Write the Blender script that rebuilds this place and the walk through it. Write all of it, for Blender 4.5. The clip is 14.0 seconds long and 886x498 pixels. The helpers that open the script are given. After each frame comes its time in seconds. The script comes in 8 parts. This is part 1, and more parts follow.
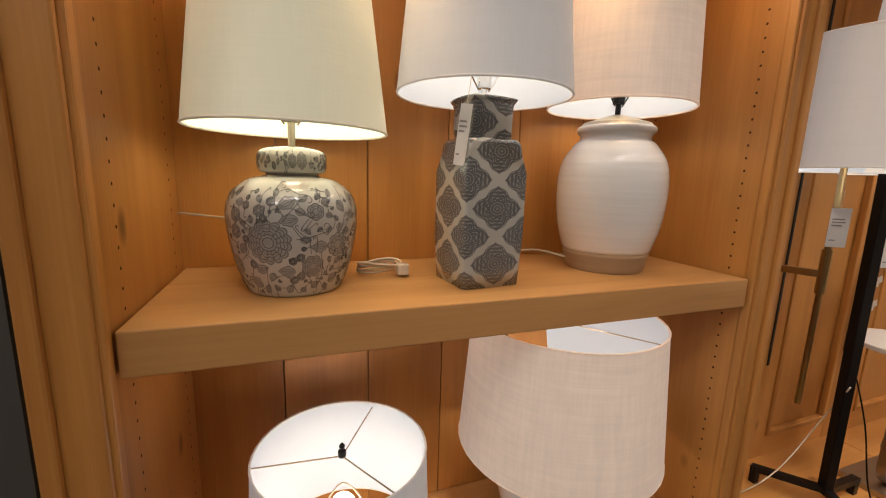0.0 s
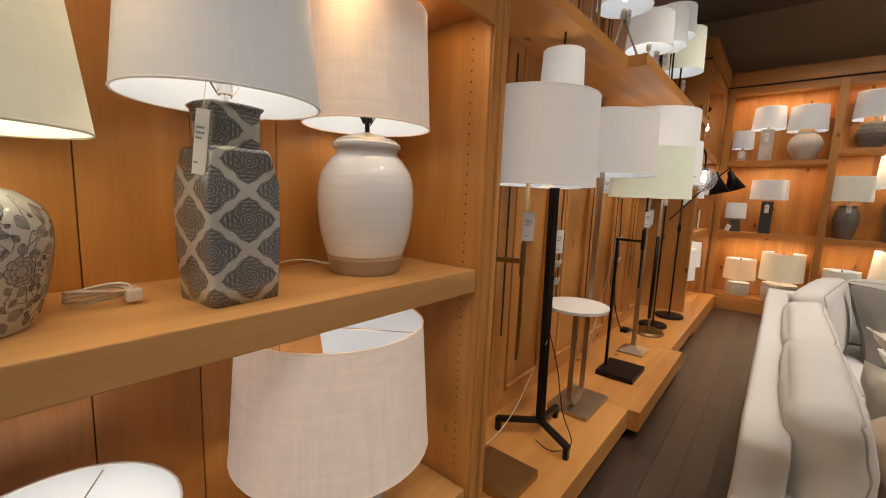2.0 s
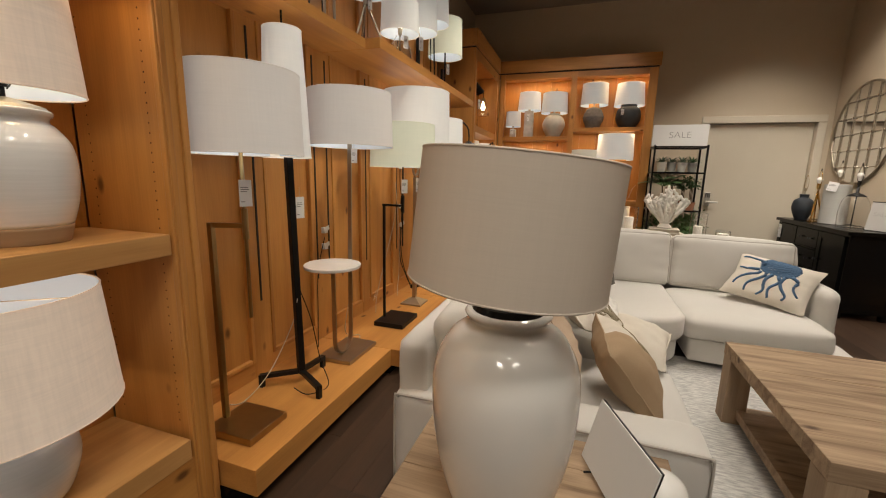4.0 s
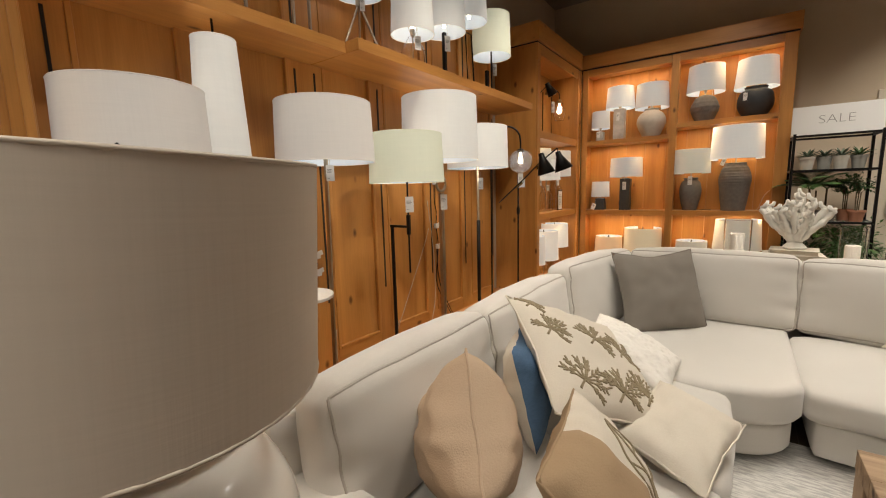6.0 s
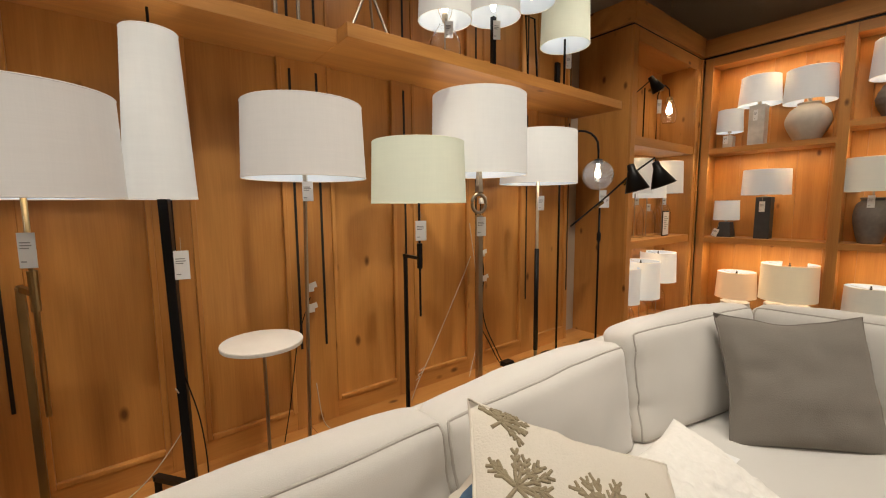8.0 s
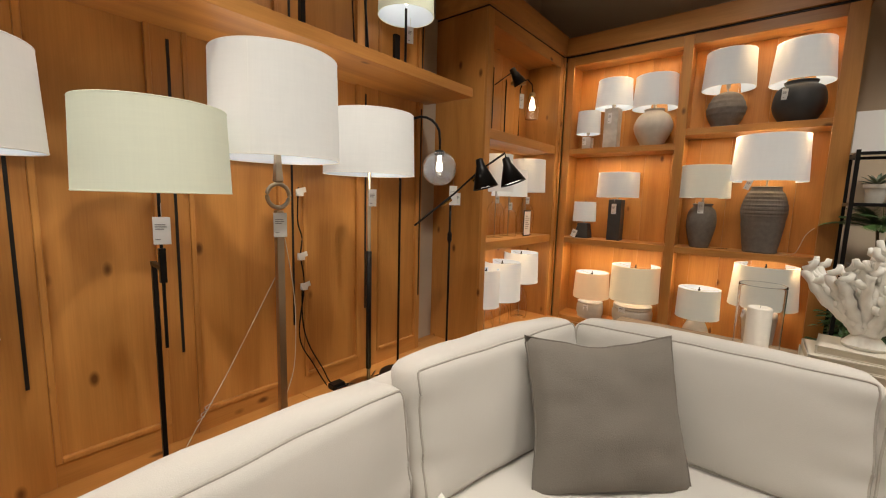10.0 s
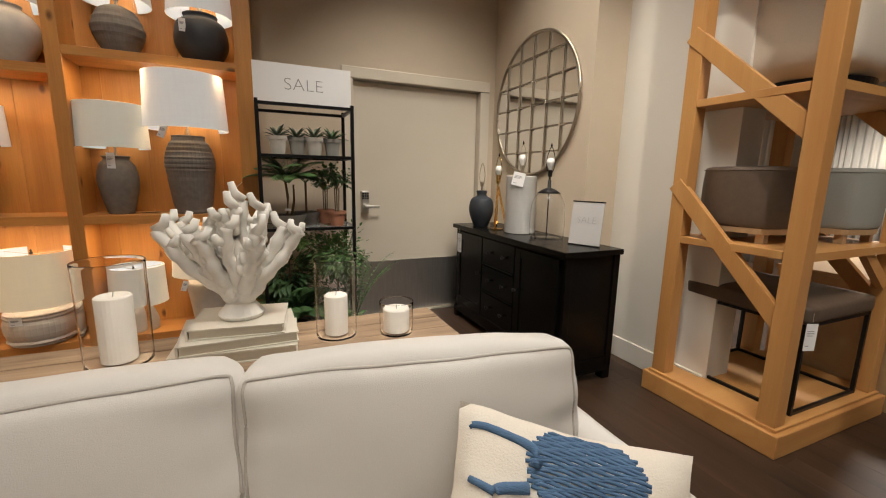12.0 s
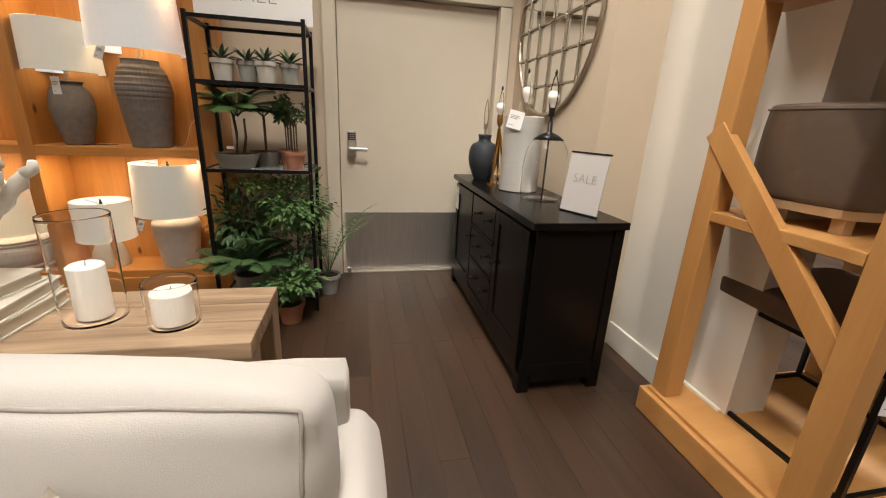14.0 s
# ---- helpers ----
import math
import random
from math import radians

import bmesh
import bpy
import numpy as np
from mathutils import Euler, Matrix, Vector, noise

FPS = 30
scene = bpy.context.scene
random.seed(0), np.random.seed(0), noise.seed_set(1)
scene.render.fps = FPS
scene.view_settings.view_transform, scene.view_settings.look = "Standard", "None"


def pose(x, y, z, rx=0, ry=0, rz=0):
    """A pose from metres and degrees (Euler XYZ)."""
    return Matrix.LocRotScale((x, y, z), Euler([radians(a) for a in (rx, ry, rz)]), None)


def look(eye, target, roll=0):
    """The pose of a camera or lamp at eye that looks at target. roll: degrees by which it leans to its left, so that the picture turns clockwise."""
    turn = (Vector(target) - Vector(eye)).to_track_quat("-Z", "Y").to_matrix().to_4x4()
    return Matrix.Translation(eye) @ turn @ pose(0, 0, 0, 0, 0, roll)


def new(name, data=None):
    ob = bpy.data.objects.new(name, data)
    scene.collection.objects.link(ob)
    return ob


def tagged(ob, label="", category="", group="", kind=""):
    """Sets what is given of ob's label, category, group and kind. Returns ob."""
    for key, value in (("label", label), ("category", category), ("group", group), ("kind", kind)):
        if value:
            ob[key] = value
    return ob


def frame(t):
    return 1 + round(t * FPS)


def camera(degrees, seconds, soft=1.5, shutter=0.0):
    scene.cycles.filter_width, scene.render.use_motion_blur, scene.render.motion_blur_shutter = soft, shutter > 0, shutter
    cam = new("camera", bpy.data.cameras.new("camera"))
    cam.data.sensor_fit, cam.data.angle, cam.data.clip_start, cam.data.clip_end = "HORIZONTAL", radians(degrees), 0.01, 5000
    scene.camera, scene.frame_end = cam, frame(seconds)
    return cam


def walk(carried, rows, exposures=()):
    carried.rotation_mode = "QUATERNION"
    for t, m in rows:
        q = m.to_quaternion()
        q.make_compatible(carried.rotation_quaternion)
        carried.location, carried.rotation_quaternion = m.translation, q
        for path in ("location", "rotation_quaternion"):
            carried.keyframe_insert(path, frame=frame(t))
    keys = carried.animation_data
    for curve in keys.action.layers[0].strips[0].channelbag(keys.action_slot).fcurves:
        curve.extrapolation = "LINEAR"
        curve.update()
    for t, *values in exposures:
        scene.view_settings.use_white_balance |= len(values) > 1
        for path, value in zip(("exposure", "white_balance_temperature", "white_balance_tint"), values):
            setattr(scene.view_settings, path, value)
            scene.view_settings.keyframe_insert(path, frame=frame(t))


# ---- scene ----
cam = camera(95.0, 14.0, soft=1.1)
PATH = [
    (0, (0.037, -0.386, 1.353), (-1.809, 0.3, 1.003), 1.8),
    (0.5, (0.043, -0.405, 1.349), (-1.731, 0.453, 1.01), 1.3),
    (1, (0.057, -0.415, 1.356), (-1.587, 0.684, 1.052), 1.6),
    (1.5, (0.092, -0.401, 1.357), (-1.375, 0.929, 1.077), 1.9),
    (2, (0.103, -0.364, 1.36), (-1.162, 1.162, 1.089), 2.3),
    (2.5, (0.162, -0.345, 1.36), (-0.882, 1.339, 1.089), 2.2),
    (3, (0.319, -0.335, 1.35), (-0.509, 1.46, 1.044), 2.0),
    (3.5, (0.519, -0.332, 1.348), (-0.137, 1.525, 1.001), 1.6),
    (3.7, (0.582, -0.33, 1.345), (-0.028, 1.54, 0.984), 1.5),
    (5.8, (1.154, 0.383, 1.344), (0.059, 2.03, 1.048), -1.5),
    (6, (1.157, 0.48, 1.328), (-0.013, 2.077, 1.044), -1.5),
    (6.5, (1.098, 0.728, 1.351), (-0.262, 2.173, 1.104), -1.3),
    (7, (1.12, 0.975, 1.349), (-0.389, 2.269, 1.124), -1.3),
    (7.2, (1.157, 1.061, 1.367), (-0.397, 2.303, 1.162), -1.2),
    (9.3, (1.055, 1.661, 1.381), (-0.476, 2.926, 1.146), 1.3),
    (9.5, (1.082, 1.758, 1.385), (-0.379, 3.103, 1.15), 1.5),
    (10, (1.165, 1.971, 1.393), (-0.085, 3.512, 1.143), 1.6),
    (10.5, (1.16, 2.177, 1.369), (0.23, 3.928, 1.108), 1.6),
    (11, (1.157, 2.411, 1.359), (0.732, 4.343, 1.064), 1.6),
    (11.5, (1.313, 2.614, 1.319), (1.481, 4.58, 0.995), 1.5),
    (12, (1.568, 2.795, 1.308), (2.355, 4.6, 0.958), 1.1),
    (12.5, (1.796, 2.897, 1.315), (2.989, 4.452, 0.919), 0.6),
    (13, (2.025, 3.02, 1.322), (3.286, 4.508, 0.881), 1.4),
    (13.5, (2.257, 3.049, 1.292), (3.207, 4.737, 0.791), 2.1),
    (14, (2.433, 3.083, 1.284), (2.832, 4.947, 0.677), 2.8),
]
walk(cam, [(t, look(eye, target, roll)) for t, eye, target, roll in PATH], ((0, 0.0, 6350, 15), (1.5, -0.06, 6300, 13), (3.6, -0.10, 6500, 10), (6.0, 0.03, 6450, 9), (9.5, 0.0, 6400, 9), (12.5, -0.02, 6200, 10), (13.4, 0.19, 6250, 10), (14.0, 0.29, 6250, 11)))

# ---- world and large lights ----
world = bpy.data.worlds.new("world")
scene.world = world
world.use_nodes = True
world.node_tree.nodes["Background"].inputs[0].default_value = (1.0, 0.86, 0.7, 1)
world.node_tree.nodes["Background"].inputs[1].default_value = 0.03


def area(name, x, y, z, sx, sy, power, color=(1, 0.78, 0.55), rx=0, ry=0, rz=0, spread=180):
    data = bpy.data.lights.new(name, "AREA")
    data.shape, data.size, data.size_y = "RECTANGLE", sx, sy
    data.energy, data.color, data.spread = power, color, radians(spread)
    ob = new(name, data)
    ob.matrix_basis = pose(x, y, z, rx, ry, rz)
    return ob


WARM = (1.0, 0.915, 0.80)
for lx, ly, power in ((1.1, -0.4, 20), (1.3, 2.0, 15), (2.2, 3.5, 23), (2.9, 5.2, 18), (4.8, 1.6, 30), (7.2, 4.6, 135), (11.0, 4.0, 150), (9.0, 9.0, 110)):
    area("ceiling_light", lx, ly, 3.72, 0.5, 0.5, power, WARM, spread=105)
for lx, ly, power in ((2.2, -2.4, 31), (0.4, -2.9, 34)):
    area("ceiling_light", lx, ly, 3.72, 0.6, 0.6, power, WARM, spread=170)


def spot(name, eye, target, power, color, size, soft):
    data = bpy.data.lights.new(name, "SPOT")
    data.energy, data.color, data.spot_size, data.spot_blend, data.shadow_soft_size = power, color, radians(size), 0.8, soft
    ob = new(name, data)
    ob.matrix_basis = look(eye, target)
    return ob


# Unseen spots added to brighten the door, lamp wall, shelves and tower.
SPOTS = ((2.3, 4.1, 2.85, 6.4, 0.7, 125), (2.6, 3.8, 3.4, 5.4, 0.9, 100), (2.9, 2.6, 3.95, 4.5, 1.2, 210), (1.8, 4.2, 1.9, 5.9, 0.7, 22),
         (0.5, 1.5, -0.6, 2.1, 0.6, 80), (0.5, 2.6, -0.7, 3.0, 0.6, 135), (0.35, 3.6, -0.8, 4.2, 0.8, 125), (0.6, 0.9, -0.9, 1.2, 0.8, 45), (1.1, 3.0, 1.0, 3.6, 0.5, 35), (1.15, -1.6, 0.5, 0.6, 0.95, 45), (0.7, 4.3, -0.2, 6.0, 1.5, 70), (1.2, 4.2, 0.65, 6.1, 1.6, 55))
for x, y, tx, ty, tz, power in SPOTS:
    spot("fill_spot", (x, y, 3.7), (tx, ty, tz), power, WARM, 62, 0.05)


# ---- materials ----
def material(name, color, rough=0.5, metal=0.0, grain=None, bump=0.0, scale=20.0, stretch=(1, 1, 1), second=None, mix=0.5,
             coat=0.0, transmission=0.0, emission=None, power=0.0, spec=0.5, stain=0.0, sheen=0.0, translucent=0.0, ior=1.45, thin=False):
    m = bpy.data.materials.new(name)
    m.use_nodes = True
    nt = m.node_tree
    b = nt.nodes["Principled BSDF"]
    b.inputs["Base Color"].default_value = (*color, 1)
    b.inputs["Roughness"].default_value = rough
    b.inputs["Metallic"].default_value = metal
    b.inputs["Coat Weight"].default_value = coat
    b.inputs["Coat Roughness"].default_value = 0.12
    b.inputs["Transmission Weight"].default_value = transmission
    b.inputs["Specular IOR Level"].default_value = spec
    b.inputs["IOR"].default_value = ior
    b.inputs["Sheen Weight"].default_value = sheen
    if emission:
        b.inputs["Emission Color"].default_value = (*emission, 1)
        b.inputs["Emission Strength"].default_value = power
    if second or bump or stain:
        co = nt.nodes.new("ShaderNodeTexCoord")
        mp = nt.nodes.new("ShaderNodeMapping")
        mp.inputs["Scale"].default_value = stretch
        nt.links.new(co.outputs["Object"], mp.inputs[0])
        n1 = nt.nodes.new("ShaderNodeTexNoise")
        n1.inputs["Scale"].default_value, n1.inputs["Detail"].default_value = scale, 6
        nt.links.new(mp.outputs[0], n1.inputs[0])
        if second:
            ramp = nt.nodes.new("ShaderNodeValToRGB")
            ramp.color_ramp.elements[0].position, ramp.color_ramp.elements[1].position = 0.5 - mix / 2, 0.5 + mix / 2
            ramp.color_ramp.elements[0].color, ramp.color_ramp.elements[1].color = (*color, 1), (*second, 1)
            nt.links.new(n1.outputs[0], ramp.inputs[0])
            out = ramp.outputs[0]
            if stain:
                n2 = nt.nodes.new("ShaderNodeTexNoise")
                n2.inputs["Scale"].default_value, n2.inputs["Detail"].default_value = 1.7, 3
                nt.links.new(co.outputs["Object"], n2.inputs[0])
                hsv = nt.nodes.new("ShaderNodeHueSaturation")
                mr = nt.nodes.new("ShaderNodeMapRange")
                mr.inputs[1].default_value, mr.inputs[2].default_value = 0.3, 0.7
                mr.inputs[3].default_value, mr.inputs[4].default_value = 1 - stain, 1 + stain
                nt.links.new(n2.outputs[0], mr.inputs[0])
                nt.links.new(mr.outputs[0], hsv.inputs["Value"])
                nt.links.new(out, hsv.inputs["Color"])
                out = hsv.outputs[0]
            nt.links.new(out, b.inputs["Base Color"])
        if bump:
            bp = nt.nodes.new("ShaderNodeBump")
            bp.inputs["Strength"].default_value, bp.inputs["Distance"].default_value = bump, 0.004
            nt.links.new(n1.outputs[0], bp.inputs["Height"])
            nt.links.new(bp.outputs[0], b.inputs["Normal"])
    if translucent:
        tr = nt.nodes.new("ShaderNodeBsdfTranslucent")
        tr.inputs[0].default_value = (*color, 1)
        mx = nt.nodes.new("ShaderNodeMixShader")
        mx.inputs[0].default_value = translucent
        nt.links.new(b.outputs[0], mx.inputs[1])
        nt.links.new(tr.outputs[0], mx.inputs[2])
        nt.links.new(mx.outputs[0], nt.nodes["Material Output"].inputs[0])
    return m


def wood(name, light, dark, axis, rough=0.42, knots=True, rings=1.0):
    """Wood whose grain runs along one axis, with soft figure, fine pores and scattered knots."""
    m = bpy.data.materials.new(name)
    m.use_nodes = True
    nt = m.node_tree
    b = nt.nodes["Principled BSDF"]
    co = nt.nodes.new("ShaderNodeTexCoord")
    oi = nt.nodes.new("ShaderNodeObjectInfo")
    off = nt.nodes.new("ShaderNodeVectorMath")
    off.operation = "MULTIPLY_ADD"
    off.inputs[1].default_value = (1, 1, 1)
    sc = nt.nodes.new("ShaderNodeVectorMath")
    sc.operation = "SCALE"
    sc.inputs[0].default_value = (3.1, 5.7, 4.3)
    nt.links.new(oi.outputs["Random"], sc.inputs["Scale"])
    nt.links.new(co.outputs["Object"], off.inputs[0])
    nt.links.new(sc.outputs[0], off.inputs[2])
    mp = nt.nodes.new("ShaderNodeMapping")
    s = [5.5, 5.5, 5.5]
    s["xyz".index(axis)] = 0.6
    mp.inputs["Scale"].default_value = s
    nt.links.new(off.outputs[0], mp.inputs[0])
    n1 = nt.nodes.new("ShaderNodeTexNoise")
    n1.inputs["Scale"].default_value, n1.inputs["Detail"].default_value, n1.inputs["Distortion"].default_value = 1.0 * rings, 5, 0.9
    nt.links.new(mp.outputs[0], n1.inputs[0])
    mp2 = nt.nodes.new("ShaderNodeMapping")
    s2 = [160.0, 160.0, 160.0]
    s2["xyz".index(axis)] = 5.0
    mp2.inputs["Scale"].default_value = s2
    nt.links.new(off.outputs[0], mp2.inputs[0])
    n2 = nt.nodes.new("ShaderNodeTexNoise")
    n2.inputs["Scale"].default_value, n2.inputs["Detail"].default_value = 1.0, 3
    nt.links.new(mp2.outputs[0], n2.inputs[0])
    mixf = nt.nodes.new("ShaderNodeMath")
    mixf.operation = "MULTIPLY_ADD"
    mixf.inputs[1].default_value = 0.26
    nt.links.new(n2.outputs[0], mixf.inputs[0])
    nt.links.new(n1.outputs[0], mixf.inputs[2])
    ramp = nt.nodes.new("ShaderNodeValToRGB")
    ramp.color_ramp.elements[0].position, ramp.color_ramp.elements[1].position = 0.36, 0.90
    ramp.color_ramp.elements[0].color, ramp.color_ramp.elements[1].color = (*dark, 1), (*light, 1)
    nt.links.new(mixf.outputs[0], ramp.inputs[0])
    out = ramp.outputs[0]
    if knots:
        mp3 = nt.nodes.new("ShaderNodeMapping")
        s3 = [5.6, 5.6, 5.6]
        s3["xyz".index(axis)] = 3.0
        mp3.inputs["Scale"].default_value = s3
        nt.links.new(off.outputs[0], mp3.inputs[0])
        vo = nt.nodes.new("ShaderNodeTexVoronoi")
        vo.inputs["Scale"].default_value = 1.0
        nt.links.new(mp3.outputs[0], vo.inputs[0])
        kr = nt.nodes.new("ShaderNodeValToRGB")
        kr.color_ramp.elements[0].position, kr.color_ramp.elements[1].position = 0.045, 0.12
        kr.color_ramp.elements[0].color, kr.color_ramp.elements[1].color = (0.16, 0.09, 0.05, 1), (1, 1, 1, 1)
        nt.links.new(vo.outputs["Distance"], kr.inputs[0])
        mu = nt.nodes.new("ShaderNodeMix")
        mu.data_type, mu.blend_type = "RGBA", "MULTIPLY"
        mu.inputs["Factor"].default_value = 0.85
        nt.links.new(out, mu.inputs[6])
        nt.links.new(kr.outputs[0], mu.inputs[7])
        out = mu.outputs[2]
    nt.links.new(out, b.inputs["Base Color"])
    b.inputs["Roughness"].default_value = rough
    bp = nt.nodes.new("ShaderNodeBump")
    bp.inputs["Strength"].default_value, bp.inputs["Distance"].default_value = 0.12, 0.002
    nt.links.new(n2.outputs[0], bp.inputs["Height"])
    nt.links.new(bp.outputs[0], b.inputs["Normal"])
    return m


PINE_L, PINE_D = (0.64, 0.305, 0.078), (0.37, 0.150, 0.034)
PINE_Z = wood("pine upright", PINE_L, PINE_D, "z")
PINE_Y = wood("pine along", PINE_L, PINE_D, "y")
PINE_X = wood("pine across", PINE_L, PINE_D, "x")
OAKISH = wood("shelf front", (0.60, 0.325, 0.115), (0.43, 0.21, 0.063), "y", knots=False, rings=2.0)
TOWER_Z = wood("honey wood upright", (0.56, 0.30, 0.10), (0.42, 0.19, 0.055), "z", knots=False)
TOWER_X = wood("honey wood across", (0.56, 0.30, 0.10), (0.42, 0.19, 0.055), "x", knots=False)
RECLAIMED = wood("reclaimed wood", (0.50, 0.355, 0.225), (0.15, 0.088, 0.046), "x", rough=0.72, rings=2.8)
DARK_FLOOR = wood("dark floor board", (0.066, 0.034, 0.018), (0.020, 0.0105, 0.006), "y", rough=0.44, knots=False, rings=0.8)
BEIGE = material("beige wall paint", (0.56, 0.465, 0.345), 0.75, second=(0.53, 0.44, 0.325), scale=4, bump=0.05, mix=0.6)
GREIGE = material("grey wall paint", (0.46, 0.38, 0.29), 0.75, second=(0.43, 0.355, 0.27), scale=4, bump=0.05, mix=0.6)
WHITE_WALL = material("white wall paint", (0.72, 0.68, 0.60), 0.65, second=(0.69, 0.65, 0.57), scale=4, bump=0.05, mix=0.6)
WHITE_TRIM = material("white trim paint", (0.74, 0.70, 0.62), 0.4, second=(0.71, 0.67, 0.59), scale=8, mix=0.7)
DOOR_PAINT = material("door paint", (0.62, 0.55, 0.44), 0.45, second=(0.59, 0.52, 0.415), scale=3, bump=0.03, mix=0.6)
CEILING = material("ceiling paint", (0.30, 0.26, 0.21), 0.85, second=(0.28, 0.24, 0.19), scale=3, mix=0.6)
SLOT_AND_GAP = material("black slot metal and gap shade", (0.012, 0.010, 0.009), 0.5)
BLACK = material("black metal", (0.014, 0.013, 0.013), 0.38, metal=0.6)
SATIN_BLACK = material("black paint", (0.0035, 0.0032, 0.003), 0.27, second=(0.005, 0.0045, 0.0042), scale=6, mix=0.8, bump=0.03, spec=0.2)
BRASS = material("aged brass", (0.42, 0.30, 0.14), 0.34, metal=1.0, second=(0.34, 0.235, 0.11), scale=14, mix=0.7)
GOLD = material("polished brass", (0.75, 0.52, 0.2), 0.2, metal=1.0)
NICKEL = material("antique nickel", (0.47, 0.41, 0.32), 0.38, metal=1.0, second=(0.40, 0.34, 0.26), scale=10, mix=0.7)
CHROME = material("chrome", (0.8, 0.78, 0.75), 0.12, metal=1.0)
STEEL = material("brushed steel", (0.78, 0.75, 0.70), 0.40, metal=1.0, stretch=(60, 60, 1), scale=5, second=(0.53, 0.50, 0.46), mix=0.8)
SOFA = material("cream sofa linen", (0.65, 0.618, 0.57), 0.9, second=(0.58, 0.55, 0.505), scale=420, bump=0.2, stain=0.03, mix=0.8, sheen=0.25)
PIPING = material("cream piping", (0.47, 0.43, 0.38), 0.9, second=(0.42, 0.385, 0.335), scale=200, bump=0.3)
CERAMIC = material("white glazed ceramic", (0.86, 0.85, 0.84), 0.14, coat=0.6, second=(0.76, 0.755, 0.745), stretch=(1, 1, 26), scale=5, mix=0.6, bump=0.16)
GLOSS_WHITE = material("glossy white glaze", (0.80, 0.77, 0.72), 0.10, coat=0.7, second=(0.76, 0.73, 0.68), scale=7, mix=0.8, bump=0.02)
UNGLAZED = material("bare clay", (0.40, 0.27, 0.16), 0.85, second=(0.32, 0.21, 0.115), stretch=(1, 1, 30), scale=3, mix=0.6, bump=0.3)
MARBLE = material("white marble", (0.80, 0.77, 0.72), 0.25, second=(0.70, 0.67, 0.62), scale=5, mix=0.5)
THIN_GLASS = material("thin clear glass", (1, 1, 1), 0.0, transmission=1.0, ior=1.12, coat=0.35)
PAPER = material("white card", (0.80, 0.79, 0.77), 0.7)
INK = material("grey print", (0.30, 0.29, 0.28), 0.7)
CABLE_W = material("clear cable", (0.62, 0.55, 0.45), 0.25, coat=0.4)
WAX = material("white wax", (0.84, 0.80, 0.72), 0.45, second=(0.80, 0.76, 0.68), scale=9, mix=0.7)
BULB = material("lit bulb", (1, 0.95, 0.85), 0.3, emission=(1.0, 0.83, 0.58), power=9.0)


def shade_cloth(name, tint, glow, power, slub=0.028):
    """Woven shade cloth: thin threads round and up the shade with thicker slubs among them; glow and power put
    lamplight into it as emission.
    """
    m = material(name, tint, 0.9, emission=glow, power=power, translucent=0.25)
    nt = m.node_tree
    co = nt.nodes.new("ShaderNodeTexCoord")
    weave = None
    for stretch in ((5.0, 5.0, 230.0), (150.0, 150.0, 4.0), (9.0, 9.0, 60.0), (45.0, 45.0, 7.0)):
        mp = nt.nodes.new("ShaderNodeMapping")
        mp.inputs["Scale"].default_value = stretch
        nt.links.new(co.outputs["Object"], mp.inputs[0])
        no = nt.nodes.new("ShaderNodeTexNoise")
        no.inputs["Scale"].default_value, no.inputs["Detail"].default_value = 1.0, 2
        nt.links.new(mp.outputs[0], no.inputs[0])
        if weave is None:
            weave = no.outputs[0]
        else:
            ad = nt.nodes.new("ShaderNodeMath")
            nt.links.new(weave, ad.inputs[0])
            nt.links.new(no.outputs[0], ad.inputs[1])
            weave = ad.outputs[0]
    ramp = nt.nodes.new("ShaderNodeMapRange")
    ramp.inputs[1].default_value, ramp.inputs[2].default_value = 1.55, 2.45
    ramp.inputs[3].default_value, ramp.inputs[4].default_value = 1 - slub, 1 + slub * 0.5
    nt.links.new(weave, ramp.inputs[0])
    b = nt.nodes["Principled BSDF"]
    for key, colour in (("Base Color", tint), ("Emission Color", glow)):
        mu = nt.nodes.new("ShaderNodeVectorMath")
        mu.operation = "SCALE"
        mu.inputs[0].default_value = colour
        nt.links.new(ramp.outputs[0], mu.inputs["Scale"])
        nt.links.new(mu.outputs[0], b.inputs[key])
    bp = nt.nodes.new("ShaderNodeBump")
    bp.inputs["Strength"].default_value, bp.inputs["Distance"].default_value = 0.25, 0.001
    nt.links.new(weave, bp.inputs["Height"])
    nt.links.new(bp.outputs[0], b.inputs["Normal"])
    return m


SHADE = shade_cloth("glowing white linen shade", (0.76, 0.71, 0.65), (1.0, 0.90, 0.80), 0.14)
SHADE_LIT = shade_cloth("lit white shade", (0.82, 0.79, 0.73), (1.0, 0.94, 0.85), 0.22)
SHADE_GREEN = shade_cloth("lit ivory shade", (0.76, 0.75, 0.60), (0.94, 0.94, 0.70), 0.20)
SHADE_AMBER = shade_cloth("lit amber shade", (0.80, 0.68, 0.48), (1.0, 0.80, 0.50), 0.24)
SHADE_PEACH = shade_cloth("lit peach shade", (0.82, 0.58, 0.36), (1.0, 0.66, 0.36), 0.26)
SHADE_OFF = shade_cloth("unlit linen shade", (0.70, 0.615, 0.52), (1, 0.8, 0.6), 0.0)
# The lining emits a little itself, standing in for bulb light on it.
SHADE_IN = material("glowing shade lining", (0.54, 0.60, 0.68), 0.8, emission=(0.80, 0.90, 1.0), power=0.20)


# ---- building helpers ----
def thing(name, x=0, y=0, z=0, label="", category="", group="", kind="", rz=0):
    ob = new(name)
    ob.matrix_basis = pose(x, y, z, 0, 0, rz)
    ob.empty_display_size = 0.05
    return tagged(ob, label, category, group, kind)


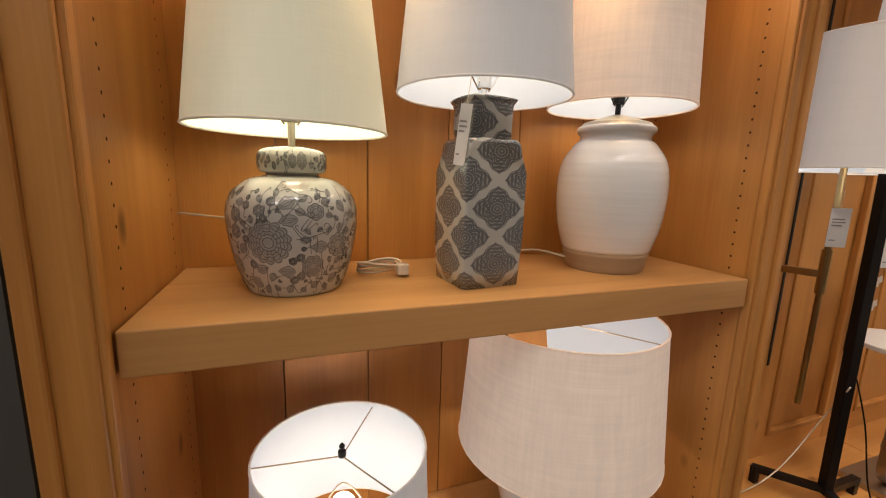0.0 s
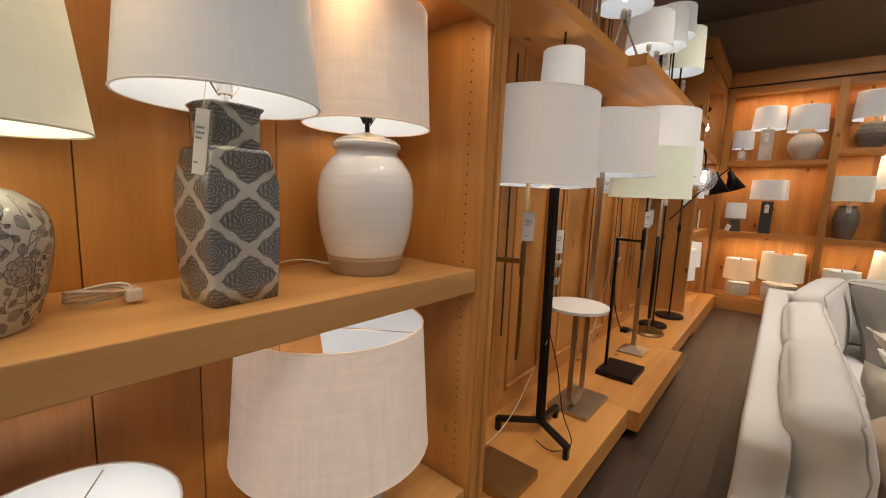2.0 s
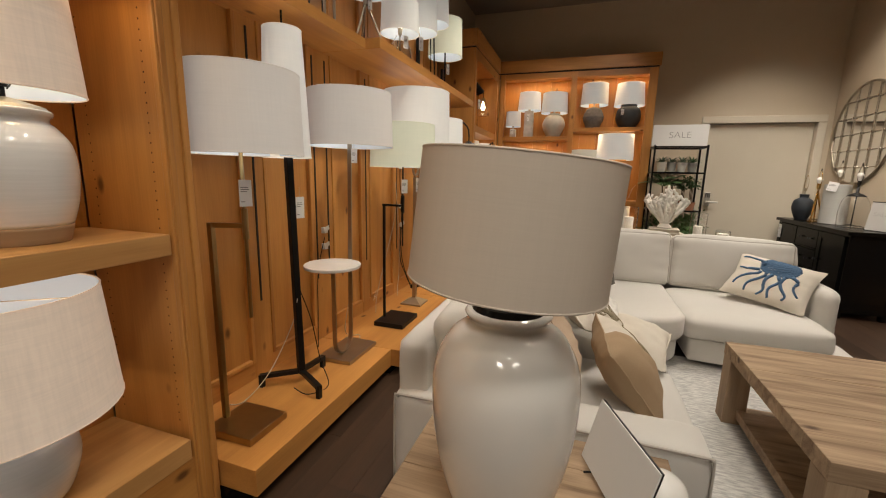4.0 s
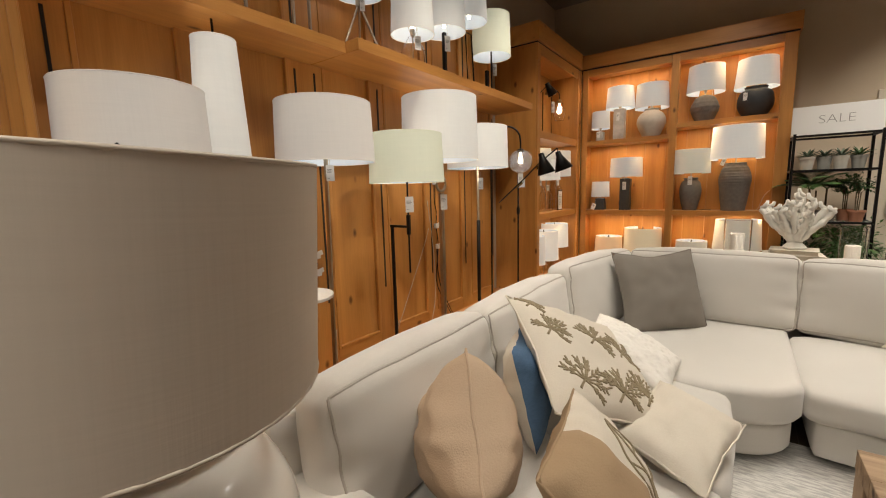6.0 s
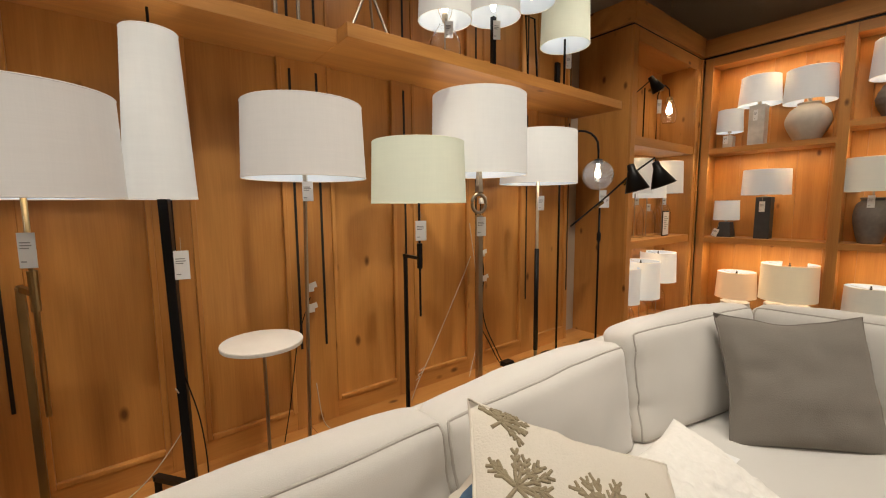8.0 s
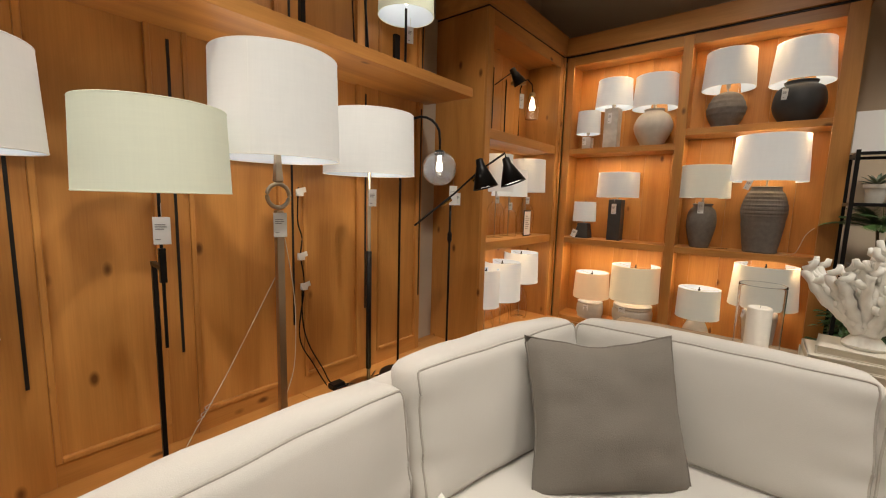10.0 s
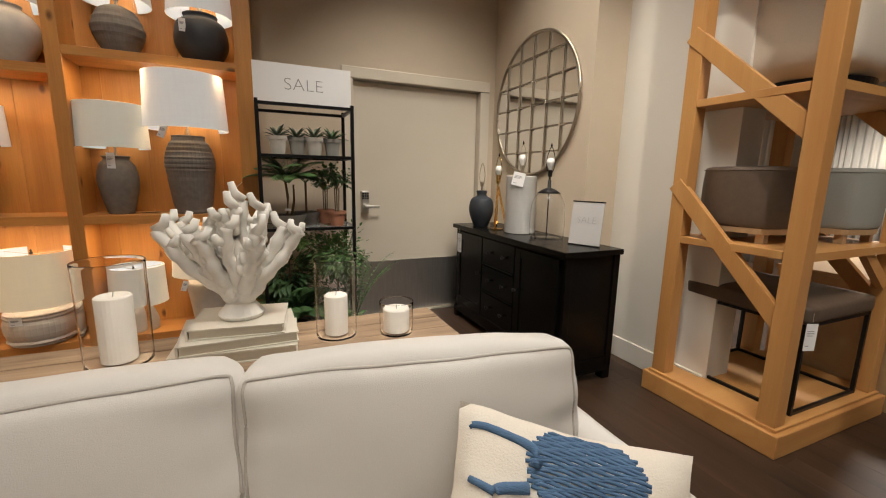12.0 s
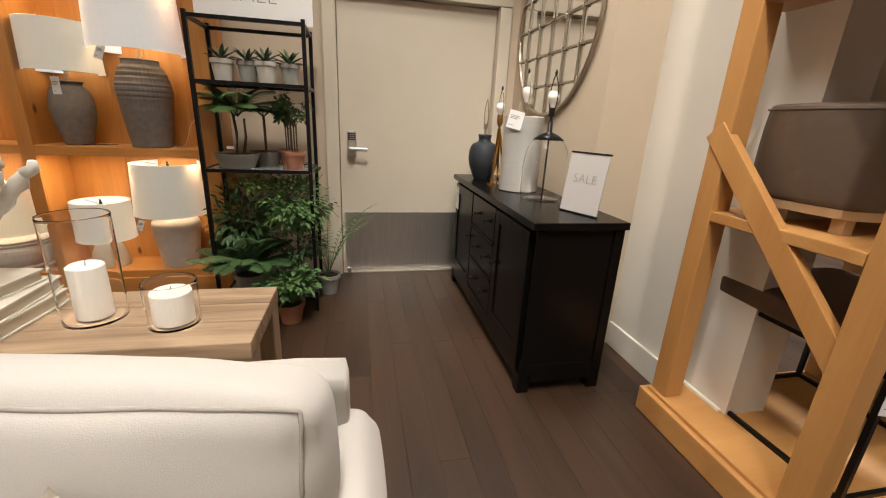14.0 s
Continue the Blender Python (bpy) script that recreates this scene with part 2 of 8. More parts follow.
def part(name, bm, mat, parent=None, label="", smooth=False):
    me = bpy.data.meshes.new(name)
    bmesh.ops.recalc_face_normals(bm, faces=bm.faces)
    if smooth:
        for f in bm.faces:
            f.smooth = True
    bm.to_mesh(me)
    bm.free()
    for one in mat if isinstance(mat, (list, tuple)) else (mat,):
        me.materials.append(one)
    ob = new(name, me)
    ob.parent = parent
    return tagged(ob, label)


def structure(name, bm, mat, label, category):
    return tagged(part(name, bm, mat), label, category, kind="structure")


def box(x0, x1, y0, y1, z0, z1, bm=None, bevel=0.0):
    bm = bm or bmesh.new()
    r = bmesh.ops.create_cube(bm, size=1)
    for v in r["verts"]:
        v.co = ((x0 + x1) / 2 + v.co.x * (x1 - x0), (y0 + y1) / 2 + v.co.y * (y1 - y0), (z0 + z1) / 2 + v.co.z * (z1 - z0))
    if bevel:
        edges = list({e for v in r["verts"] for e in v.link_edges})
        bmesh.ops.bevel(bm, geom=edges, offset=bevel, segments=2, affect="EDGES", profile=0.5)
    return bm


def beam(a, b, w, d, bm=None, bevel=0.0):
    """A straight bar of section w x d from a to b."""
    a, b = Vector(a), Vector(b)
    own = box(-w / 2, w / 2, -d / 2, d / 2, 0, (b - a).length, bevel=bevel)
    own.transform(Matrix.Translation(a) @ (b - a).to_track_quat("Z", "Y").to_matrix().to_4x4())
    if bm is None:
        return own
    me = bpy.data.meshes.new("tmp")
    own.to_mesh(me)
    own.free()
    bm.from_mesh(me)
    bpy.data.meshes.remove(me)
    return bm


def lathe(profile, segs=32, bm=None, x=0, y=0, square=0.0):
    """A turned shape from (radius, height) pairs; square > 0 pushes the section towards a square."""
    bm = bm or bmesh.new()
    rings = []
    for r, z in profile:
        ring = []
        for i in range(segs):
            a = 2 * math.pi * (i + 0.5) / segs
            c, s = math.cos(a), math.sin(a)
            k = 1.0
            if square:
                k = 1.0 / max(abs(c), abs(s)) * square + (1 - square)
            ring.append(bm.verts.new((x + r * k * c, y + r * k * s, z)))
        rings.append(ring)
    for lo, hi in zip(rings, rings[1:]):
        for i in range(segs):
            bm.faces.new((lo[i], lo[(i + 1) % segs], hi[(i + 1) % segs], hi[i]))
    if profile[0][0] > 1e-4:
        bm.faces.new(rings[0][::-1])
    if profile[-1][0] > 1e-4:
        bm.faces.new(rings[-1])
    return bm


def smooth_profile(points, n=6):
    """A Catmull-Rom curve through (radius, height) pairs."""
    pts = [Vector((p[0], p[1])) for p in points]
    pts = [pts[0]] + pts + [pts[-1]]
    out = []
    for i in range(1, len(pts) - 2):
        p0, p1, p2, p3 = pts[i - 1:i + 3]
        for k in range(n):
            t = k / n
            q = 0.5 * (2 * p1 + (p2 - p0) * t + (2 * p0 - 5 * p1 + 4 * p2 - p3) * t * t + (3 * p1 - p0 - 3 * p2 + p3) * t ** 3)
            out.append((max(q.x, 0.0005), q.y))
    out.append((points[-1][0], points[-1][1]))
    return out


def glass_wall(profile, t=0.0025):
    """A turned wall: the profile outside, and the same a little smaller back down inside."""
    inner = [(max(r - t, 0.0006), z + (t if k == 0 else 0.0)) for k, (r, z) in enumerate(profile)]
    return profile + inner[::-1]


def spline(points, n=8, closed=False):
    pts = [Vector(p) for p in points]
    m = len(pts)
    out = []
    for i in range(m if closed else m - 1):
        p0, p1 = pts[(i - 1) % m if closed else max(i - 1, 0)], pts[i]
        p2, p3 = pts[(i + 1) % m], pts[(i + 2) % m if closed else min(i + 2, m - 1)]
        for k in range(n):
            t = k / n
            out.append(0.5 * (2 * p1 + (p2 - p0) * t + (2 * p0 - 5 * p1 + 4 * p2 - p3) * t * t + (3 * p1 - p0 - 3 * p2 + p3) * t ** 3))
    if not closed:
        out.append(pts[-1])
    return out


def tube(points, r, segs=8, bm=None, closed=False):
    bm = bm or bmesh.new()
    pts = [Vector(p) for p in points]
    m = len(pts)
    rings = []
    up = Vector((0, 0, 1))
    for i, p in enumerate(pts):
        a, b = pts[(i - 1) % m if closed else max(i - 1, 0)], pts[(i + 1) % m if closed else min(i + 1, m - 1)]
        d = (b - a).normalized()
        side = d.cross(up)
        if side.length < 1e-3:
            side = d.cross(Vector((0, 1, 0)))
        side.normalize()
        over = side.cross(d).normalized()
        rad = r[i] if isinstance(r, (list, tuple)) else r
        rings.append([bm.verts.new(p + rad * (math.cos(2 * math.pi * k / segs) * side + math.sin(2 * math.pi * k / segs) * over)) for k in range(segs)])
    for i in range(m if closed else m - 1):
        lo, hi = rings[i], rings[(i + 1) % m]
        for k in range(segs):
            bm.faces.new((lo[k], lo[(k + 1) % segs], hi[(k + 1) % segs], hi[k]))
    if not closed:
        bm.faces.new(rings[0][::-1])
        bm.faces.new(rings[-1])
    return bm


def ribbon(points, w, t):
    """A flat bar bent along points in a plane of constant x: w wide along x, t thick."""
    bm = bmesh.new()
    pts = [Vector(p) for p in points]
    rings = []
    for i, p in enumerate(pts):
        d = (pts[min(i + 1, len(pts) - 1)] - pts[max(i - 1, 0)]).normalized()
        out = Vector((1, 0, 0)).cross(d)
        rings.append([bm.verts.new(p + Vector((a * w / 2, 0, 0)) + out * b * t / 2) for a, b in ((-1, -1), (1, -1), (1, 1), (-1, 1))])
    for lo, hi in zip(rings, rings[1:]):
        for k in range(4):
            bm.faces.new((lo[k], lo[(k + 1) % 4], hi[(k + 1) % 4], hi[k]))
    bm.faces.new(rings[0][::-1])
    bm.faces.new(rings[-1])
    return bm


def cushion_mesh(sx, sy, sz, round_=0.05, puff=0.02, n=14, seed=0, wrinkle=0.006):
    """A soft upholstered block, centred, sizes in metres, with rounded edges, puffed faces and slight unevenness."""
    bm = bmesh.new()
    bmesh.ops.create_cube(bm, size=2)
    bmesh.ops.subdivide_edges(bm, edges=bm.edges, cuts=n, use_grid_fill=True)
    for v in bm.verts:
        v.co = cushion_point(v.co.copy(), sx, sy, sz, round_, puff, seed, wrinkle)
    return bm


def cushion_point(c, sx, sy, sz, round_, puff, seed, wrinkle):
    """Where the point c of a cube of side 2 comes to lie on the cushion."""
    h = Vector((sx / 2, sy / 2, sz / 2))
    p = Vector((c.x * h.x, c.y * h.y, c.z * h.z))
    q = Vector([max(-h[i] + round_, min(h[i] - round_, p[i])) for i in range(3)])
    d = p - q
    if d.length > 1e-6:
        p = q + d.normalized() * round_
    bx, by, bz = (1 - c.x ** 2), (1 - c.y ** 2), (1 - c.z ** 2)
    p.x += math.copysign(puff * by * bz, c.x) if abs(c.x) > 0.999 else 0
    p.y += math.copysign(puff * bx * bz, c.y) if abs(c.y) > 0.999 else 0
    p.z += math.copysign(puff * bx * by, c.z) if abs(c.z) > 0.999 else 0
    w = noise.noise(p * 6 + Vector((seed * 7.1, seed * 3.3, 0)))
    p += Vector((w, noise.noise(p * 6 + Vector((0, seed * 5.0, 9))), w)) * wrinkle
    crease = noise.noise(Vector((p.x * 3 + seed * 4.7, p.y * 3, p.z * 16))) * max(abs(c.x) - 0.62, 0) * 2.2
    p.y += crease * wrinkle * 2.0
    return p


# ---- structure ----
FLOOR_Z = 0.0
WALL = -0.98
structure("floor_slab", box(-1.5, 14, -5, 12, -0.12, -0.006), material("floor gap", (0.02, 0.012, 0.008), 0.6), "dark subfloor below the boards", "floor")
structure("ceiling_far", box(4.35, 13.98, -4.98, 11.78, 3.778, 3.798), WHITE_WALL, "off-white painted ceiling of the far shop", "ceiling")
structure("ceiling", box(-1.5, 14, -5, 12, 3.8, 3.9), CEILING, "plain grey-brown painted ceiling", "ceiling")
structure("wall_west", box(-1.4, -1.12, -5, 6.66, 0, 3.8), GREIGE, "grey-beige painted wall behind the wooden panelling", "wall")
bm = box(-1.12, 2.19, 6.41, 6.66, 0, 3.8)
box(3.59, 3.9, 6.41, 6.66, 0, 3.8, bm)
box(2.19, 3.59, 6.41, 6.66, 2.2, 3.8, bm)
structure("wall_north", bm, BEIGE, "warm beige painted wall with a door opening", "wall")
bm = box(3.66, 3.95, 5.08, 6.66, 0, 3.8)
structure("wall_mirror", bm, BEIGE, "warm beige painted wall that carries the round mirror", "wall")
structure("wall_white", box(3.95, 4.15, 4.25, 6.66, 0, 3.8), WHITE_WALL, "off-white painted wall end", "wall")
structure("wall_south", box(-1.4, 14, -5.2, -5, 0, 3.8), GREIGE, "plain wall closing the shop", "wall")
structure("wall_east", box(14, 14.2, -5.2, 12, 0, 3.8), WHITE_WALL, "plain pale wall closing the far room", "wall")
structure("wall_far", box(4.15, 14, 11.8, 12, 0, 3.8), WHITE_WALL, "pale wall at the far end of the shop", "wall")
structure("baseboard", box(3.932, 3.95, 4.27, 5.08, 0, 0.15, bevel=0.004), WHITE_TRIM, "white baseboard", "baseboard")


# ---- panelled lamp wall ----
panelling = thing("wall_panelling", 0, 0, 0, "honey-stained knotty pine wall panelling with black shelf slots", "wall panelling", kind="structure")
PY0, PY1 = 0.80, 4.33
part("backing", box(-1.12, WALL - 0.020, PY0, PY1, 0.16, 2.95), PINE_Z, panelling)
PANELS = ((0.985, 1.385), (1.525, 1.945), (2.175, 2.585), (2.705, 3.170), (3.300, 3.720), (3.880, 4.290))
edges = [PY0] + [v for p in PANELS for v in p] + [PY1]
for y0, y1 in zip(edges[::2], edges[1::2]):
    part("stile", box(WALL - 0.0195, WALL, y0, y1, 0.18, 2.95, bevel=0.002), PINE_Z, panelling)
for y0, y1 in PANELS:
    part("rail", box(WALL - 0.02, WALL - 0.0012, y0, y1, 0.18, 0.275), PINE_Y, panelling)
    part("rail", box(WALL - 0.02, WALL - 0.0012, y0, y1, 2.86, 2.95), PINE_Y, panelling)
    bm = box(WALL - 0.0195, WALL + 0.007, y0, y0 + 0.022, 0.277, 2.86, bevel=0.004)
    box(WALL - 0.0195, WALL + 0.007, y1 - 0.022, y1, 0.277, 2.86, bm, bevel=0.004)
    box(WALL - 0.0195, WALL + 0.007, y0 + 0.022, y1 - 0.022, 0.277, 0.299, bm, bevel=0.004)
    part("panel_moulding", bm, PINE_Z, panelling)
for y in (0.920, 1.455, 1.985, 2.120, 2.650, 3.235, 3.770, 4.31):
    part("shelf_slot", box(WALL + 0.0005, WALL + 0.004, y - 0.006, y + 0.006, 0.62, 2.05), SLOT_AND_GAP, panelling, "black metal shelf slot")
    part("shelf_slot", box(WALL + 0.0005, WALL + 0.004, y - 0.006, y + 0.006, 2.2, 2.9), SLOT_AND_GAP, panelling)

platform = thing("display_platform", 0, 0, 0, "long stepped honey pine display platform along the panelling", "platform", kind="structure")
for x1, y0, y1 in ((-0.445, 0.803, 2.015), (-0.385, 2.015, 3.27), (-0.468, 3.27, 4.43)):
    part("top", box(-1.12, x1, y0 + 0.001, y1 - 0.001, 0.06, 0.18, bevel=0.003), PINE_Y, platform)
    part("toe_kick", box(-1.12, x1 - 0.07, y0, y1, 0.0, 0.06), SATIN_BLACK, platform)

upper = thing("upper_display_shelf", 0, 0, 0, "honey pine upper shelf carrying lamps, its middle section standing proud", "shelf", kind="structure")
part("shelf_board", box(WALL - 0.02, -0.66, 0.80, 2.10, 2.095, 2.155, bevel=0.003), PINE_Y, upper)
part("shelf_board", box(WALL - 0.02, -0.56, 2.101, 4.38, 2.095, 2.158, bevel=0.003), PINE_Y, upper)


def peg_holes(x, y, z0, z1, step, flip):
    bm = bmesh.new()
    z = z0
    while z < z1:
        c = bmesh.ops.create_circle(bm, cap_ends=True, radius=0.0032, segments=8)
        bmesh.ops.transform(bm, matrix=pose(x, y, z, 90 * flip, 0, 0), verts=c["verts"])
        z += step
    return bm


# ---- near bookcase ----
bookcase = thing("bookcase", 0, 0, 0, "built-in honey pine bookcase with table lamps on thick shelves", "bookcase")
BX0, BX1 = -1.055, -0.64
for i in range(6):
    y0 = -0.648 + i * 0.226
    part("back_board", box(-1.085, -1.062, y0, y0 + 0.2235, 0.18, 2.9, bevel=0.0015), PINE_Z, bookcase)
part("side_panel", box(-1.062, BX1, -0.67, -0.637, 0.0, 3.0), PINE_Z, bookcase)
part("side_panel", box(-1.062, BX1 - 0.016, 0.712, 0.745, 0.0, 3.0), PINE_Z, bookcase)
part("outer_side", box(-1.12, BX1 - 0.016, 0.764, 0.796, 0.0, 3.0), PINE_Z, bookcase)
for y0, y1, front, s in ((-0.73, -0.634, -0.615, 1), (0.708, 0.80, -0.632, -1)):
    part("stile", box(front - 0.023, front, y0, y1, 0.0, 3.0, bevel=0.004), PINE_Z, bookcase)
    yb = y1 - 0.02 if s > 0 else y0 + 0.02
    part("bead", box(front - 0.003, front + 0.008, yb - 0.011, yb + 0.011, 0.0, 3.0, bevel=0.005), PINE_Z, bookcase)
    yb = y0 + 0.018 if s > 0 else y1 - 0.018
    part("bead", box(front - 0.003, front + 0.010, yb - 0.013, yb + 0.013, 0.0, 3.0, bevel=0.005), PINE_Z, bookcase)
part("header", box(-0.64, -0.617, -0.632, 0.706, 1.862, 2.02, bevel=0.003), PINE_Y, bookcase)
part("top_board", box(-1.06, -0.64, -0.635, 0.710, 1.90, 1.94), PINE_Y, bookcase)
part("upper_front", box(-0.66, -0.64, -0.635, 0.710, 2.02, 3.0), PINE_Y, bookcase)
part("shelf", box(-1.06, -0.638, -0.632, 0.700, 1.046, 1.12, bevel=0.003), OAKISH, bookcase, "thick oak-fronted shelf")
part("shelf", box(-1.06, -0.638, -0.632, 0.700, 0.26, 0.34, bevel=0.003), OAKISH, bookcase)
part("plinth", box(-0.68, -0.64, -0.635, 0.710, 0.0, 0.26), PINE_Y, bookcase)
HOLE = material("peg hole", (0.05, 0.02, 0.008), 0.9)
for x in (-0.70, -1.00):
    part("peg_hole_strip", peg_holes(x, -0.6366, 0.4, 1.85, 0.032, 1), HOLE, bookcase)["kind"] = "stuff"
    part("peg_hole_strip", peg_holes(x, 0.7116, 0.4, 1.85, 0.032, 1), HOLE, bookcase)["kind"] = "stuff"
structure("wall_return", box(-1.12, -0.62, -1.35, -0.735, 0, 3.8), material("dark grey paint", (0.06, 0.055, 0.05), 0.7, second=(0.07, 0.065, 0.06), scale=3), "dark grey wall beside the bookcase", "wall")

# ---- side cabinet in the corner ----
side_cab = thing("corner_cabinet", 0, 0, 0, "tall honey pine shelf cabinet with lit lamps", "cabinet")
CY0, CY1, CX = 4.64, 6.045, -0.64
part("side_panel", box(-1.12, CX, CY0, CY0 + 0.035, 0.0, 2.81), PINE_Z, side_cab)
part("side_panel", box(-1.12, CX, CY1 - 0.09, CY1 - 0.06, 0.0, 2.81), PINE_Z, side_cab)
for i in range(5):
    part("back_board", box(-1.0, -0.975, CY0 + 0.036 + i * 0.255, CY0 + 0.036 + i * 0.255 + 0.253, 0.18, 2.8, bevel=0.0015), PINE_Z, side_cab)
part("stile", box(CX, CX + 0.022, CY0, CY0 + 0.075, 0.0, 2.81, bevel=0.003), PINE_Z, side_cab)
part("stile", box(CX, CX + 0.022, CY1 - 0.11, CY1 - 0.002, 0.0, 2.81, bevel=0.003), PINE_Z, side_cab)
part("corner_bead", box(CX + 0.0225, CX + 0.036, CY1 - 0.04, CY1 - 0.01, 0.0, 2.81, bevel=0.005), PINE_Z, side_cab)
part("top_rail", box(CX, CX + 0.022, CY0 + 0.076, CY1 - 0.112, 2.70, 2.81, bevel=0.003), PINE_Y, side_cab)
part("top_board", box(-0.975, CX - 0.002, CY0 + 0.04, CY1 - 0.095, 2.74, 2.77), PINE_Y, side_cab)
part("crown", box(-1.12, CX + 0.045, CY0 - 0.03, CY1, 2.825, 3.01, bevel=0.004), PINE_Y, side_cab)
# Black sheet in place of the shade in the gap below the crown.
part("painted_gap_shade", box(-1.12, CX + 0.016, CY0 + 0.002, CY1, 2.811, 2.824), SLOT_AND_GAP, side_cab)
for z0, z1 in ((1.865, 1.945), (0.975, 1.045), (0.10, 0.18)):
    part("shelf", box(-0.975, CX + 0.012, CY0 + 0.037, CY1 - 0.095, z0, z1, bevel=0.003), PINE_Y, side_cab)
part("base", box(-1.12, CX + 0.17, CY0 - 0.21, CY1 - 0.06, 0.0, 0.178, bevel=0.003), PINE_Y, side_cab)
for y in (5.02, 5.28):
    part("shelf_slot", box(-0.9745, -0.971, y - 0.005, y + 0.005, 1.95, 2.6), SLOT_AND_GAP, side_cab)

# ---- far shelf wall ----
far = thing("display_shelves", 0, 0, 0, "wide honey pine display shelves with warm lit bays of table lamps", "shelving unit")
FX0, FX1, FY0, FY1 = -0.60, 1.53, 6.05, 6.40
part("side_panel", box(FX1 - 0.03, FX1, FY0 + 0.02, FY1, 0.0, 2.81), PINE_Z, far)
part("side_panel", box(FX0, FX0 + 0.03, FY0 + 0.02, FY1, 0.0, 2.81), PINE_Z, far)
part("divider", box(0.445, 0.475, FY0 + 0.023, FY1, 0.0, 2.78), PINE_Z, far)
for x0, x1 in ((FX0, -0.525), (0.422, 0.498), (1.42, FX1)):
    part("stile", box(x0, x1, FY0, FY0 + 0.022, 0.0, 2.81, bevel=0.003), PINE_Z, far)
for i in range(9):
    part("back_board", box(FX0 + 0.031 + i * 0.2305, FX0 + 0.031 + i * 0.2305 + 0.229, FY1 - 0.02, FY1 + 0.005, 0.1, 2.8, bevel=0.0015), PINE_Z, far)
for x0, x1 in ((-0.524, 0.421), (0.499, 1.419)):
    part("top_rail", box(x0, x1, FY0 + 0.0005, FY0 + 0.022, 2.725, 2.81, bevel=0.003), PINE_X, far)
    part("base", box(x0, x1, FY0 + 0.002, FY1 - 0.02, 0.0, 0.14), PINE_X, far)
part("top_board", box(FX0 + 0.03, FX1 - 0.03, FY0 + 0.022, FY1 - 0.022, 2.76, 2.8), PINE_X, far)
part("crown", box(FX0 - 0.08, FX1 + 0.02, FY0 - 0.03, FY1 + 0.009, 2.825, 2.99, bevel=0.004), PINE_X, far)
# The dark under this crown is a black sheet too, not cast shade.
part("painted_gap_shade", box(FX0 - 0.05, FX1 + 0.002, FY0 - 0.008, FY1 + 0.009, 2.811, 2.824), SLOT_AND_GAP, far)
for x0, x1, levels in ((-0.57, 0.444, (1.92, 1.02)), (0.476, 1.50, (2.04, 1.02))):
    for z in levels:
        part("shelf", box(x0, x1, FY0 + 0.006, FY1 - 0.021, z - 0.055, z, bevel=0.003), PINE_X, far)
    part("shelf", box(x0, x1, FY0 + 0.024, FY1 - 0.021, 0.14, 0.19, bevel=0.003), PINE_X, far)
# warm fill lights added under the shelf boards to brighten the bays
AMBER = (1.0, 0.70, 0.37)
for xc, tops in ((-0.06, (2.755, 1.86, 0.96)), (0.99, (2.755, 1.98, 0.96))):
    for z in tops:
        area("shelf_fill", xc, 6.10, z - 0.006, 0.85, 0.02, 5.0, AMBER)
for z in (2.735, 1.86, 0.97):
    area("shelf_fill", -0.70, 5.32, z - 0.006, 0.02, 1.0, 2.6 if z < 2 else 0.8, AMBER)
area("shelf_fill", -0.72, 0.03, 1.895, 0.02, 1.1, 4.2, AMBER)

# ---- door in the north wall ----
door = thing("door_1", 2.89, 6.41, 0, "closed cream service door with steel kick plate", "door", kind="structure")
part("leaf", box(-0.60, 0.60, 0.045, 0.09, 0.008, 2.10, bevel=0.003), DOOR_PAINT, door)
part("kick_plate", box(-0.575, 0.59, 0.041, 0.0448, 0.02, 0.52), STEEL, door, "brushed steel kick plate")
bm = box(-0.70, -0.605, -0.03, 0.09, 0, 2.105, bevel=0.006)
part("jamb", bm, DOOR_PAINT, door)
part("jamb", box(0.605, 0.70, -0.03, 0.09, 0, 2.105, bevel=0.006), DOOR_PAINT, door)
part("head", box(-0.70, 0.70, -0.03, 0.09, 2.108, 2.2, bevel=0.006), DOOR_PAINT, door)
part("threshold", box(-0.60, 0.60, 0.0, 0.09, 0.0, 0.007), STEEL, door)
lock = part("lock", box(-0.545, -0.475, 0.0, 0.043, 0.98, 1.17, bevel=0.006), STEEL, door, "keypad lock with lever handle")
bm = box(-0.53, -0.49, -0.05, -0.001, 1.02, 1.05, bevel=0.005)
box(-0.53, -0.39, -0.065, -0.045, 1.022, 1.048, bm, bevel=0.006)
part("lever", bm, STEEL, lock)
bm = bmesh.new()
for i in range(3):
    for k in range(4):
        box(-0.538 + i * 0.021, -0.522 + i * 0.021, -0.004, -0.0005, 1.10 + k * 0.015, 1.11 + k * 0.015, bm)
part("key", bm, BLACK, lock)
part("door_stop", lathe([(0.012, 0), (0.012, 0.03), (0.018, 0.035), (0.018, 0.06)], 12, x=-0.55, y=-0.03), STEEL, door)

# ---- sectional sofa ----
sofa = thing("sectional_sofa", 0, 0, 0, "L-shaped cream linen sectional sofa with loose back cushions", "sofa")


def soft(name, parent, x0, x1, y0, y1, z0, z1, round_=0.05, puff=0.02, seed=0, tilt=None, mat=None, n=14, label="", wrinkle=0.005):
    bm = cushion_mesh(x1 - x0, y1 - y0, z1 - z0, round_, puff, n, seed, wrinkle=wrinkle)
    m = Matrix.Translation(((x0 + x1) / 2, (y0 + y1) / 2, (z0 + z1) / 2))
    if tilt:
        m = m @ Euler([radians(a) for a in tilt]).to_matrix().to_4x4()
    bm.transform(m)
    return part(name, bm, mat or SOFA, parent, label, smooth=True)


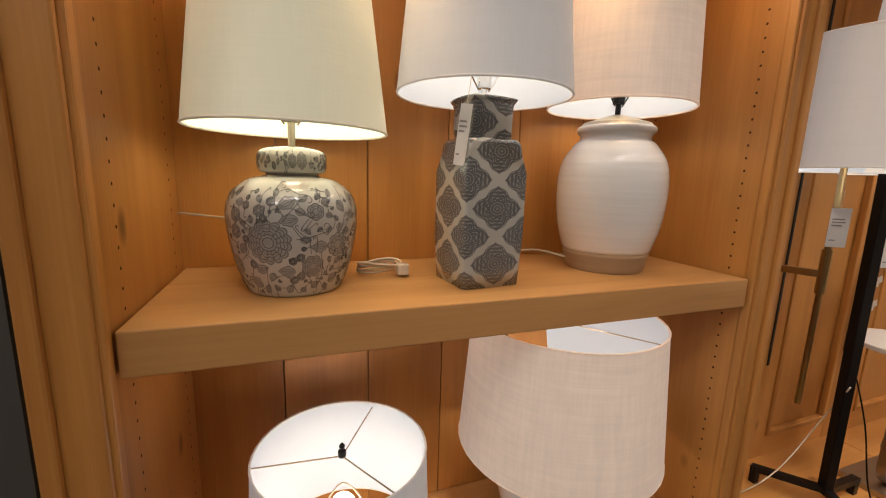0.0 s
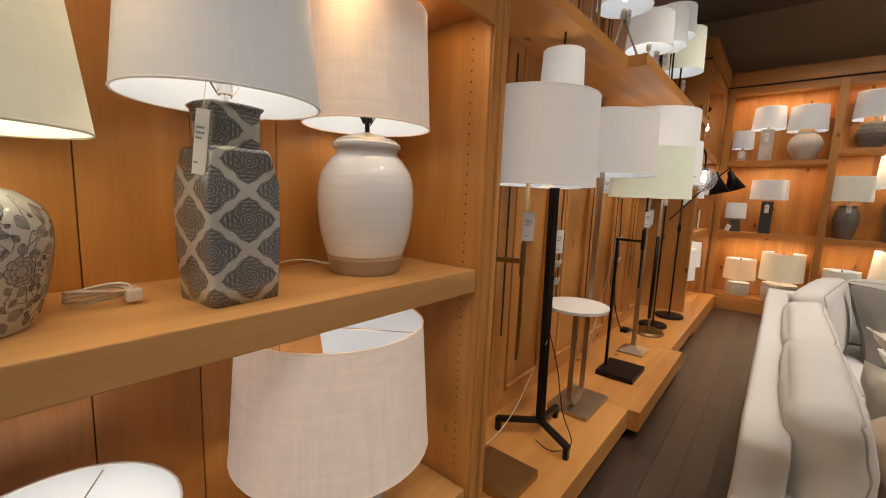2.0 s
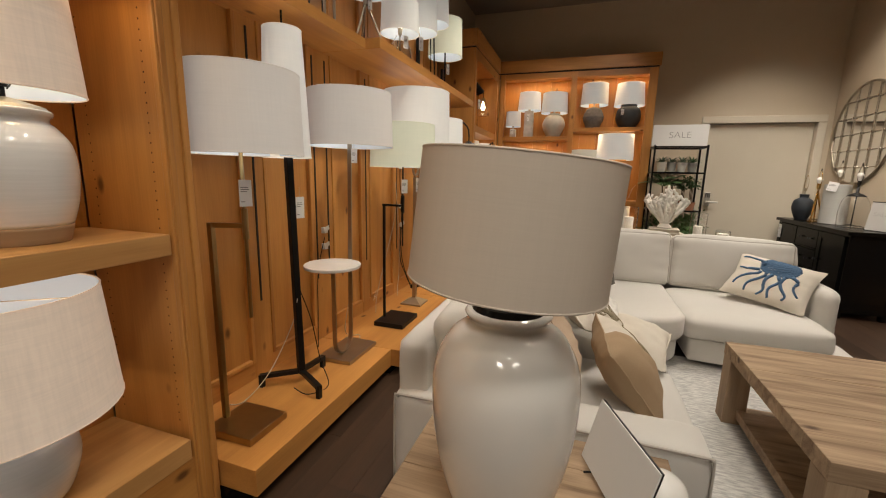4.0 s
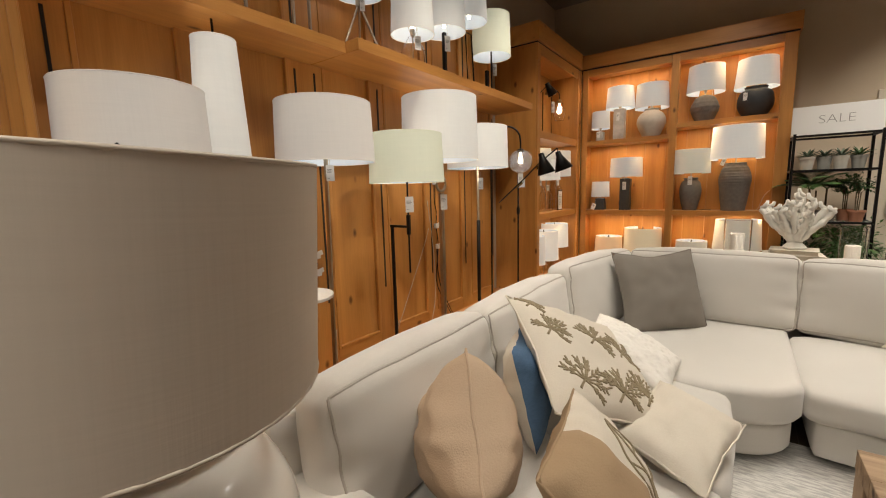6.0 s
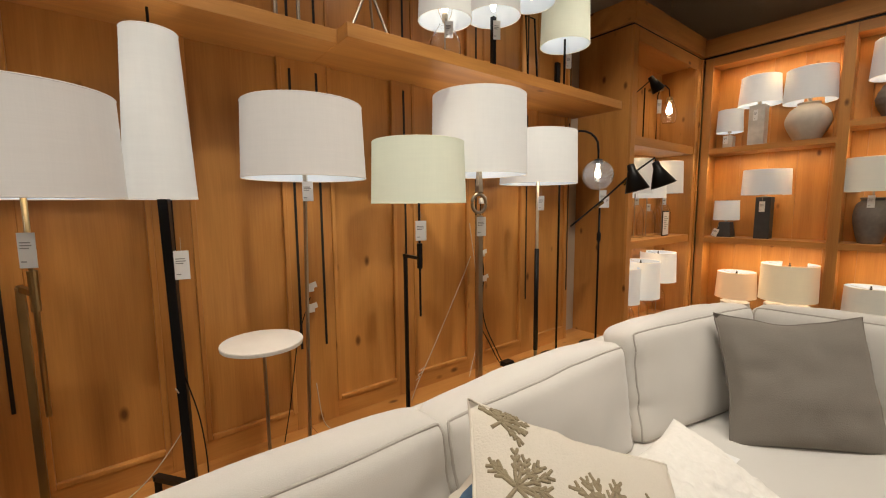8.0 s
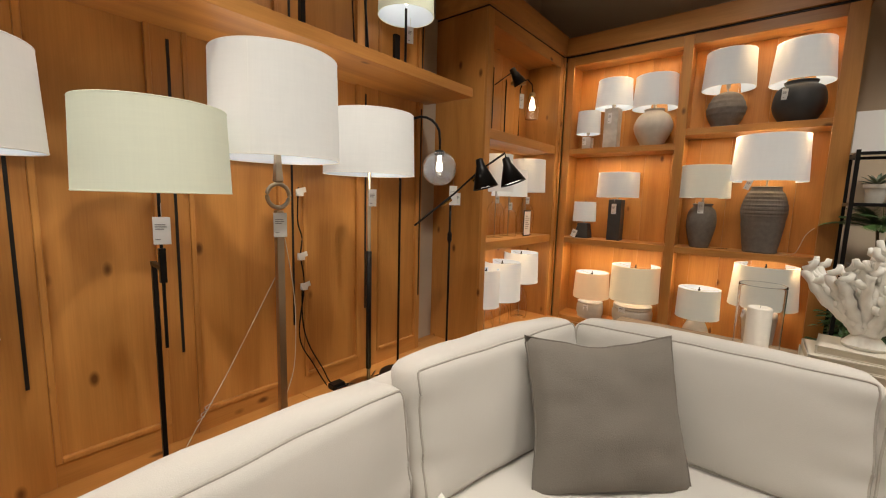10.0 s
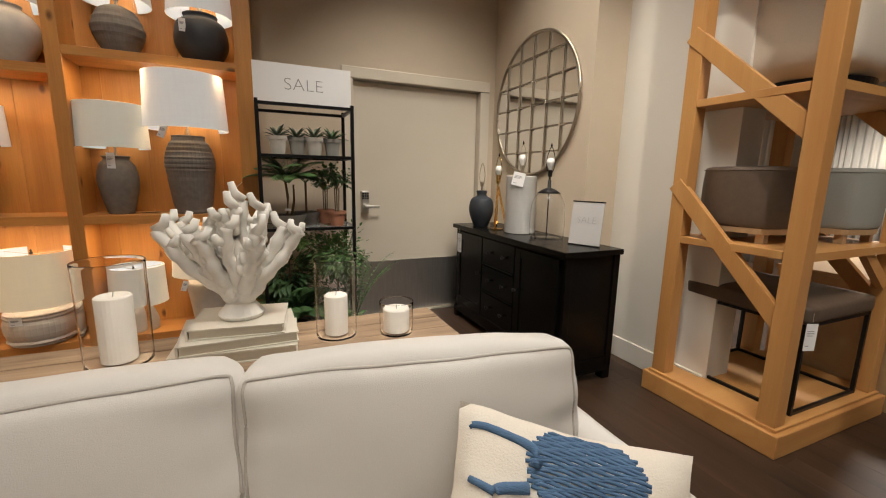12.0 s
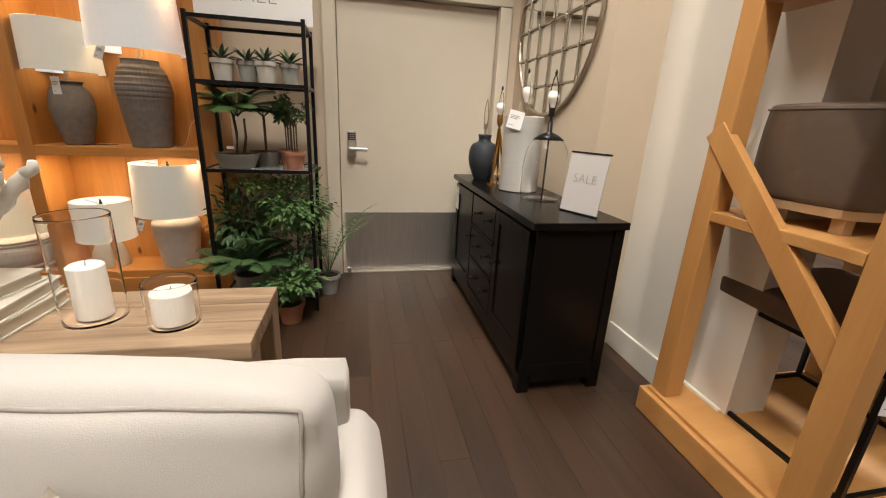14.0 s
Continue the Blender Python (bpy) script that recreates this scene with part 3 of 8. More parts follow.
def back_cushion(parent, length, height, depth, m, seed):
    """A boxed back cushion: length along x, front towards -y, piping round the front and back edges."""
    bm = cushion_mesh(length, depth, height, 0.05, 0.026, 26, seed, wrinkle=0.007)
    bm.transform(m)
    c = part("back_cushion", bm, SOFA, parent, smooth=True)
    n = 27
    ring = [(2 * k / n - 1, -1) for k in range(n)] + [(1, 2 * k / n - 1) for k in range(n)] + [(1 - 2 * k / n, 1) for k in range(n)] + [(-1, 1 - 2 * k / n) for k in range(n)]
    pts = [m @ cushion_point(Vector((a, -1, b)), length, depth, height, 0.05, 0.026, seed, 0.007) for a, b in ring]
    part("piping", tube(spline(pts, 2, True), 0.0045, 6, closed=True), PIPING, c, smooth=True)
    return c


# back frames and base, left wing along the lamp wall, then the far wing
soft("back_frame", sofa, 0.075, 0.20, 1.0, 3.70, 0.14, 0.735, 0.022, 0.003, 1, wrinkle=0.003)
soft("back_frame", sofa, 0.62, 2.40, 3.875, 3.985, 0.14, 0.725, 0.02, 0.004, 2)
soft("corner_frame", sofa, 0.08, 0.72, 3.66, 3.80, 0.14, 0.725, 0.02, 0.004, 3, tilt=(0, 0, 24))
soft("base", sofa, 0.15, 1.10, 0.98, 2.62, 0.05, 0.225, 0.02, 0.004, 4)
soft("base", sofa, 1.50, 2.465, 2.875, 3.90, 0.05, 0.225, 0.02, 0.004, 5)
soft("arm", sofa, 0.075, 1.12, 0.955, 1.15, 0.06, 0.545, 0.03, 0.006, 6, wrinkle=0.004)
bm = tube(spline([(0.085, 0.955, 0.08), (0.085, 0.953, 0.50), (0.10, 0.953, 0.535), (0.14, 0.953, 0.543), (0.6, 0.951, 0.546), (1.06, 0.953, 0.543), (1.10, 0.953, 0.535), (1.112, 0.953, 0.50), (1.112, 0.955, 0.08)], 5), 0.0045, 6)
part("piping", bm, PIPING, sofa, smooth=True)
soft("arm", sofa, 2.335, 2.475, 3.16, 3.985, 0.08, 0.60, 0.07, 0.012, 7)
for y0, y1, s in ((1.16, 1.90, 8), (1.905, 2.64, 9)):
    soft("seat_cushion", sofa, 0.34, 1.18, y0, y1, 0.215, 0.395, 0.05, 0.02, s)
for x0, x1, s in ((1.455, 2.332, 10),):
    soft("seat_cushion", sofa, x0, x1, 2.85, 3.74, 0.215, 0.39, 0.05, 0.02, s)


def wedge(z0, z1, name, inset):
    """The rounded corner piece, its front a curve from one wing to the other."""
    bm = bmesh.new()
    pts = [(0.30 + inset, 2.645), (1.15 - inset, 2.645)]
    for k in range(9):
        a = k / 8
        px = (1 - a) ** 2 * 1.15 + 2 * a * (1 - a) * 1.38 + a * a * 1.45
        py = (1 - a) ** 2 * 2.66 + 2 * a * (1 - a) * 2.67 + a * a * 2.86
        pts.append((px - inset, py + inset))
    pts += [(1.45, 3.80), (0.75, 3.80), (0.30 + inset, 3.55)]
    vs = [bm.verts.new((x, y, z0)) for x, y in pts]
    f = bm.faces.new(vs)
    r = bmesh.ops.extrude_face_region(bm, geom=[f])
    for v in r["geom"]:
        if isinstance(v, bmesh.types.BMVert):
            v.co.z = z1
    bmesh.ops.bevel(bm, geom=[e for e in bm.edges if abs(e.verts[0].co.z - e.verts[1].co.z) < 1e-4], offset=0.035, segments=4, affect="EDGES", profile=0.5)
    return part(name, bm, SOFA, sofa, smooth=True)


wedge(0.225, 0.405, "corner_seat", 0.0)
wedge(0.05, 0.2235, "corner_base", 0.03)
# back cushions lean slightly
back_cushion(sofa, 0.84, 0.44, 0.18, pose(0.285, 1.50, 0.598, 0, 0, 90) @ pose(0, 0, 0, -8, 0, 0), 1)
back_cushion(sofa, 0.92, 0.44, 0.18, pose(0.285, 2.37, 0.598, 0, 0, 90) @ pose(0, 0, 0, -8, 0, 0), 2)
back_cushion(sofa, 0.90, 0.475, 0.18, pose(0.385, 3.31, 0.622, 0, 0, 79) @ pose(0, 0, 0, -8, 0, 0), 3)
back_cushion(sofa, 0.98, 0.475, 0.18, pose(1.0, 3.80, 0.622, 0, 0, 2) @ pose(0, 0, 0, -9, 0, 0), 4)
back_cushion(sofa, 0.88, 0.45, 0.18, pose(1.925, 3.745, 0.624, 0, 0, -9) @ pose(0, 0, 0, -8, 0, 0), 5)


def throw_pillow(name, label, w, h, t, mats, m, seed, piping=None, ruffle=0.0, split=False, crease=0.0, sag=0.0):
    """A knife-edge pillow: w wide, h high, t thick, standing in the local xz plane."""
    bm = bmesh.new()
    n = 64 if ruffle else 22
    grid = {}
    for s in (-1, 1):
        for i in range(n + 1):
            for k in range(n + 1):
                u, v = 2 * i / n - 1, 2 * k / n - 1
                edge = max(abs(u), abs(v)) > 0.999
                if s > 0 and edge:
                    grid[s, i, k] = grid[-1, i, k]
                    continue
                b = ((1 - u ** 2) * (1 - v ** 2)) ** 0.42
                pinch = 1 - 0.085 * (1 - (abs(u) * abs(v)) ** 1.5) * max(abs(u), abs(v)) ** 3
                p = Vector((u * w / 2 * pinch, s * t / 2 * b, v * h / 2 * pinch))
                p += Vector((0, s, 0)) * (0.016 * b * noise.noise(Vector((u * 2.4, v * 2.4, seed * 9 + s))))
                p += 0.006 * noise.noise_vector(Vector((u * 3, v * 3, seed * 3)))
                if ruffle:
                    q = p * 34 + Vector((0, 0, seed))
                    p += ruffle * b * Vector((noise.noise(q), s * (0.4 + noise.noise(q * 1.3 + Vector((4, 4, 4)))), noise.noise(q + Vector((9, 0, 3)))))
                else:
                    fold = max(abs(u), abs(v)) - 0.5
                    p.y += s * 0.020 * b * max(fold, 0) * noise.noise(Vector((math.atan2(v, u) * 5, 0, seed * 2.0))) * 2
                if crease:
                    p.y += s * crease * b * (noise.noise(Vector((u * 1.6 + v * 2.2, v * 3.4 - u * 1.2, seed + s * 3.0))) + 0.5 * noise.noise(Vector((u * 5.0 - v * 2.0, v * 1.6, seed * 4.0))))
                p.z -= sag * (1 - abs(u) ** 1.5) * max(v, 0.0) ** 2
                grid[s, i, k] = bm.verts.new(p)
    for s in (-1, 1):
        for i in range(n):
            for k in range(n):
                f = bm.faces.new((grid[s, i, k], grid[s, i + 1, k], grid[s, i + 1, k + 1], grid[s, i, k + 1]))
                f.material_index = 0 if s < 0 and not (split and i < n * 0.5) else min(1, len(mats) - 1)
    rim = {v for (s, i, k), v in grid.items() if i in (0, n) or k in (0, n)}
    for e in bm.edges:
        e.smooth = not (e.verts[0] in rim and e.verts[1] in rim)
    ob = thing(name, 0, 0, 0, label, "pillow", "pillows on the sofa")
    ob.matrix_basis = m
    c = part("cover", bm, mats, ob, smooth=True)
    pts = []
    for i in range(4 * n):
        q, r = divmod(i, n)
        key = ((r, 0), (n, r), (n - r, n), (0, n - r))[q]
        me = c.data.vertices
        u, v = 2 * key[0] / n - 1, 2 * key[1] / n - 1
        pinch = 1 - 0.085 * (1 - (abs(u) * abs(v)) ** 1.5)
        pts.append(Vector((u * w / 2 * pinch, 0, v * h / 2 * pinch - sag * (1 - abs(u) ** 1.5) * max(v, 0.0) ** 2)) + 0.006 * noise.noise_vector(Vector((u * 3, v * 3, seed * 3))))
    if piping:
        part("piping", tube(pts, 0.0042, 6, closed=True), piping, ob, smooth=True)
    return ob


GREY_P = material("taupe linen", (0.225, 0.20, 0.17), 0.9, second=(0.195, 0.172, 0.145), scale=220, bump=0.35, mix=0.8)
BEIGE_P = material("sand linen", (0.56, 0.42, 0.30), 0.9, second=(0.51, 0.38, 0.265), scale=220, bump=0.35, mix=0.8)
TAN_P = material("tan linen", (0.40, 0.28, 0.17), 0.9, second=(0.36, 0.25, 0.15), scale=220, bump=0.35, mix=0.8)
CREAM_P = material("cream linen", (0.68, 0.62, 0.53), 0.9, second=(0.62, 0.56, 0.47), scale=220, bump=0.35, mix=0.8)
BLUE_P = material("denim blue knit", (0.085, 0.155, 0.26), 0.95, second=(0.06, 0.115, 0.20), scale=60, stretch=(1, 1, 6), bump=0.6, mix=0.6)
SHAG_P = material("white ruffled cotton", (0.80, 0.77, 0.72), 0.95, second=(0.72, 0.69, 0.63), scale=70, bump=1.0, mix=0.7)


def corner_pose(b, r, l):
    """The pose of a pillow whose corner lies at b, with r the next corner along its width and l along its height."""
    b, r, l = Vector(b), Vector(r), Vector(l)
    x = (r - b).normalized()
    z = l - b
    z = (z - x * z.dot(x)).normalized()
    y = z.cross(x)
    m = Matrix((x, y, z)).transposed().to_4x4()
    m.translation = (r + l) / 2
    return m


def on_pillow(u, v, w, h, t, lift=0.004, seed=0):
    """A point on a pillow's front, u and v from -1 to 1, with the unevenness that its seed gives."""
    b = max((1 - u ** 2) * (1 - v ** 2), 0.0) ** 0.42
    pinch = 1 - 0.085 * (1 - (abs(u) * abs(v)) ** 1.5) * max(abs(u), abs(v)) ** 3
    p = Vector((u * w / 2 * pinch, -t / 2 * b, v * h / 2 * pinch))
    p.y -= 0.016 * b * noise.noise(Vector((u * 2.4, v * 2.4, seed * 9 - 1)))
    p += 0.006 * noise.noise_vector(Vector((u * 3, v * 3, seed * 3)))
    fold = max(abs(u), abs(v)) - 0.5
    p.y -= 0.040 * b * max(fold, 0) * noise.noise(Vector((math.atan2(v, u) * 5, 0, seed * 2.0)))
    p.y -= lift
    return p


def lean(x, y, z, rz, tilt, roll=0):
    """The pose of a pillow that stands at x, y, z (its middle), turned by rz, leaning back by tilt, rolled in its plane."""
    return pose(x, y, z, 0, 0, rz) @ pose(0, 0, 0, -tilt, 0, 0) @ pose(0, 0, 0, 0, roll, 0)


throw_pillow("throw_pillow", "square taupe linen pillow standing in the sofa's corner", 0.575, 0.56, 0.20, [GREY_P], lean(0.760, 3.44, 0.630, 43, 22, 0), 1, GREY_P, crease=0.013, sag=0.026)

# ---- coffee table, console and rug ----
RUG = material("grey woven rug", (0.40, 0.39, 0.37), 0.95, second=(0.62, 0.60, 0.56), stretch=(6, 26, 1), scale=3, bump=0.5, mix=0.25)
rug = part("area_rug", box(1.05, 3.0, 0.6, 3.05, 0.001, 0.012, bevel=0.003), RUG)
tagged(rug, "pale grey woven rug with a broken stripe under the coffee table", "rug")


def plank_table(name, label, x0, x1, y0, y1, top, leg, thick, planks, category="table", apron=0.0):
    ob = thing(name, (x0 + x1) / 2, (y0 + y1) / 2, 0, label, category)
    hx, hy = (x1 - x0) / 2, (y1 - y0) / 2
    w = 2 * hy / planks
    for i in range(planks):
        part("plank", box(-hx, hx, -hy + i * w + 0.001, -hy + (i + 1) * w - 0.001, top - thick, top - 0.001 * (i % 2), bevel=0.003), RECLAIMED, ob)
    for sx in (-1, 1):
        for sy in (-1, 1):
            xa, ya = sx * (hx - leg / 2 - 0.002), sy * (hy - leg / 2 - 0.002)
            part("leg", box(xa - leg / 2, xa + leg / 2, ya - leg / 2, ya + leg / 2, 0.012 if name == "coffee_table" else 0, top - thick - 0.001, bevel=0.004), RECLAIMED_Z, ob)
    if apron:
        for sy in (-1, 1):
            part("apron", box(-hx + leg, hx - leg, sy * (hy - 0.03) - 0.012, sy * (hy - 0.03) + 0.012, top - thick - apron, top - thick - 0.001), RECLAIMED, ob)
    return ob


RECLAIMED_Z = wood("reclaimed leg", (0.47, 0.34, 0.22), (0.26, 0.17, 0.10), "z", rough=0.7, rings=1.6)
plank_table("coffee_table", "low reclaimed wood coffee table with thick plank top", 1.52, 2.75, 1.22, 2.27, 0.45, 0.11, 0.07, 6)
plank_table("console_table", "narrow reclaimed wood console table behind the sofa", 0.55, 2.175, 4.0, 4.34, 0.76, 0.085, 0.05, 3, apron=0.09)

# ---- lamps: shared parts ----
TAG_N = [0]


def price_tag(parent, x, y, z, w=0.045, h=0.085, rz=90, swing=0.0):
    """A white card that hangs by a thread, with grey print bars."""
    TAG_N[0] += 1
    m = pose(x, y, z, 0, 0, rz) @ pose(0, 0, 0, 0, swing, 0)
    bm = box(-w / 2, w / 2, -0.0008, 0.0008, -h, 0)
    bm.transform(m)
    t = part("price_tag", bm, PAPER, parent, "white price tag with small grey print")
    bm = bmesh.new()
    for k, (zz, ww) in enumerate(((-0.28, 0.6), (-0.36, 0.66), (-0.44, 0.5), (-0.82, 0.3))):
        for s in (-1, 1):
            box(-w * 0.38, -w * 0.38 + w * ww, s * 0.0012 - 0.0003, s * 0.0012 + 0.0003, h * zz - 0.0018, h * zz + 0.0018, bm)
    bm.transform(m)
    part("print", bm, INK, t)["kind"] = "stuff"
    bm = tube([m @ Vector((0, 0, 0)), m @ Vector((0, 0.002, 0.05))], 0.0008, 5)
    part("string", bm, CABLE_W, t)
    return t


def lamp_shade(parent, x, y, z0, z1, r0, r1, mat, bulb=True, lining=None, name="shade", segs=48, power=0.0, seam=0.0):
    """A hollow cloth shade from z0 (radius r0) to z1 (radius r1) with trim rings, spider and bulb."""
    bm = bmesh.new()
    ring = []
    for r, z in ((r0, z0), (r1, z1), (r1 - 0.003, z1), (r0 - 0.003, z0)):
        ring.append([bm.verts.new((x + r * math.cos(2 * math.pi * i / segs), y + r * math.sin(2 * math.pi * i / segs), z)) for i in range(segs)])
    for a, b, mi in ((0, 1, 0), (1, 2, 0), (2, 3, 1), (3, 0, 0)):
        for i in range(segs):
            f = bm.faces.new((ring[a][i], ring[a][(i + 1) % segs], ring[b][(i + 1) % segs], ring[b][i]))
            f.material_index = mi
            f.smooth = True
    for e in bm.edges:
        e.smooth = abs(e.verts[0].co.z - e.verts[1].co.z) > 0.01
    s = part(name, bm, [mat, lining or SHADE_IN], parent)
    for r, z in ((r0, z0), (r1, z1)):
        pts = [(x + (r - 0.001) * math.cos(2 * math.pi * i / 40), y + (r - 0.001) * math.sin(2 * math.pi * i / 40), z) for i in range(40)]
        part("trim", tube(pts, 0.0028, 5, closed=True), mat, s, smooth=True)
    if seam:
        a = seam
        part("seam", beam((x + (r0 + 0.0012) * math.cos(a), y + (r0 + 0.0012) * math.sin(a), z0 + 0.003), (x + (r1 + 0.0012) * math.cos(a), y + (r1 + 0.0012) * math.sin(a), z1 - 0.003), 0.012, 0.0012), mat, s)
    bm = bmesh.new()
    zs = z1 - 0.012
    for k in range(3):
        a = 2 * math.pi * k / 3 + 0.5
        tube([(x, y, zs - 0.01), (x + (r1 - 0.003) * math.cos(a), y + (r1 - 0.003) * math.sin(a), zs)], 0.0016, 5, bm)
    part("spider", bm, NICKEL, s)
    part("finial", lathe(smooth_profile([(0.009, zs - 0.01), (0.009, zs + 0.004), (0.004, zs + 0.008), (0.007, zs + 0.016), (0.001, zs + 0.024)], 3), 10, x=x, y=y), BLACK, s, smooth=True)
    if bulb:
        zb = z0 + (z1 - z0) * 0.36
        part("bulb", lathe(smooth_profile([(0.012, zb - 0.05), (0.014, zb - 0.03), (0.03, zb + 0.02), (0.022, zb + 0.045), (0.001, zb + 0.052)], 4), 14, x=x, y=y), BULB, s, smooth=True)
    if power:
        data = bpy.data.lights.new("lamp_glow", "POINT")
        data.energy, data.color, data.shadow_soft_size = power, (1.0, 0.74, 0.46), 0.04
        g = new("lamp_glow", data)
        g.parent = parent
        g.location = (x, y, z0 + (z1 - z0) * 0.36)
    return s


def socket(parent, x, y, z0, z1, mat=NICKEL):
    """Neck, socket and harp between a lamp's body and its shade."""
    bm = lathe([(0.007, z0), (0.007, z1 - 0.05), (0.015, z1 - 0.05), (0.017, z1 - 0.015), (0.012, z1)], 14, x=x, y=y)
    part("socket", bm, mat, parent, smooth=False)
    pts = spline([(x, y - 0.012, z1 - 0.055), (x, y - 0.045, z1 + 0.0), (x, y - 0.05, z1 + 0.06), (x, y, z1 + 0.13), (x, y + 0.05, z1 + 0.06), (x, y + 0.045, z1), (x, y + 0.012, z1 - 0.055)], 5)
    part("harp", tube(pts, 0.0018, 6), mat, parent)


def cable(points, mat=None, r=0.0026, label="clear plastic lamp cable", name="cable", parent=None):
    ob = part(name, tube(spline(points, 6), r, 6), mat or CABLE_W, parent, smooth=True)
    if parent is None:
        tagged(ob, label, "cable")
    return ob


def table_lamp(name, label, x, y, z, body, body_mat, shade, shade_mat, group="", segs=32, square=0.0, extra=None, power=0.0, tag=None, smooth=True, sock=NICKEL, bulb=True, lining=None):
    """body: (radius, height) pairs above z; shade: bottom, top, bottom radius, top radius above z."""
    ob = thing(name, x, y, z, label, "table lamp", group)
    outline = smooth_profile(body, 5) if smooth else body
    if body_mat is THIN_GLASS:
        g = part("body", lathe(glass_wall([(0.001, 0.0)] + outline), segs), body_mat, ob, "clear glass body", smooth=True)
        g.visible_shadow = False
        part("rod", tube([(0, 0, 0.004), (0, 0, body[-1][1])], 0.004, 8), NICKEL, ob)
    else:
        part("body", lathe(outline, segs, square=square), body_mat, ob, smooth=smooth)
    if extra:
        extra(ob)
    z0, z1, r0, r1 = shade
    socket(ob, 0, 0, body[-1][1] - 0.002, z0 + (z1 - z0) * 0.2, sock)
    lamp_shade(ob, 0, 0, z0, z1, r0, r1, shade_mat, bulb=bulb, power=power, lining=lining)
    if tag:
        price_tag(ob, *tag)
    return ob


# ---- floor lamps on the platform ----
PZ = 0.181


def square_base(ob, x, y, sx, sy, mat, h=0.03):
    part("base", box(x - sx / 2, x + sx / 2, y - sy / 2, y + sy / 2, 0, h, bevel=0.004), mat, ob)


lamp = thing("floor_lamp", -0.69, 1.05, PZ, "antique brass floor lamp with offset arm and white drum shade", "floor lamp", "floor lamps on the platform")
square_base(lamp, 0.0, -0.03, 0.25, 0.23, BRASS, 0.035)
part("pole", box(-0.117, -0.093, -0.060, -0.036, 0.03, 0.935, bevel=0.003), BRASS, lamp)
part("arm", beam((-0.118, -0.052, 0.928), (0.035, 0.003, 0.928), 0.016, 0.02), BRASS, lamp)
part("slider", tube([(0.03, 0.003, 0.52), (0.03, 0.003, 1.36)], 0.008, 10), BRASS, lamp, smooth=True)
part("clamp", lathe([(0.013, 0.87), (0.013, 1.00)], 12, x=0.03, y=0.003), BRASS, lamp)
lamp_shade(lamp, 0.03, 0.02, 1.225, 1.545, 0.238, 0.23, SHADE, power=2.5)
price_tag(lamp, 0.045, 0.0, 1.12, 0.05, 0.11, rz=60)

lamp = thing("floor_lamp", -0.71, 1.432, PZ, "black floor lamp with three-pronged foot and slim tapered shade", "floor lamp", "floor lamps on the platform")
for a in (-28, 92, 212):
    ca, sa = math.cos(radians(a)), math.sin(radians(a))
    bm = beam((0, 0, 0.075), (0.215 * ca, 0.215 * sa, 0.06), 0.028, 0.022)
    beam((0.205 * ca, 0.205 * sa, 0.068), (0.205 * ca, 0.205 * sa, 0.0), 0.022, 0.026, bm)
    part("foot", bm, BLACK, lamp)
part("pole", beam((0, 0, 0.06), (-0.008, -0.019, 1.25), 0.034, 0.034, bevel=0.003), BLACK, lamp)
part("rod", tube([(-0.008, -0.019, 1.25), (-0.010, -0.022, 1.90)], 0.005, 8), BLACK, lamp)
lamp_shade(lamp, -0.010, -0.022, 1.225, 1.815, 0.115, 0.088, SHADE_LIT, power=4.0)
price_tag(lamp, 0.02, 0.02, 1.03, 0.05, 0.11, rz=75)

lamp = thing("floor_lamp", -0.685, 1.875, PZ, "nickel floor lamp with a round white marble tray table", "floor lamp", "floor lamps on the platform")
square_base(lamp, 0, 0, 0.23, 0.34, NICKEL, 0.025)
pts = [(0.0, -0.15, 0.60), (0.0, -0.15, 0.12)] + [(0.0, -0.06 - 0.09 * math.cos(a), 0.12 - 0.09 * math.sin(a)) for a in [math.pi * k / 8 for k in range(1, 8)]] + [(0.0, 0.03, 0.12), (0.0, 0.06, 1.36)]
part("pole", ribbon(pts, 0.026, 0.009), NICKEL, lamp)
part("tray", lathe([(0.150, 0.60), (0.164, 0.604), (0.166, 0.618), (0.164, 0.622)], 48, x=0.0, y=-0.155), MARBLE, lamp, "round white marble tray")
lamp_shade(lamp, 0, 0.065, 1.315, 1.625, 0.262, 0.25, SHADE, power=2.0)
price_tag(lamp, 0.03, 0.06, 1.30, 0.045, 0.085, rz=70)

lamp = thing("floor_lamp", -0.635, 2.50, PZ, "black floor lamp with offset adjustable arm and ivory drum shade", "floor lamp", "floor lamps on the platform")
square_base(lamp, 0, 0, 0.24, 0.30, BLACK, 0.035)
part("pole", box(-0.105, -0.087, -0.025, -0.007, 0.03, 0.93, bevel=0.002), BLACK, lamp)
part("arm", beam((-0.106, -0.018, 0.922), (0.066, -0.03, 0.922), 0.016, 0.016), BLACK, lamp)
part("slider", tube([(0.066, -0.033, 0.62), (0.066, -0.033, 1.25)], 0.006, 8), BLACK, lamp)
part("clamp", box(0.055, 0.077, -0.044, -0.022, 0.87, 1.0, bevel=0.003), BLACK, lamp)
lamp_shade(lamp, 0.066, -0.033, 1.205, 1.50, 0.238, 0.228, SHADE_GREEN, power=2.6)
price_tag(lamp, 0.08, -0.033, 1.115, 0.055, 0.10, rz=62)

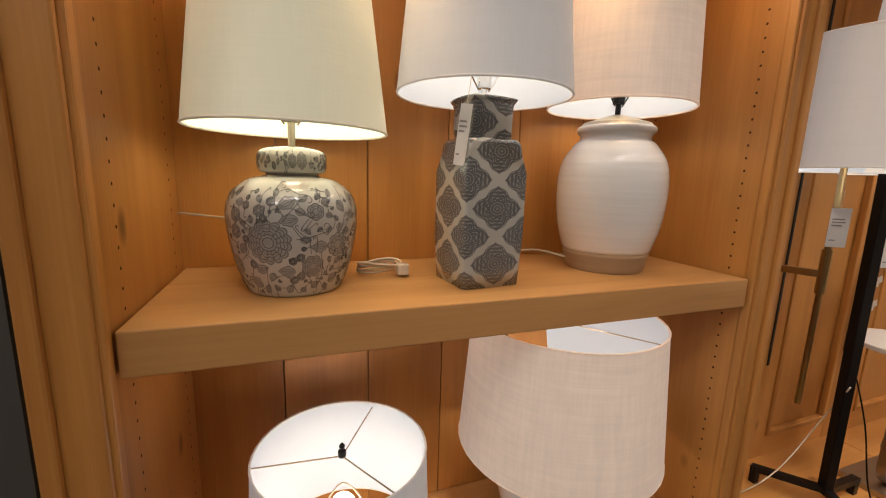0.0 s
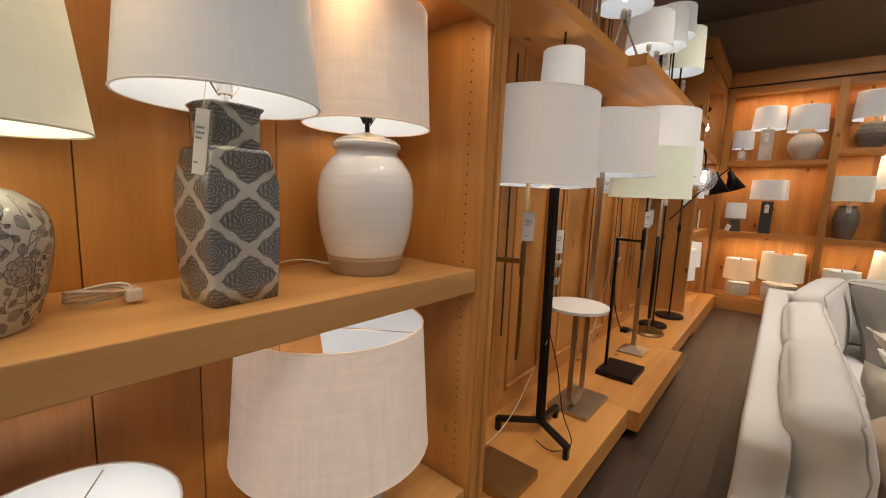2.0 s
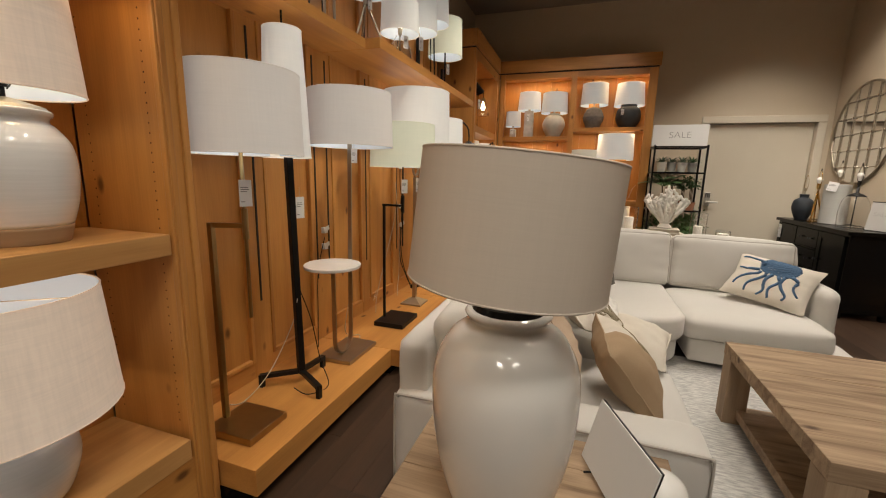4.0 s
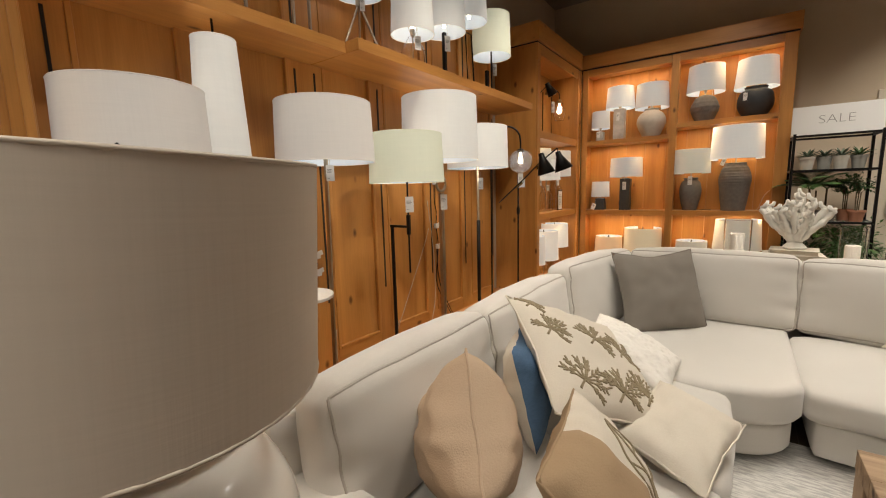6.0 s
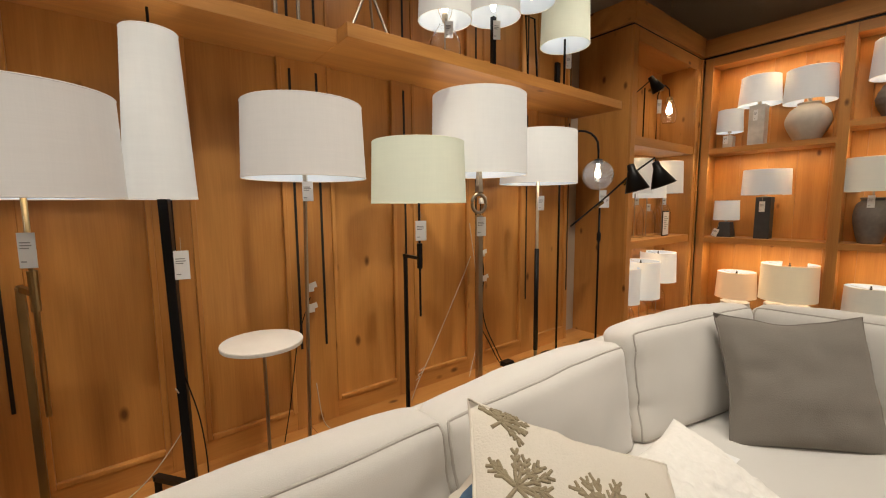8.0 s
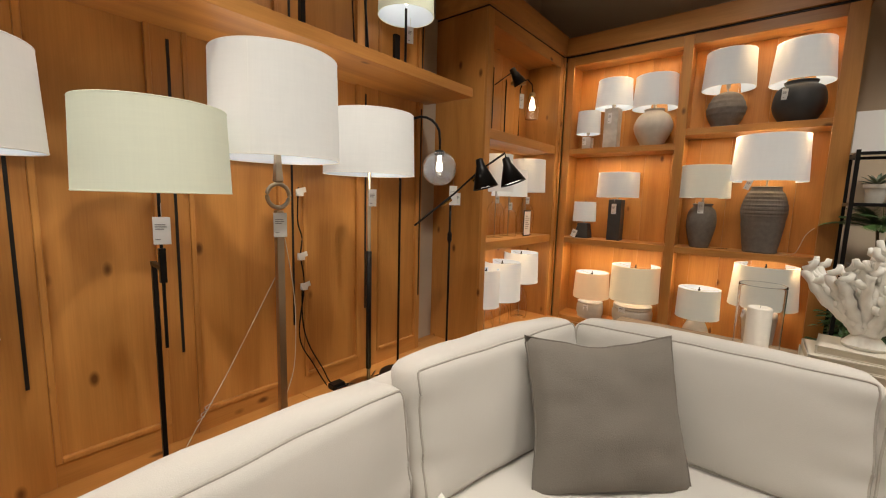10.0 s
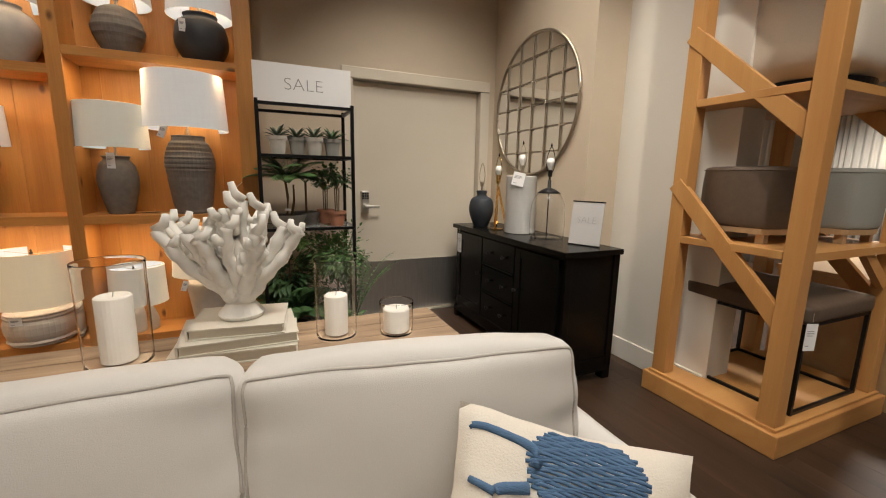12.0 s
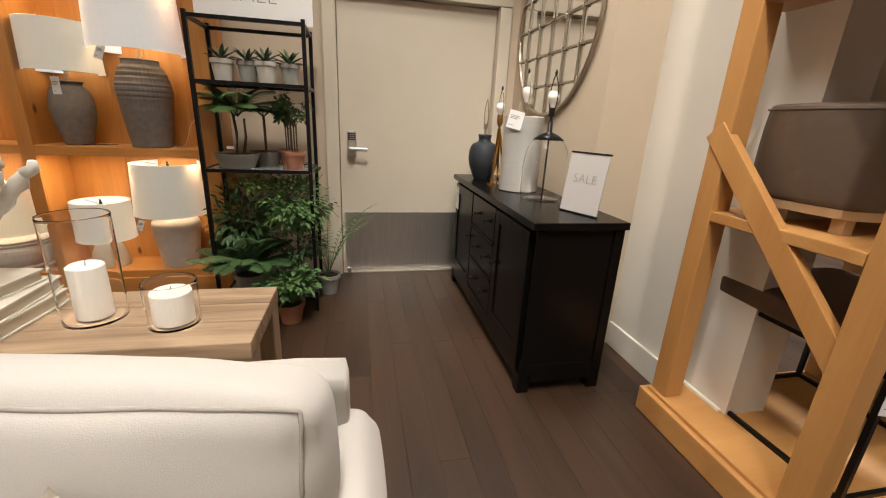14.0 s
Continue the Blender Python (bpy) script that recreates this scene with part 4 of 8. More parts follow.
lamp = thing("floor_lamp", -0.685, 2.99, PZ, "antique nickel floor lamp with ring detail and lit white drum shade", "floor lamp", "floor lamps on the platform")
part("base", lathe([(0.135, 0), (0.135, 0.014), (0.04, 0.05), (0.016, 0.06)], 4, square=0.0), NICKEL, lamp)
part("pole", box(-0.015, 0.015, -0.018, 0.018, 0.05, 1.13, bevel=0.002), NICKEL, lamp)
ringp = [(0, 0.056 * math.cos(2 * math.pi * k / 32), 1.20 + 0.056 * math.sin(2 * math.pi * k / 32)) for k in range(32)]
part("ring", tube(ringp, 0.0105, 8, closed=True), NICKEL, lamp, smooth=True)
part("neck", lathe([(0.018, 1.262), (0.026, 1.27), (0.020, 1.33), (0.016, 1.40), (0.008, 1.6)], 4), NICKEL, lamp)
lamp_shade(lamp, 0, 0, 1.37, 1.82, 0.285, 0.275, SHADE_LIT, power=5.0, seam=-0.9)
price_tag(lamp, 0.03, -0.01, 1.12, 0.06, 0.115, rz=70)

lamp = thing("floor_lamp", -0.716, 3.58, PZ, "floor lamp with leather-wrapped pole, round brass base and white drum shade", "floor lamp", "floor lamps on the platform")
part("base", lathe([(0.13, 0), (0.135, 0.012), (0.125, 0.03), (0.02, 0.036)], 36), BRASS, lamp)
part("pole", tube([(0, 0, 0.03), (0, 0, 1.36)], 0.011, 10), NICKEL, lamp, smooth=True)
part("grip", tube([(0, 0, 0.14), (0, 0, 0.88)], 0.0165, 12), BLACK, lamp, "black leather wrap", smooth=True)
lamp_shade(lamp, 0, 0, 1.335, 1.675, 0.265, 0.255, SHADE_LIT, power=3.4)
price_tag(lamp, 0.03, 0.0, 1.25, 0.045, 0.10, rz=60)

lamp = thing("floor_lamp", -0.74, 3.86, PZ, "black arc floor lamp with a clear glass globe", "floor lamp", "floor lamps on the platform")
part("base", lathe([(0.12, 0), (0.125, 0.01), (0.12, 0.022), (0.012, 0.026)], 36), BLACK, lamp)
pts = [(0, 0, 0.02), (0, 0, 1.45), (0, 0, 1.58)] + [(0.13 - 0.13 * math.cos(a), 0.04 - 0.04 * math.cos(a), 1.58 + 0.13 * math.sin(a)) for a in [math.pi * k / 10 for k in range(1, 10)]] + [(0.26, 0.08, 1.56), (0.26, 0.08, 1.49)]
part("stem", tube(pts, 0.008, 10), BLACK, lamp, smooth=True)
part("cap", lathe([(0.01, 1.505), (0.03, 1.5), (0.034, 1.485), (0.034, 1.47)], 20, x=0.26, y=0.08), BLACK, lamp)
SMOKE = material("pale smoked glass", (0.88, 0.92, 0.98), 0.04, transmission=0.94, ior=1.4, coat=0.6)
globe = [(0.105 * math.sin(math.pi * k / 20) + 0.0006, 1.393 - 0.105 * math.cos(math.pi * k / 20)) for k in range(0, 19)]
gl = part("globe", lathe(glass_wall(globe), 32, x=0.26, y=0.08), SMOKE, lamp, "clear glass globe", smooth=True)
gl.visible_shadow = False
part("bulb", lathe(smooth_profile([(0.011, 1.47), (0.012, 1.44), (0.021, 1.405), (0.016, 1.38), (0.001, 1.372)], 4), 14, x=0.26, y=0.08), BULB, lamp, smooth=True)

lamp = thing("floor_lamp", -0.69, 4.33, PZ, "black pharmacy floor lamp with twin cone shades on a brass-jointed arm", "floor lamp", "floor lamps on the platform")
part("base", lathe([(0.13, 0), (0.135, 0.01), (0.13, 0.024), (0.014, 0.03)], 36), BLACK, lamp)
part("pole", tube([(0, 0, 0.02), (0, 0, 1.30)], 0.0085, 10), BLACK, lamp, smooth=True)
part("joint", lathe([(0.008, 0.88), (0.017, 0.90), (0.017, 0.95), (0.008, 0.97)], 12), BLACK, lamp)
part("arm", tube([(-0.03, -0.35, 1.02), (0.12, -0.10, 1.25), (0.26, 0.04, 1.44)], 0.007, 8), BLACK, lamp)
part("brass_joint", tube([(0.06, -0.18, 1.155), (0.10, -0.12, 1.205)], 0.012, 10), GOLD, lamp)
part("brass_joint", tube([(0.20, -0.02, 1.335), (0.235, 0.02, 1.375)], 0.013, 10), GOLD, lamp)
part("branch", tube([(0.24, 0.02, 1.41), (0.345, 0.16, 1.535), (0.35, 0.17, 1.50)], 0.007, 8), BLACK, lamp)


# Emissive disc stands in for the lamplight inside each cone.
CONE_LIT = material("lit cone inside", (0.85, 0.85, 0.84), 0.7, emission=(1.0, 0.95, 0.88), power=1.6)


def cone(parent, top, way, length, r):
    bm = lathe([(0.012, 0), (0.026, 0.004), (0.03, 0.05), (0.034, 0.055), (r, length), (r - 0.003, length), (0.03, 0.06), (0.001, 0.058)], 28)
    m = Matrix.Translation(top) @ Vector(way).to_track_quat("Z", "Y").to_matrix().to_4x4()
    bm.transform(m)
    c = part("cone_shade", bm, BLACK, parent, "black metal cone shade", smooth=True)
    bm = lathe([(0.001, length - 0.015), (r - 0.01, length - 0.012)], 24)
    bm.transform(m)
    part("lining", bm, CONE_LIT, c, "lit white inside of the cone")


cone(lamp, (0.245, -0.01, 1.485), (0.26, 0.10, -1.0), 0.205, 0.088)
cone(lamp, (0.345, 0.17, 1.505), (0.34, 0.12, -1.0), 0.19, 0.092)
price_tag(lamp, 0.03, -0.01, 1.30, 0.06, 0.14, rz=60)
price_tag(lamp, 0.035, 0.04, 1.25, 0.04, 0.09, rz=40)

# ---- patterned ceramics ----
def node_math(nt, op, a, b=None):
    n = nt.nodes.new("ShaderNodeMath")
    n.operation = op
    for i, v in enumerate((a, b)):
        if v is None:
            continue
        if isinstance(v, (int, float)):
            n.inputs[i].default_value = v
        else:
            nt.links.new(v, n.inputs[i])
    return n.outputs[0]


def two_tone(name, dark, light, factor, rough=0.2, coat=0.5, bump=0.0):
    """A glazed surface whose light and dark follow factor(nt, x, y, z, vector) over the object."""
    m = bpy.data.materials.new(name)
    m.use_nodes = True
    nt = m.node_tree
    b = nt.nodes["Principled BSDF"]
    b.inputs["Roughness"].default_value = rough
    b.inputs["Coat Weight"].default_value = coat
    co = nt.nodes.new("ShaderNodeTexCoord")
    se = nt.nodes.new("ShaderNodeSeparateXYZ")
    nt.links.new(co.outputs["Object"], se.inputs[0])
    f = factor(nt, se.outputs[0], se.outputs[1], se.outputs[2], co.outputs["Object"])
    mx = nt.nodes.new("ShaderNodeMix")
    mx.data_type = "RGBA"
    mx.inputs[6].default_value, mx.inputs[7].default_value = (*dark, 1), (*light, 1)
    nt.links.new(f, mx.inputs[0])
    nt.links.new(mx.outputs[2], b.inputs["Base Color"])
    if bump:
        bp = nt.nodes.new("ShaderNodeBump")
        bp.inputs["Strength"].default_value, bp.inputs["Distance"].default_value = bump, 0.003
        nt.links.new(f, bp.inputs["Height"])
        nt.links.new(bp.outputs[0], b.inputs["Normal"])
    return m


def clamp01(nt, v):
    n = nt.nodes.new("ShaderNodeClamp")
    nt.links.new(v, n.inputs[0])
    return n.outputs[0]


def lattice(nt, x, y, z, vec):
    """Diamonds with ringed rosettes, parted by pale bands."""
    u = node_math(nt, "MULTIPLY", node_math(nt, "SUBTRACT", node_math(nt, "ADD", x, y), 0.0), 1 / 0.152)
    v = node_math(nt, "MULTIPLY", node_math(nt, "SUBTRACT", z, 0.052), 1 / 0.118)
    a = node_math(nt, "SUBTRACT", node_math(nt, "FRACT", node_math(nt, "ADD", u, v)), 0.5)
    b = node_math(nt, "SUBTRACT", node_math(nt, "FRACT", node_math(nt, "ADD", node_math(nt, "SUBTRACT", u, v), 20.0)), 0.5)
    m = node_math(nt, "MAXIMUM", node_math(nt, "ABSOLUTE", a), node_math(nt, "ABSOLUTE", b))
    r = node_math(nt, "SQRT", node_math(nt, "ADD", node_math(nt, "MULTIPLY", a, a), node_math(nt, "MULTIPLY", b, b)))
    ang = node_math(nt, "ARCTAN2", a, b)
    petal = node_math(nt, "MULTIPLY", node_math(nt, "COSINE", node_math(nt, "MULTIPLY", ang, 8.0)), 0.022)
    edge = node_math(nt, "MULTIPLY", node_math(nt, "SUBTRACT", node_math(nt, "ADD", m, petal), 0.40), 30.0)
    beads = node_math(nt, "MULTIPLY", node_math(nt, "SINE", node_math(nt, "MULTIPLY", ang, 24.0)), 0.5)
    core = node_math(nt, "SINE", node_math(nt, "MULTIPLY", r, 92.0))
    core = node_math(nt, "ADD", core, node_math(nt, "MULTIPLY", beads, node_math(nt, "SINE", node_math(nt, "MULTIPLY", r, 31.0))))
    rim = node_math(nt, "SINE", node_math(nt, "MULTIPLY", node_math(nt, "ADD", m, node_math(nt, "MULTIPLY", petal, 2.0)), 88.0))
    leafy = node_math(nt, "MULTIPLY", node_math(nt, "SINE", node_math(nt, "ADD", node_math(nt, "MULTIPLY", ang, 12.0), node_math(nt, "MULTIPLY", r, 40.0))), 0.5)
    rim = node_math(nt, "ADD", rim, leafy)
    outer = clamp01(nt, node_math(nt, "MULTIPLY", node_math(nt, "SUBTRACT", r, 0.20), 60.0))
    lines = node_math(nt, "ADD", node_math(nt, "MULTIPLY", rim, outer), node_math(nt, "MULTIPLY", core, node_math(nt, "SUBTRACT", 1.0, outer)))
    ink = node_math(nt, "ADD", clamp01(nt, node_math(nt, "MULTIPLY", lines, 0.30)), 0.08)
    no = nt.nodes.new("ShaderNodeTexNoise")
    no.inputs["Scale"].default_value, no.inputs["Detail"].default_value = 30, 4
    nt.links.new(vec, no.inputs[0])
    wash = node_math(nt, "MULTIPLY", no.outputs[0], 0.22)
    return clamp01(nt, node_math(nt, "MAXIMUM", clamp01(nt, edge), node_math(nt, "ADD", ink, wash)))


FLORAL = material("pale grey glaze", (0.56, 0.545, 0.51), 0.13, coat=0.6, second=(0.51, 0.495, 0.46), scale=14, mix=0.7)
DRAWN = material("dark grey underglaze line", (0.085, 0.085, 0.09), 0.2, coat=0.5)
DRAWN_WASH = material("grey underglaze wash", (0.42, 0.41, 0.385), 0.2, coat=0.5, second=(0.33, 0.32, 0.305), scale=120, mix=0.6)


class GlazeDrawing:
    """Fine drawing on a turned body: flat coordinates are (metres round the body at radius 0.12, height)."""

    def __init__(self, profile):
        self.profile = profile
        self.line, self.wash = bmesh.new(), bmesh.new()

    def place(self, s, z, lift):
        prof = self.profile
        z = min(max(z, prof[0][1]), prof[-1][1])
        r = prof[-1][0]
        for (r0, z0), (r1, z1) in zip(prof, prof[1:]):
            if z0 <= z <= z1 and z1 > z0:
                r = r0 + (r1 - r0) * (z - z0) / (z1 - z0)
                break
        a = s / 0.12
        return (r + lift) * math.cos(a), (r + lift) * math.sin(a), z + lift * 0.3

    def stroke(self, pts, w=0.0010):
        rows = []
        for i, (s, z) in enumerate(pts):
            (sa, za), (sb, zb) = pts[max(i - 1, 0)], pts[min(i + 1, len(pts) - 1)]
            n = max(math.hypot(sb - sa, zb - za), 1e-6)
            ox, oz = -(zb - za) / n * w / 2, (sb - sa) / n * w / 2
            rows.append((self.line.verts.new(self.place(s + ox, z + oz, 0.0008)), self.line.verts.new(self.place(s - ox, z - oz, 0.0008))))
        for a, b in zip(rows, rows[1:]):
            self.line.faces.new((a[0], b[0], b[1], a[1]))

    def fill(self, pts):
        cs, cz = sum(p[0] for p in pts) / len(pts), sum(p[1] for p in pts) / len(pts)
        mid = self.wash.verts.new(self.place(cs, cz, 0.0005))
        inner = [self.wash.verts.new(self.place((s + cs) / 2, (z + cz) / 2, 0.0005)) for s, z in pts]
        outer = [self.wash.verts.new(self.place(s, z, 0.0005)) for s, z in pts]
        for i in range(len(pts)):
            j = (i + 1) % len(pts)
            self.wash.faces.new((mid, inner[i], inner[j]))
            self.wash.faces.new((inner[i], outer[i], outer[j], inner[j]))

    def flower(self, s, z, r, petals, rings):
        for k in range(rings):
            rk = r * (1 - k / rings * 0.9)
            n = max(petals - 2 * (k // 2), 5)
            loop = []
            for i in range(n * 6 + 1):
                a = 2 * math.pi * i / (n * 6) + k * 0.35
                rr = rk * (0.86 + 0.14 * abs(math.sin(n * a / 2)) ** 0.7)
                loop.append((s + rr * math.cos(a), z + rr * math.sin(a)))
            if k == 0:
                self.fill(loop[:-1])
            self.stroke(loop, 0.0013 if k == 0 else 0.0009)
        for i in range(petals):
            a = 2 * math.pi * i / petals
            self.stroke([(s + r * q * math.cos(a + 0.06 * q), z + r * q * math.sin(a + 0.06 * q)) for q in (0.35, 0.6, 0.85)], 0.0008)

    def leaf(self, s, z, length, a, fat=0.34):
        side = []
        for sign in (1, -1):
            row = []
            for i in range(9):
                t = i / 8
                w = sign * fat * length * math.sin(math.pi * t ** 0.8) * (1 + 0.12 * math.sin(t * 19))
                row.append((s + length * t * math.cos(a) - w * math.sin(a), z + length * t * math.sin(a) + w * math.cos(a)))
            side.append(row)
            self.stroke(row, 0.0010)
        self.fill(side[0] + side[1][-2:0:-1])
        for q in (-0.4, 0.0, 0.4):
            self.stroke([(s + length * t * math.cos(a) - q * fat * length * math.sin(math.pi * t) * math.sin(a), z + length * t * math.sin(a) + q * fat * length * math.sin(math.pi * t) * math.cos(a)) for t in (0.1, 0.35, 0.6, 0.85)], 0.0007)

    def tendril(self, s, z, size, a, turn):
        pts = []
        for i in range(22):
            t = i / 21
            ang = a + turn * (0.4 * t + 5.2 * max(t - 0.5, 0) ** 1.2 * 2)
            s, z = s + size * 0.11 * (1 - 0.72 * t) * math.cos(ang), z + size * 0.11 * (1 - 0.72 * t) * math.sin(ang)
            pts.append((s, z))
        self.stroke(pts, 0.0011)

    def finish(self, parent):
        part("drawn_wash", self.wash, DRAWN_WASH, parent, "grey wash of the painted flowers")["kind"] = "stuff"
        part("drawn_line", self.line, DRAWN, parent, "fine dark painted flowers and scrolls")["kind"] = "stuff"


def paint_jar(ob, profile, z0, z1, main, seed):
    """Fixed large flowers in front, then smaller flowers, leaves and scrolls wherever there is room."""
    d = GlazeDrawing(profile)
    rnd = random.Random(seed)
    taken = []
    for s, z, r, petals, rings in main:
        d.flower(s, z, r, petals, rings)
        taken.append((s, z, r))
        for k in range(4):
            a = rnd.uniform(0, 6.28)
            d.tendril(s + r * math.cos(a), z + r * math.sin(a), r * 1.5, a, rnd.choice((-1, 1)))
    for tries in range(1500):
        s, z = rnd.uniform(-0.377, 0.377), rnd.uniform(z0, z1)
        r = rnd.choice((0.007, 0.010, 0.013, 0.016)) * (1 if tries < 700 else 0.6)
        if any(math.hypot(min(abs(s - a), 0.754 - abs(s - a)), z - b) < (r + c) * 0.9 for a, b, c in taken) or z - r < z0 or z + r > z1:
            continue
        taken.append((s, z, r))
        ang = rnd.uniform(0, 6.28)
        if rnd.random() < 0.2:
            d.flower(s, z, r, 6, 3)
        else:
            d.leaf(s - r * math.cos(ang), z - r * math.sin(ang), 2 * r, ang)
        d.tendril(s + r * 0.6 * math.cos(ang + 2), z + r * 0.6 * math.sin(ang + 2), r * 2.2, ang + 2 + rnd.uniform(-0.5, 0.5), rnd.choice((-1, 1)))
    d.finish(ob)


DIAMOND = two_tone("slate diamond glaze", (0.030, 0.038, 0.050), (0.42, 0.415, 0.385), lattice, 0.18)

# ---- lamps in the near bookcase ----
SH = 1.121
SHADE_IVORY = shade_cloth("lit ivory table shade", (0.80, 0.75, 0.63), (1.0, 0.93, 0.74), 0.10)
SHADE_PLAIN = shade_cloth("glowing white table shade", (0.74, 0.71, 0.66), (0.95, 0.93, 0.9), 0.12)
SHADE_LINEN = shade_cloth("warm lit linen weave", (0.80, 0.65, 0.52), (1.0, 0.82, 0.64), 0.24, slub=0.09)
# Bulb light on this lining is put in as emission.
LINE_GREEN = material("glowing pale green lining", (0.80, 0.82, 0.74), 0.8, emission=(0.90, 1.0, 0.76), power=0.5)


GIN_LID = [(0.05, 0.229), (0.062, 0.234), (0.065, 0.252), (0.060, 0.272), (0.03, 0.280), (0.008, 0.281)]
GIN_BODY = [(0.085, 0), (0.094, 0.006), (0.112, 0.06), (0.124, 0.135), (0.117, 0.185), (0.085, 0.216), (0.052, 0.225), (0.050, 0.229)]


def gin_lid(ob):
    lid = part("lid", lathe(smooth_profile(GIN_LID, 4), 36), FLORAL, ob, smooth=True)
    paint_jar(lid, smooth_profile(GIN_LID, 4), 0.233, 0.270, ((0.0, 0.252, 0.013, 7, 3),), 3)
    paint_jar(ob, smooth_profile(GIN_BODY, 5), 0.006, 0.205, ((-0.045, 0.108, 0.040, 14, 6), (0.032, 0.062, 0.021, 8, 4), (0.082, 0.100, 0.023, 9, 3), (0.036, 0.163, 0.015, 6, 3), (0.20, 0.11, 0.038, 14, 6), (-0.22, 0.12, 0.036, 14, 6), (-0.13, 0.06, 0.02, 8, 4)), 4)


table_lamp("table_lamp", "ginger jar table lamp with grey floral glaze and ivory shade", -0.84, -0.385, SH,
           GIN_BODY, FLORAL,
           (0.312, 0.64, 0.186, 0.145), SHADE_IVORY, "lamps in the bookcase", extra=gin_lid, power=1.0, lining=LINE_GREEN, segs=48)
bottle = thing("table_lamp", -0.795, 0.005, SH, "square bottle table lamp with slate diamond pattern and white shade", "table lamp", "lamps in the bookcase", rz=6)
bm = box(-0.076, 0.076, -0.076, 0.076, 0, 0.315)
bmesh.ops.subdivide_edges(bm, edges=[e for e in bm.edges if abs(e.verts[0].co.z - e.verts[1].co.z) > 0.1], cuts=8)
for v in bm.verts:
    t = v.co.z / 0.315
    k = 0.94 + 0.06 * min(1, t * 3) if t < 0.34 else 1.0
    if t > 0.86:
        k = 1 - 1.9 * (t - 0.86) ** 1.15
    v.co.x *= k
    v.co.y *= k
bmesh.ops.bevel(bm, geom=[e for e in bm.edges if abs(e.verts[0].co.z - e.verts[1].co.z) > 0.02 or e.verts[0].co.z > 0.31], offset=0.012, segments=3, affect="EDGES", profile=0.5)
part("body", bm, DIAMOND, bottle, smooth=True)
part("neck", lathe(smooth_profile([(0.052, 0.312), (0.053, 0.33), (0.054, 0.38), (0.060, 0.392), (0.056, 0.398), (0.02, 0.40)], 4), 36, square=0.55), DIAMOND, bottle, smooth=True)
socket(bottle, 0, 0, 0.398, 0.47, CHROME)
lamp_shade(bottle, 0, 0, 0.405, 0.72, 0.186, 0.155, SHADE_PLAIN, power=1.0)
price_tag(bottle, 0.055, -0.07, 0.375, 0.03, 0.12, rz=20, swing=8)


def jar_foot(ob):
    part("foot", lathe(smooth_profile([(0.098, 0.0), (0.102, 0.004), (0.113, 0.05)], 4), 40), UNGLAZED, ob, "bare clay foot", smooth=True)
    part("cap", lathe([(0.09, 0.374), (0.085, 0.382), (0.03, 0.40), (0.01, 0.405)], 32), NICKEL, ob)


JAR = [(0.113, 0.0505), (0.132, 0.12), (0.140, 0.21), (0.132, 0.28), (0.105, 0.325), (0.090, 0.34), (0.090, 0.352), (0.098, 0.36), (0.097, 0.372), (0.085, 0.376)]
table_lamp("table_lamp", "round white glazed jar lamp with bare clay foot", -0.85, 0.42, SH, JAR, CERAMIC, (0.42, 0.73, 0.181, 0.163), SHADE_LINEN, "lamps in the bookcase", extra=jar_foot, power=1.3, segs=48, sock=BLACK)
LOW = 0.341
table_lamp("table_lamp", "white table lamp seen into its open bright shade", -0.807, -0.30, LOW,
           [(0.08, 0), (0.1, 0.05), (0.05, 0.12), (0.02, 0.16)], CERAMIC, (0.13, 0.405, 0.203, 0.19), SHADE_PLAIN, "lamps in the bookcase", power=3.6, segs=40)
table_lamp("table_lamp", "large white ceramic lamp with warm linen drum shade", -0.83, 0.295, LOW,
           [(0.10, 0), (0.13, 0.04), (0.155, 0.14), (0.13, 0.24), (0.06, 0.285), (0.03, 0.29)], CERAMIC, (0.30, 0.655, 0.275, 0.25), SHADE_LINEN, "lamps in the bookcase", power=2.4, segs=48)
cable([(-0.90, -0.30, SH + 0.08), (-0.98, -0.42, SH + 0.11), (-1.03, -0.60, SH + 0.13), (-1.05, -0.635, SH + 0.13)])
cable([(-0.86, 0.30, SH + 0.03), (-0.95, 0.25, SH + 0.035), (-1.0, 0.12, SH + 0.01), (-1.04, 0.05, SH + 0.006)])
coil = thing("cable_coil", -0.90, -0.20, SH, "coiled clear lamp cable tied with clips", "cable")
for k in range(4):
    pts = [(0.028 * math.cos(a) + 0.004 * k, 0.05 * math.sin(a), 0.012 + 0.006 * k + 0.004 * math.sin(a * 2 + k)) for a in [2 * math.pi * i / 16 for i in range(16)]]
    part("loop", tube(pts, 0.003, 6, closed=True), CABLE_W, coil, smooth=True)
part("plug", box(0.02, 0.05, 0.035, 0.062, 0.004, 0.03, bevel=0.004), CABLE_W, coil)
cable([(-1.0, -0.52, LOW + 0.05), (-0.96, -0.60, LOW + 0.06), (-0.9, -0.56, LOW + 0.012), (-0.88, -0.42, LOW + 0.01)])

# ---- end table with the large jar lamp ----
plank_table("end_table", "square reclaimed wood end table between sofa and bookcase", 0.25, 0.99, 0.38, 0.945, 0.52, 0.07, 0.05, 4)


def big_foot(ob):
    part("cap", lathe([(0.09, 0.502), (0.085, 0.52), (0.03, 0.53)], 32), BLACK, ob, "black metal neck cap")


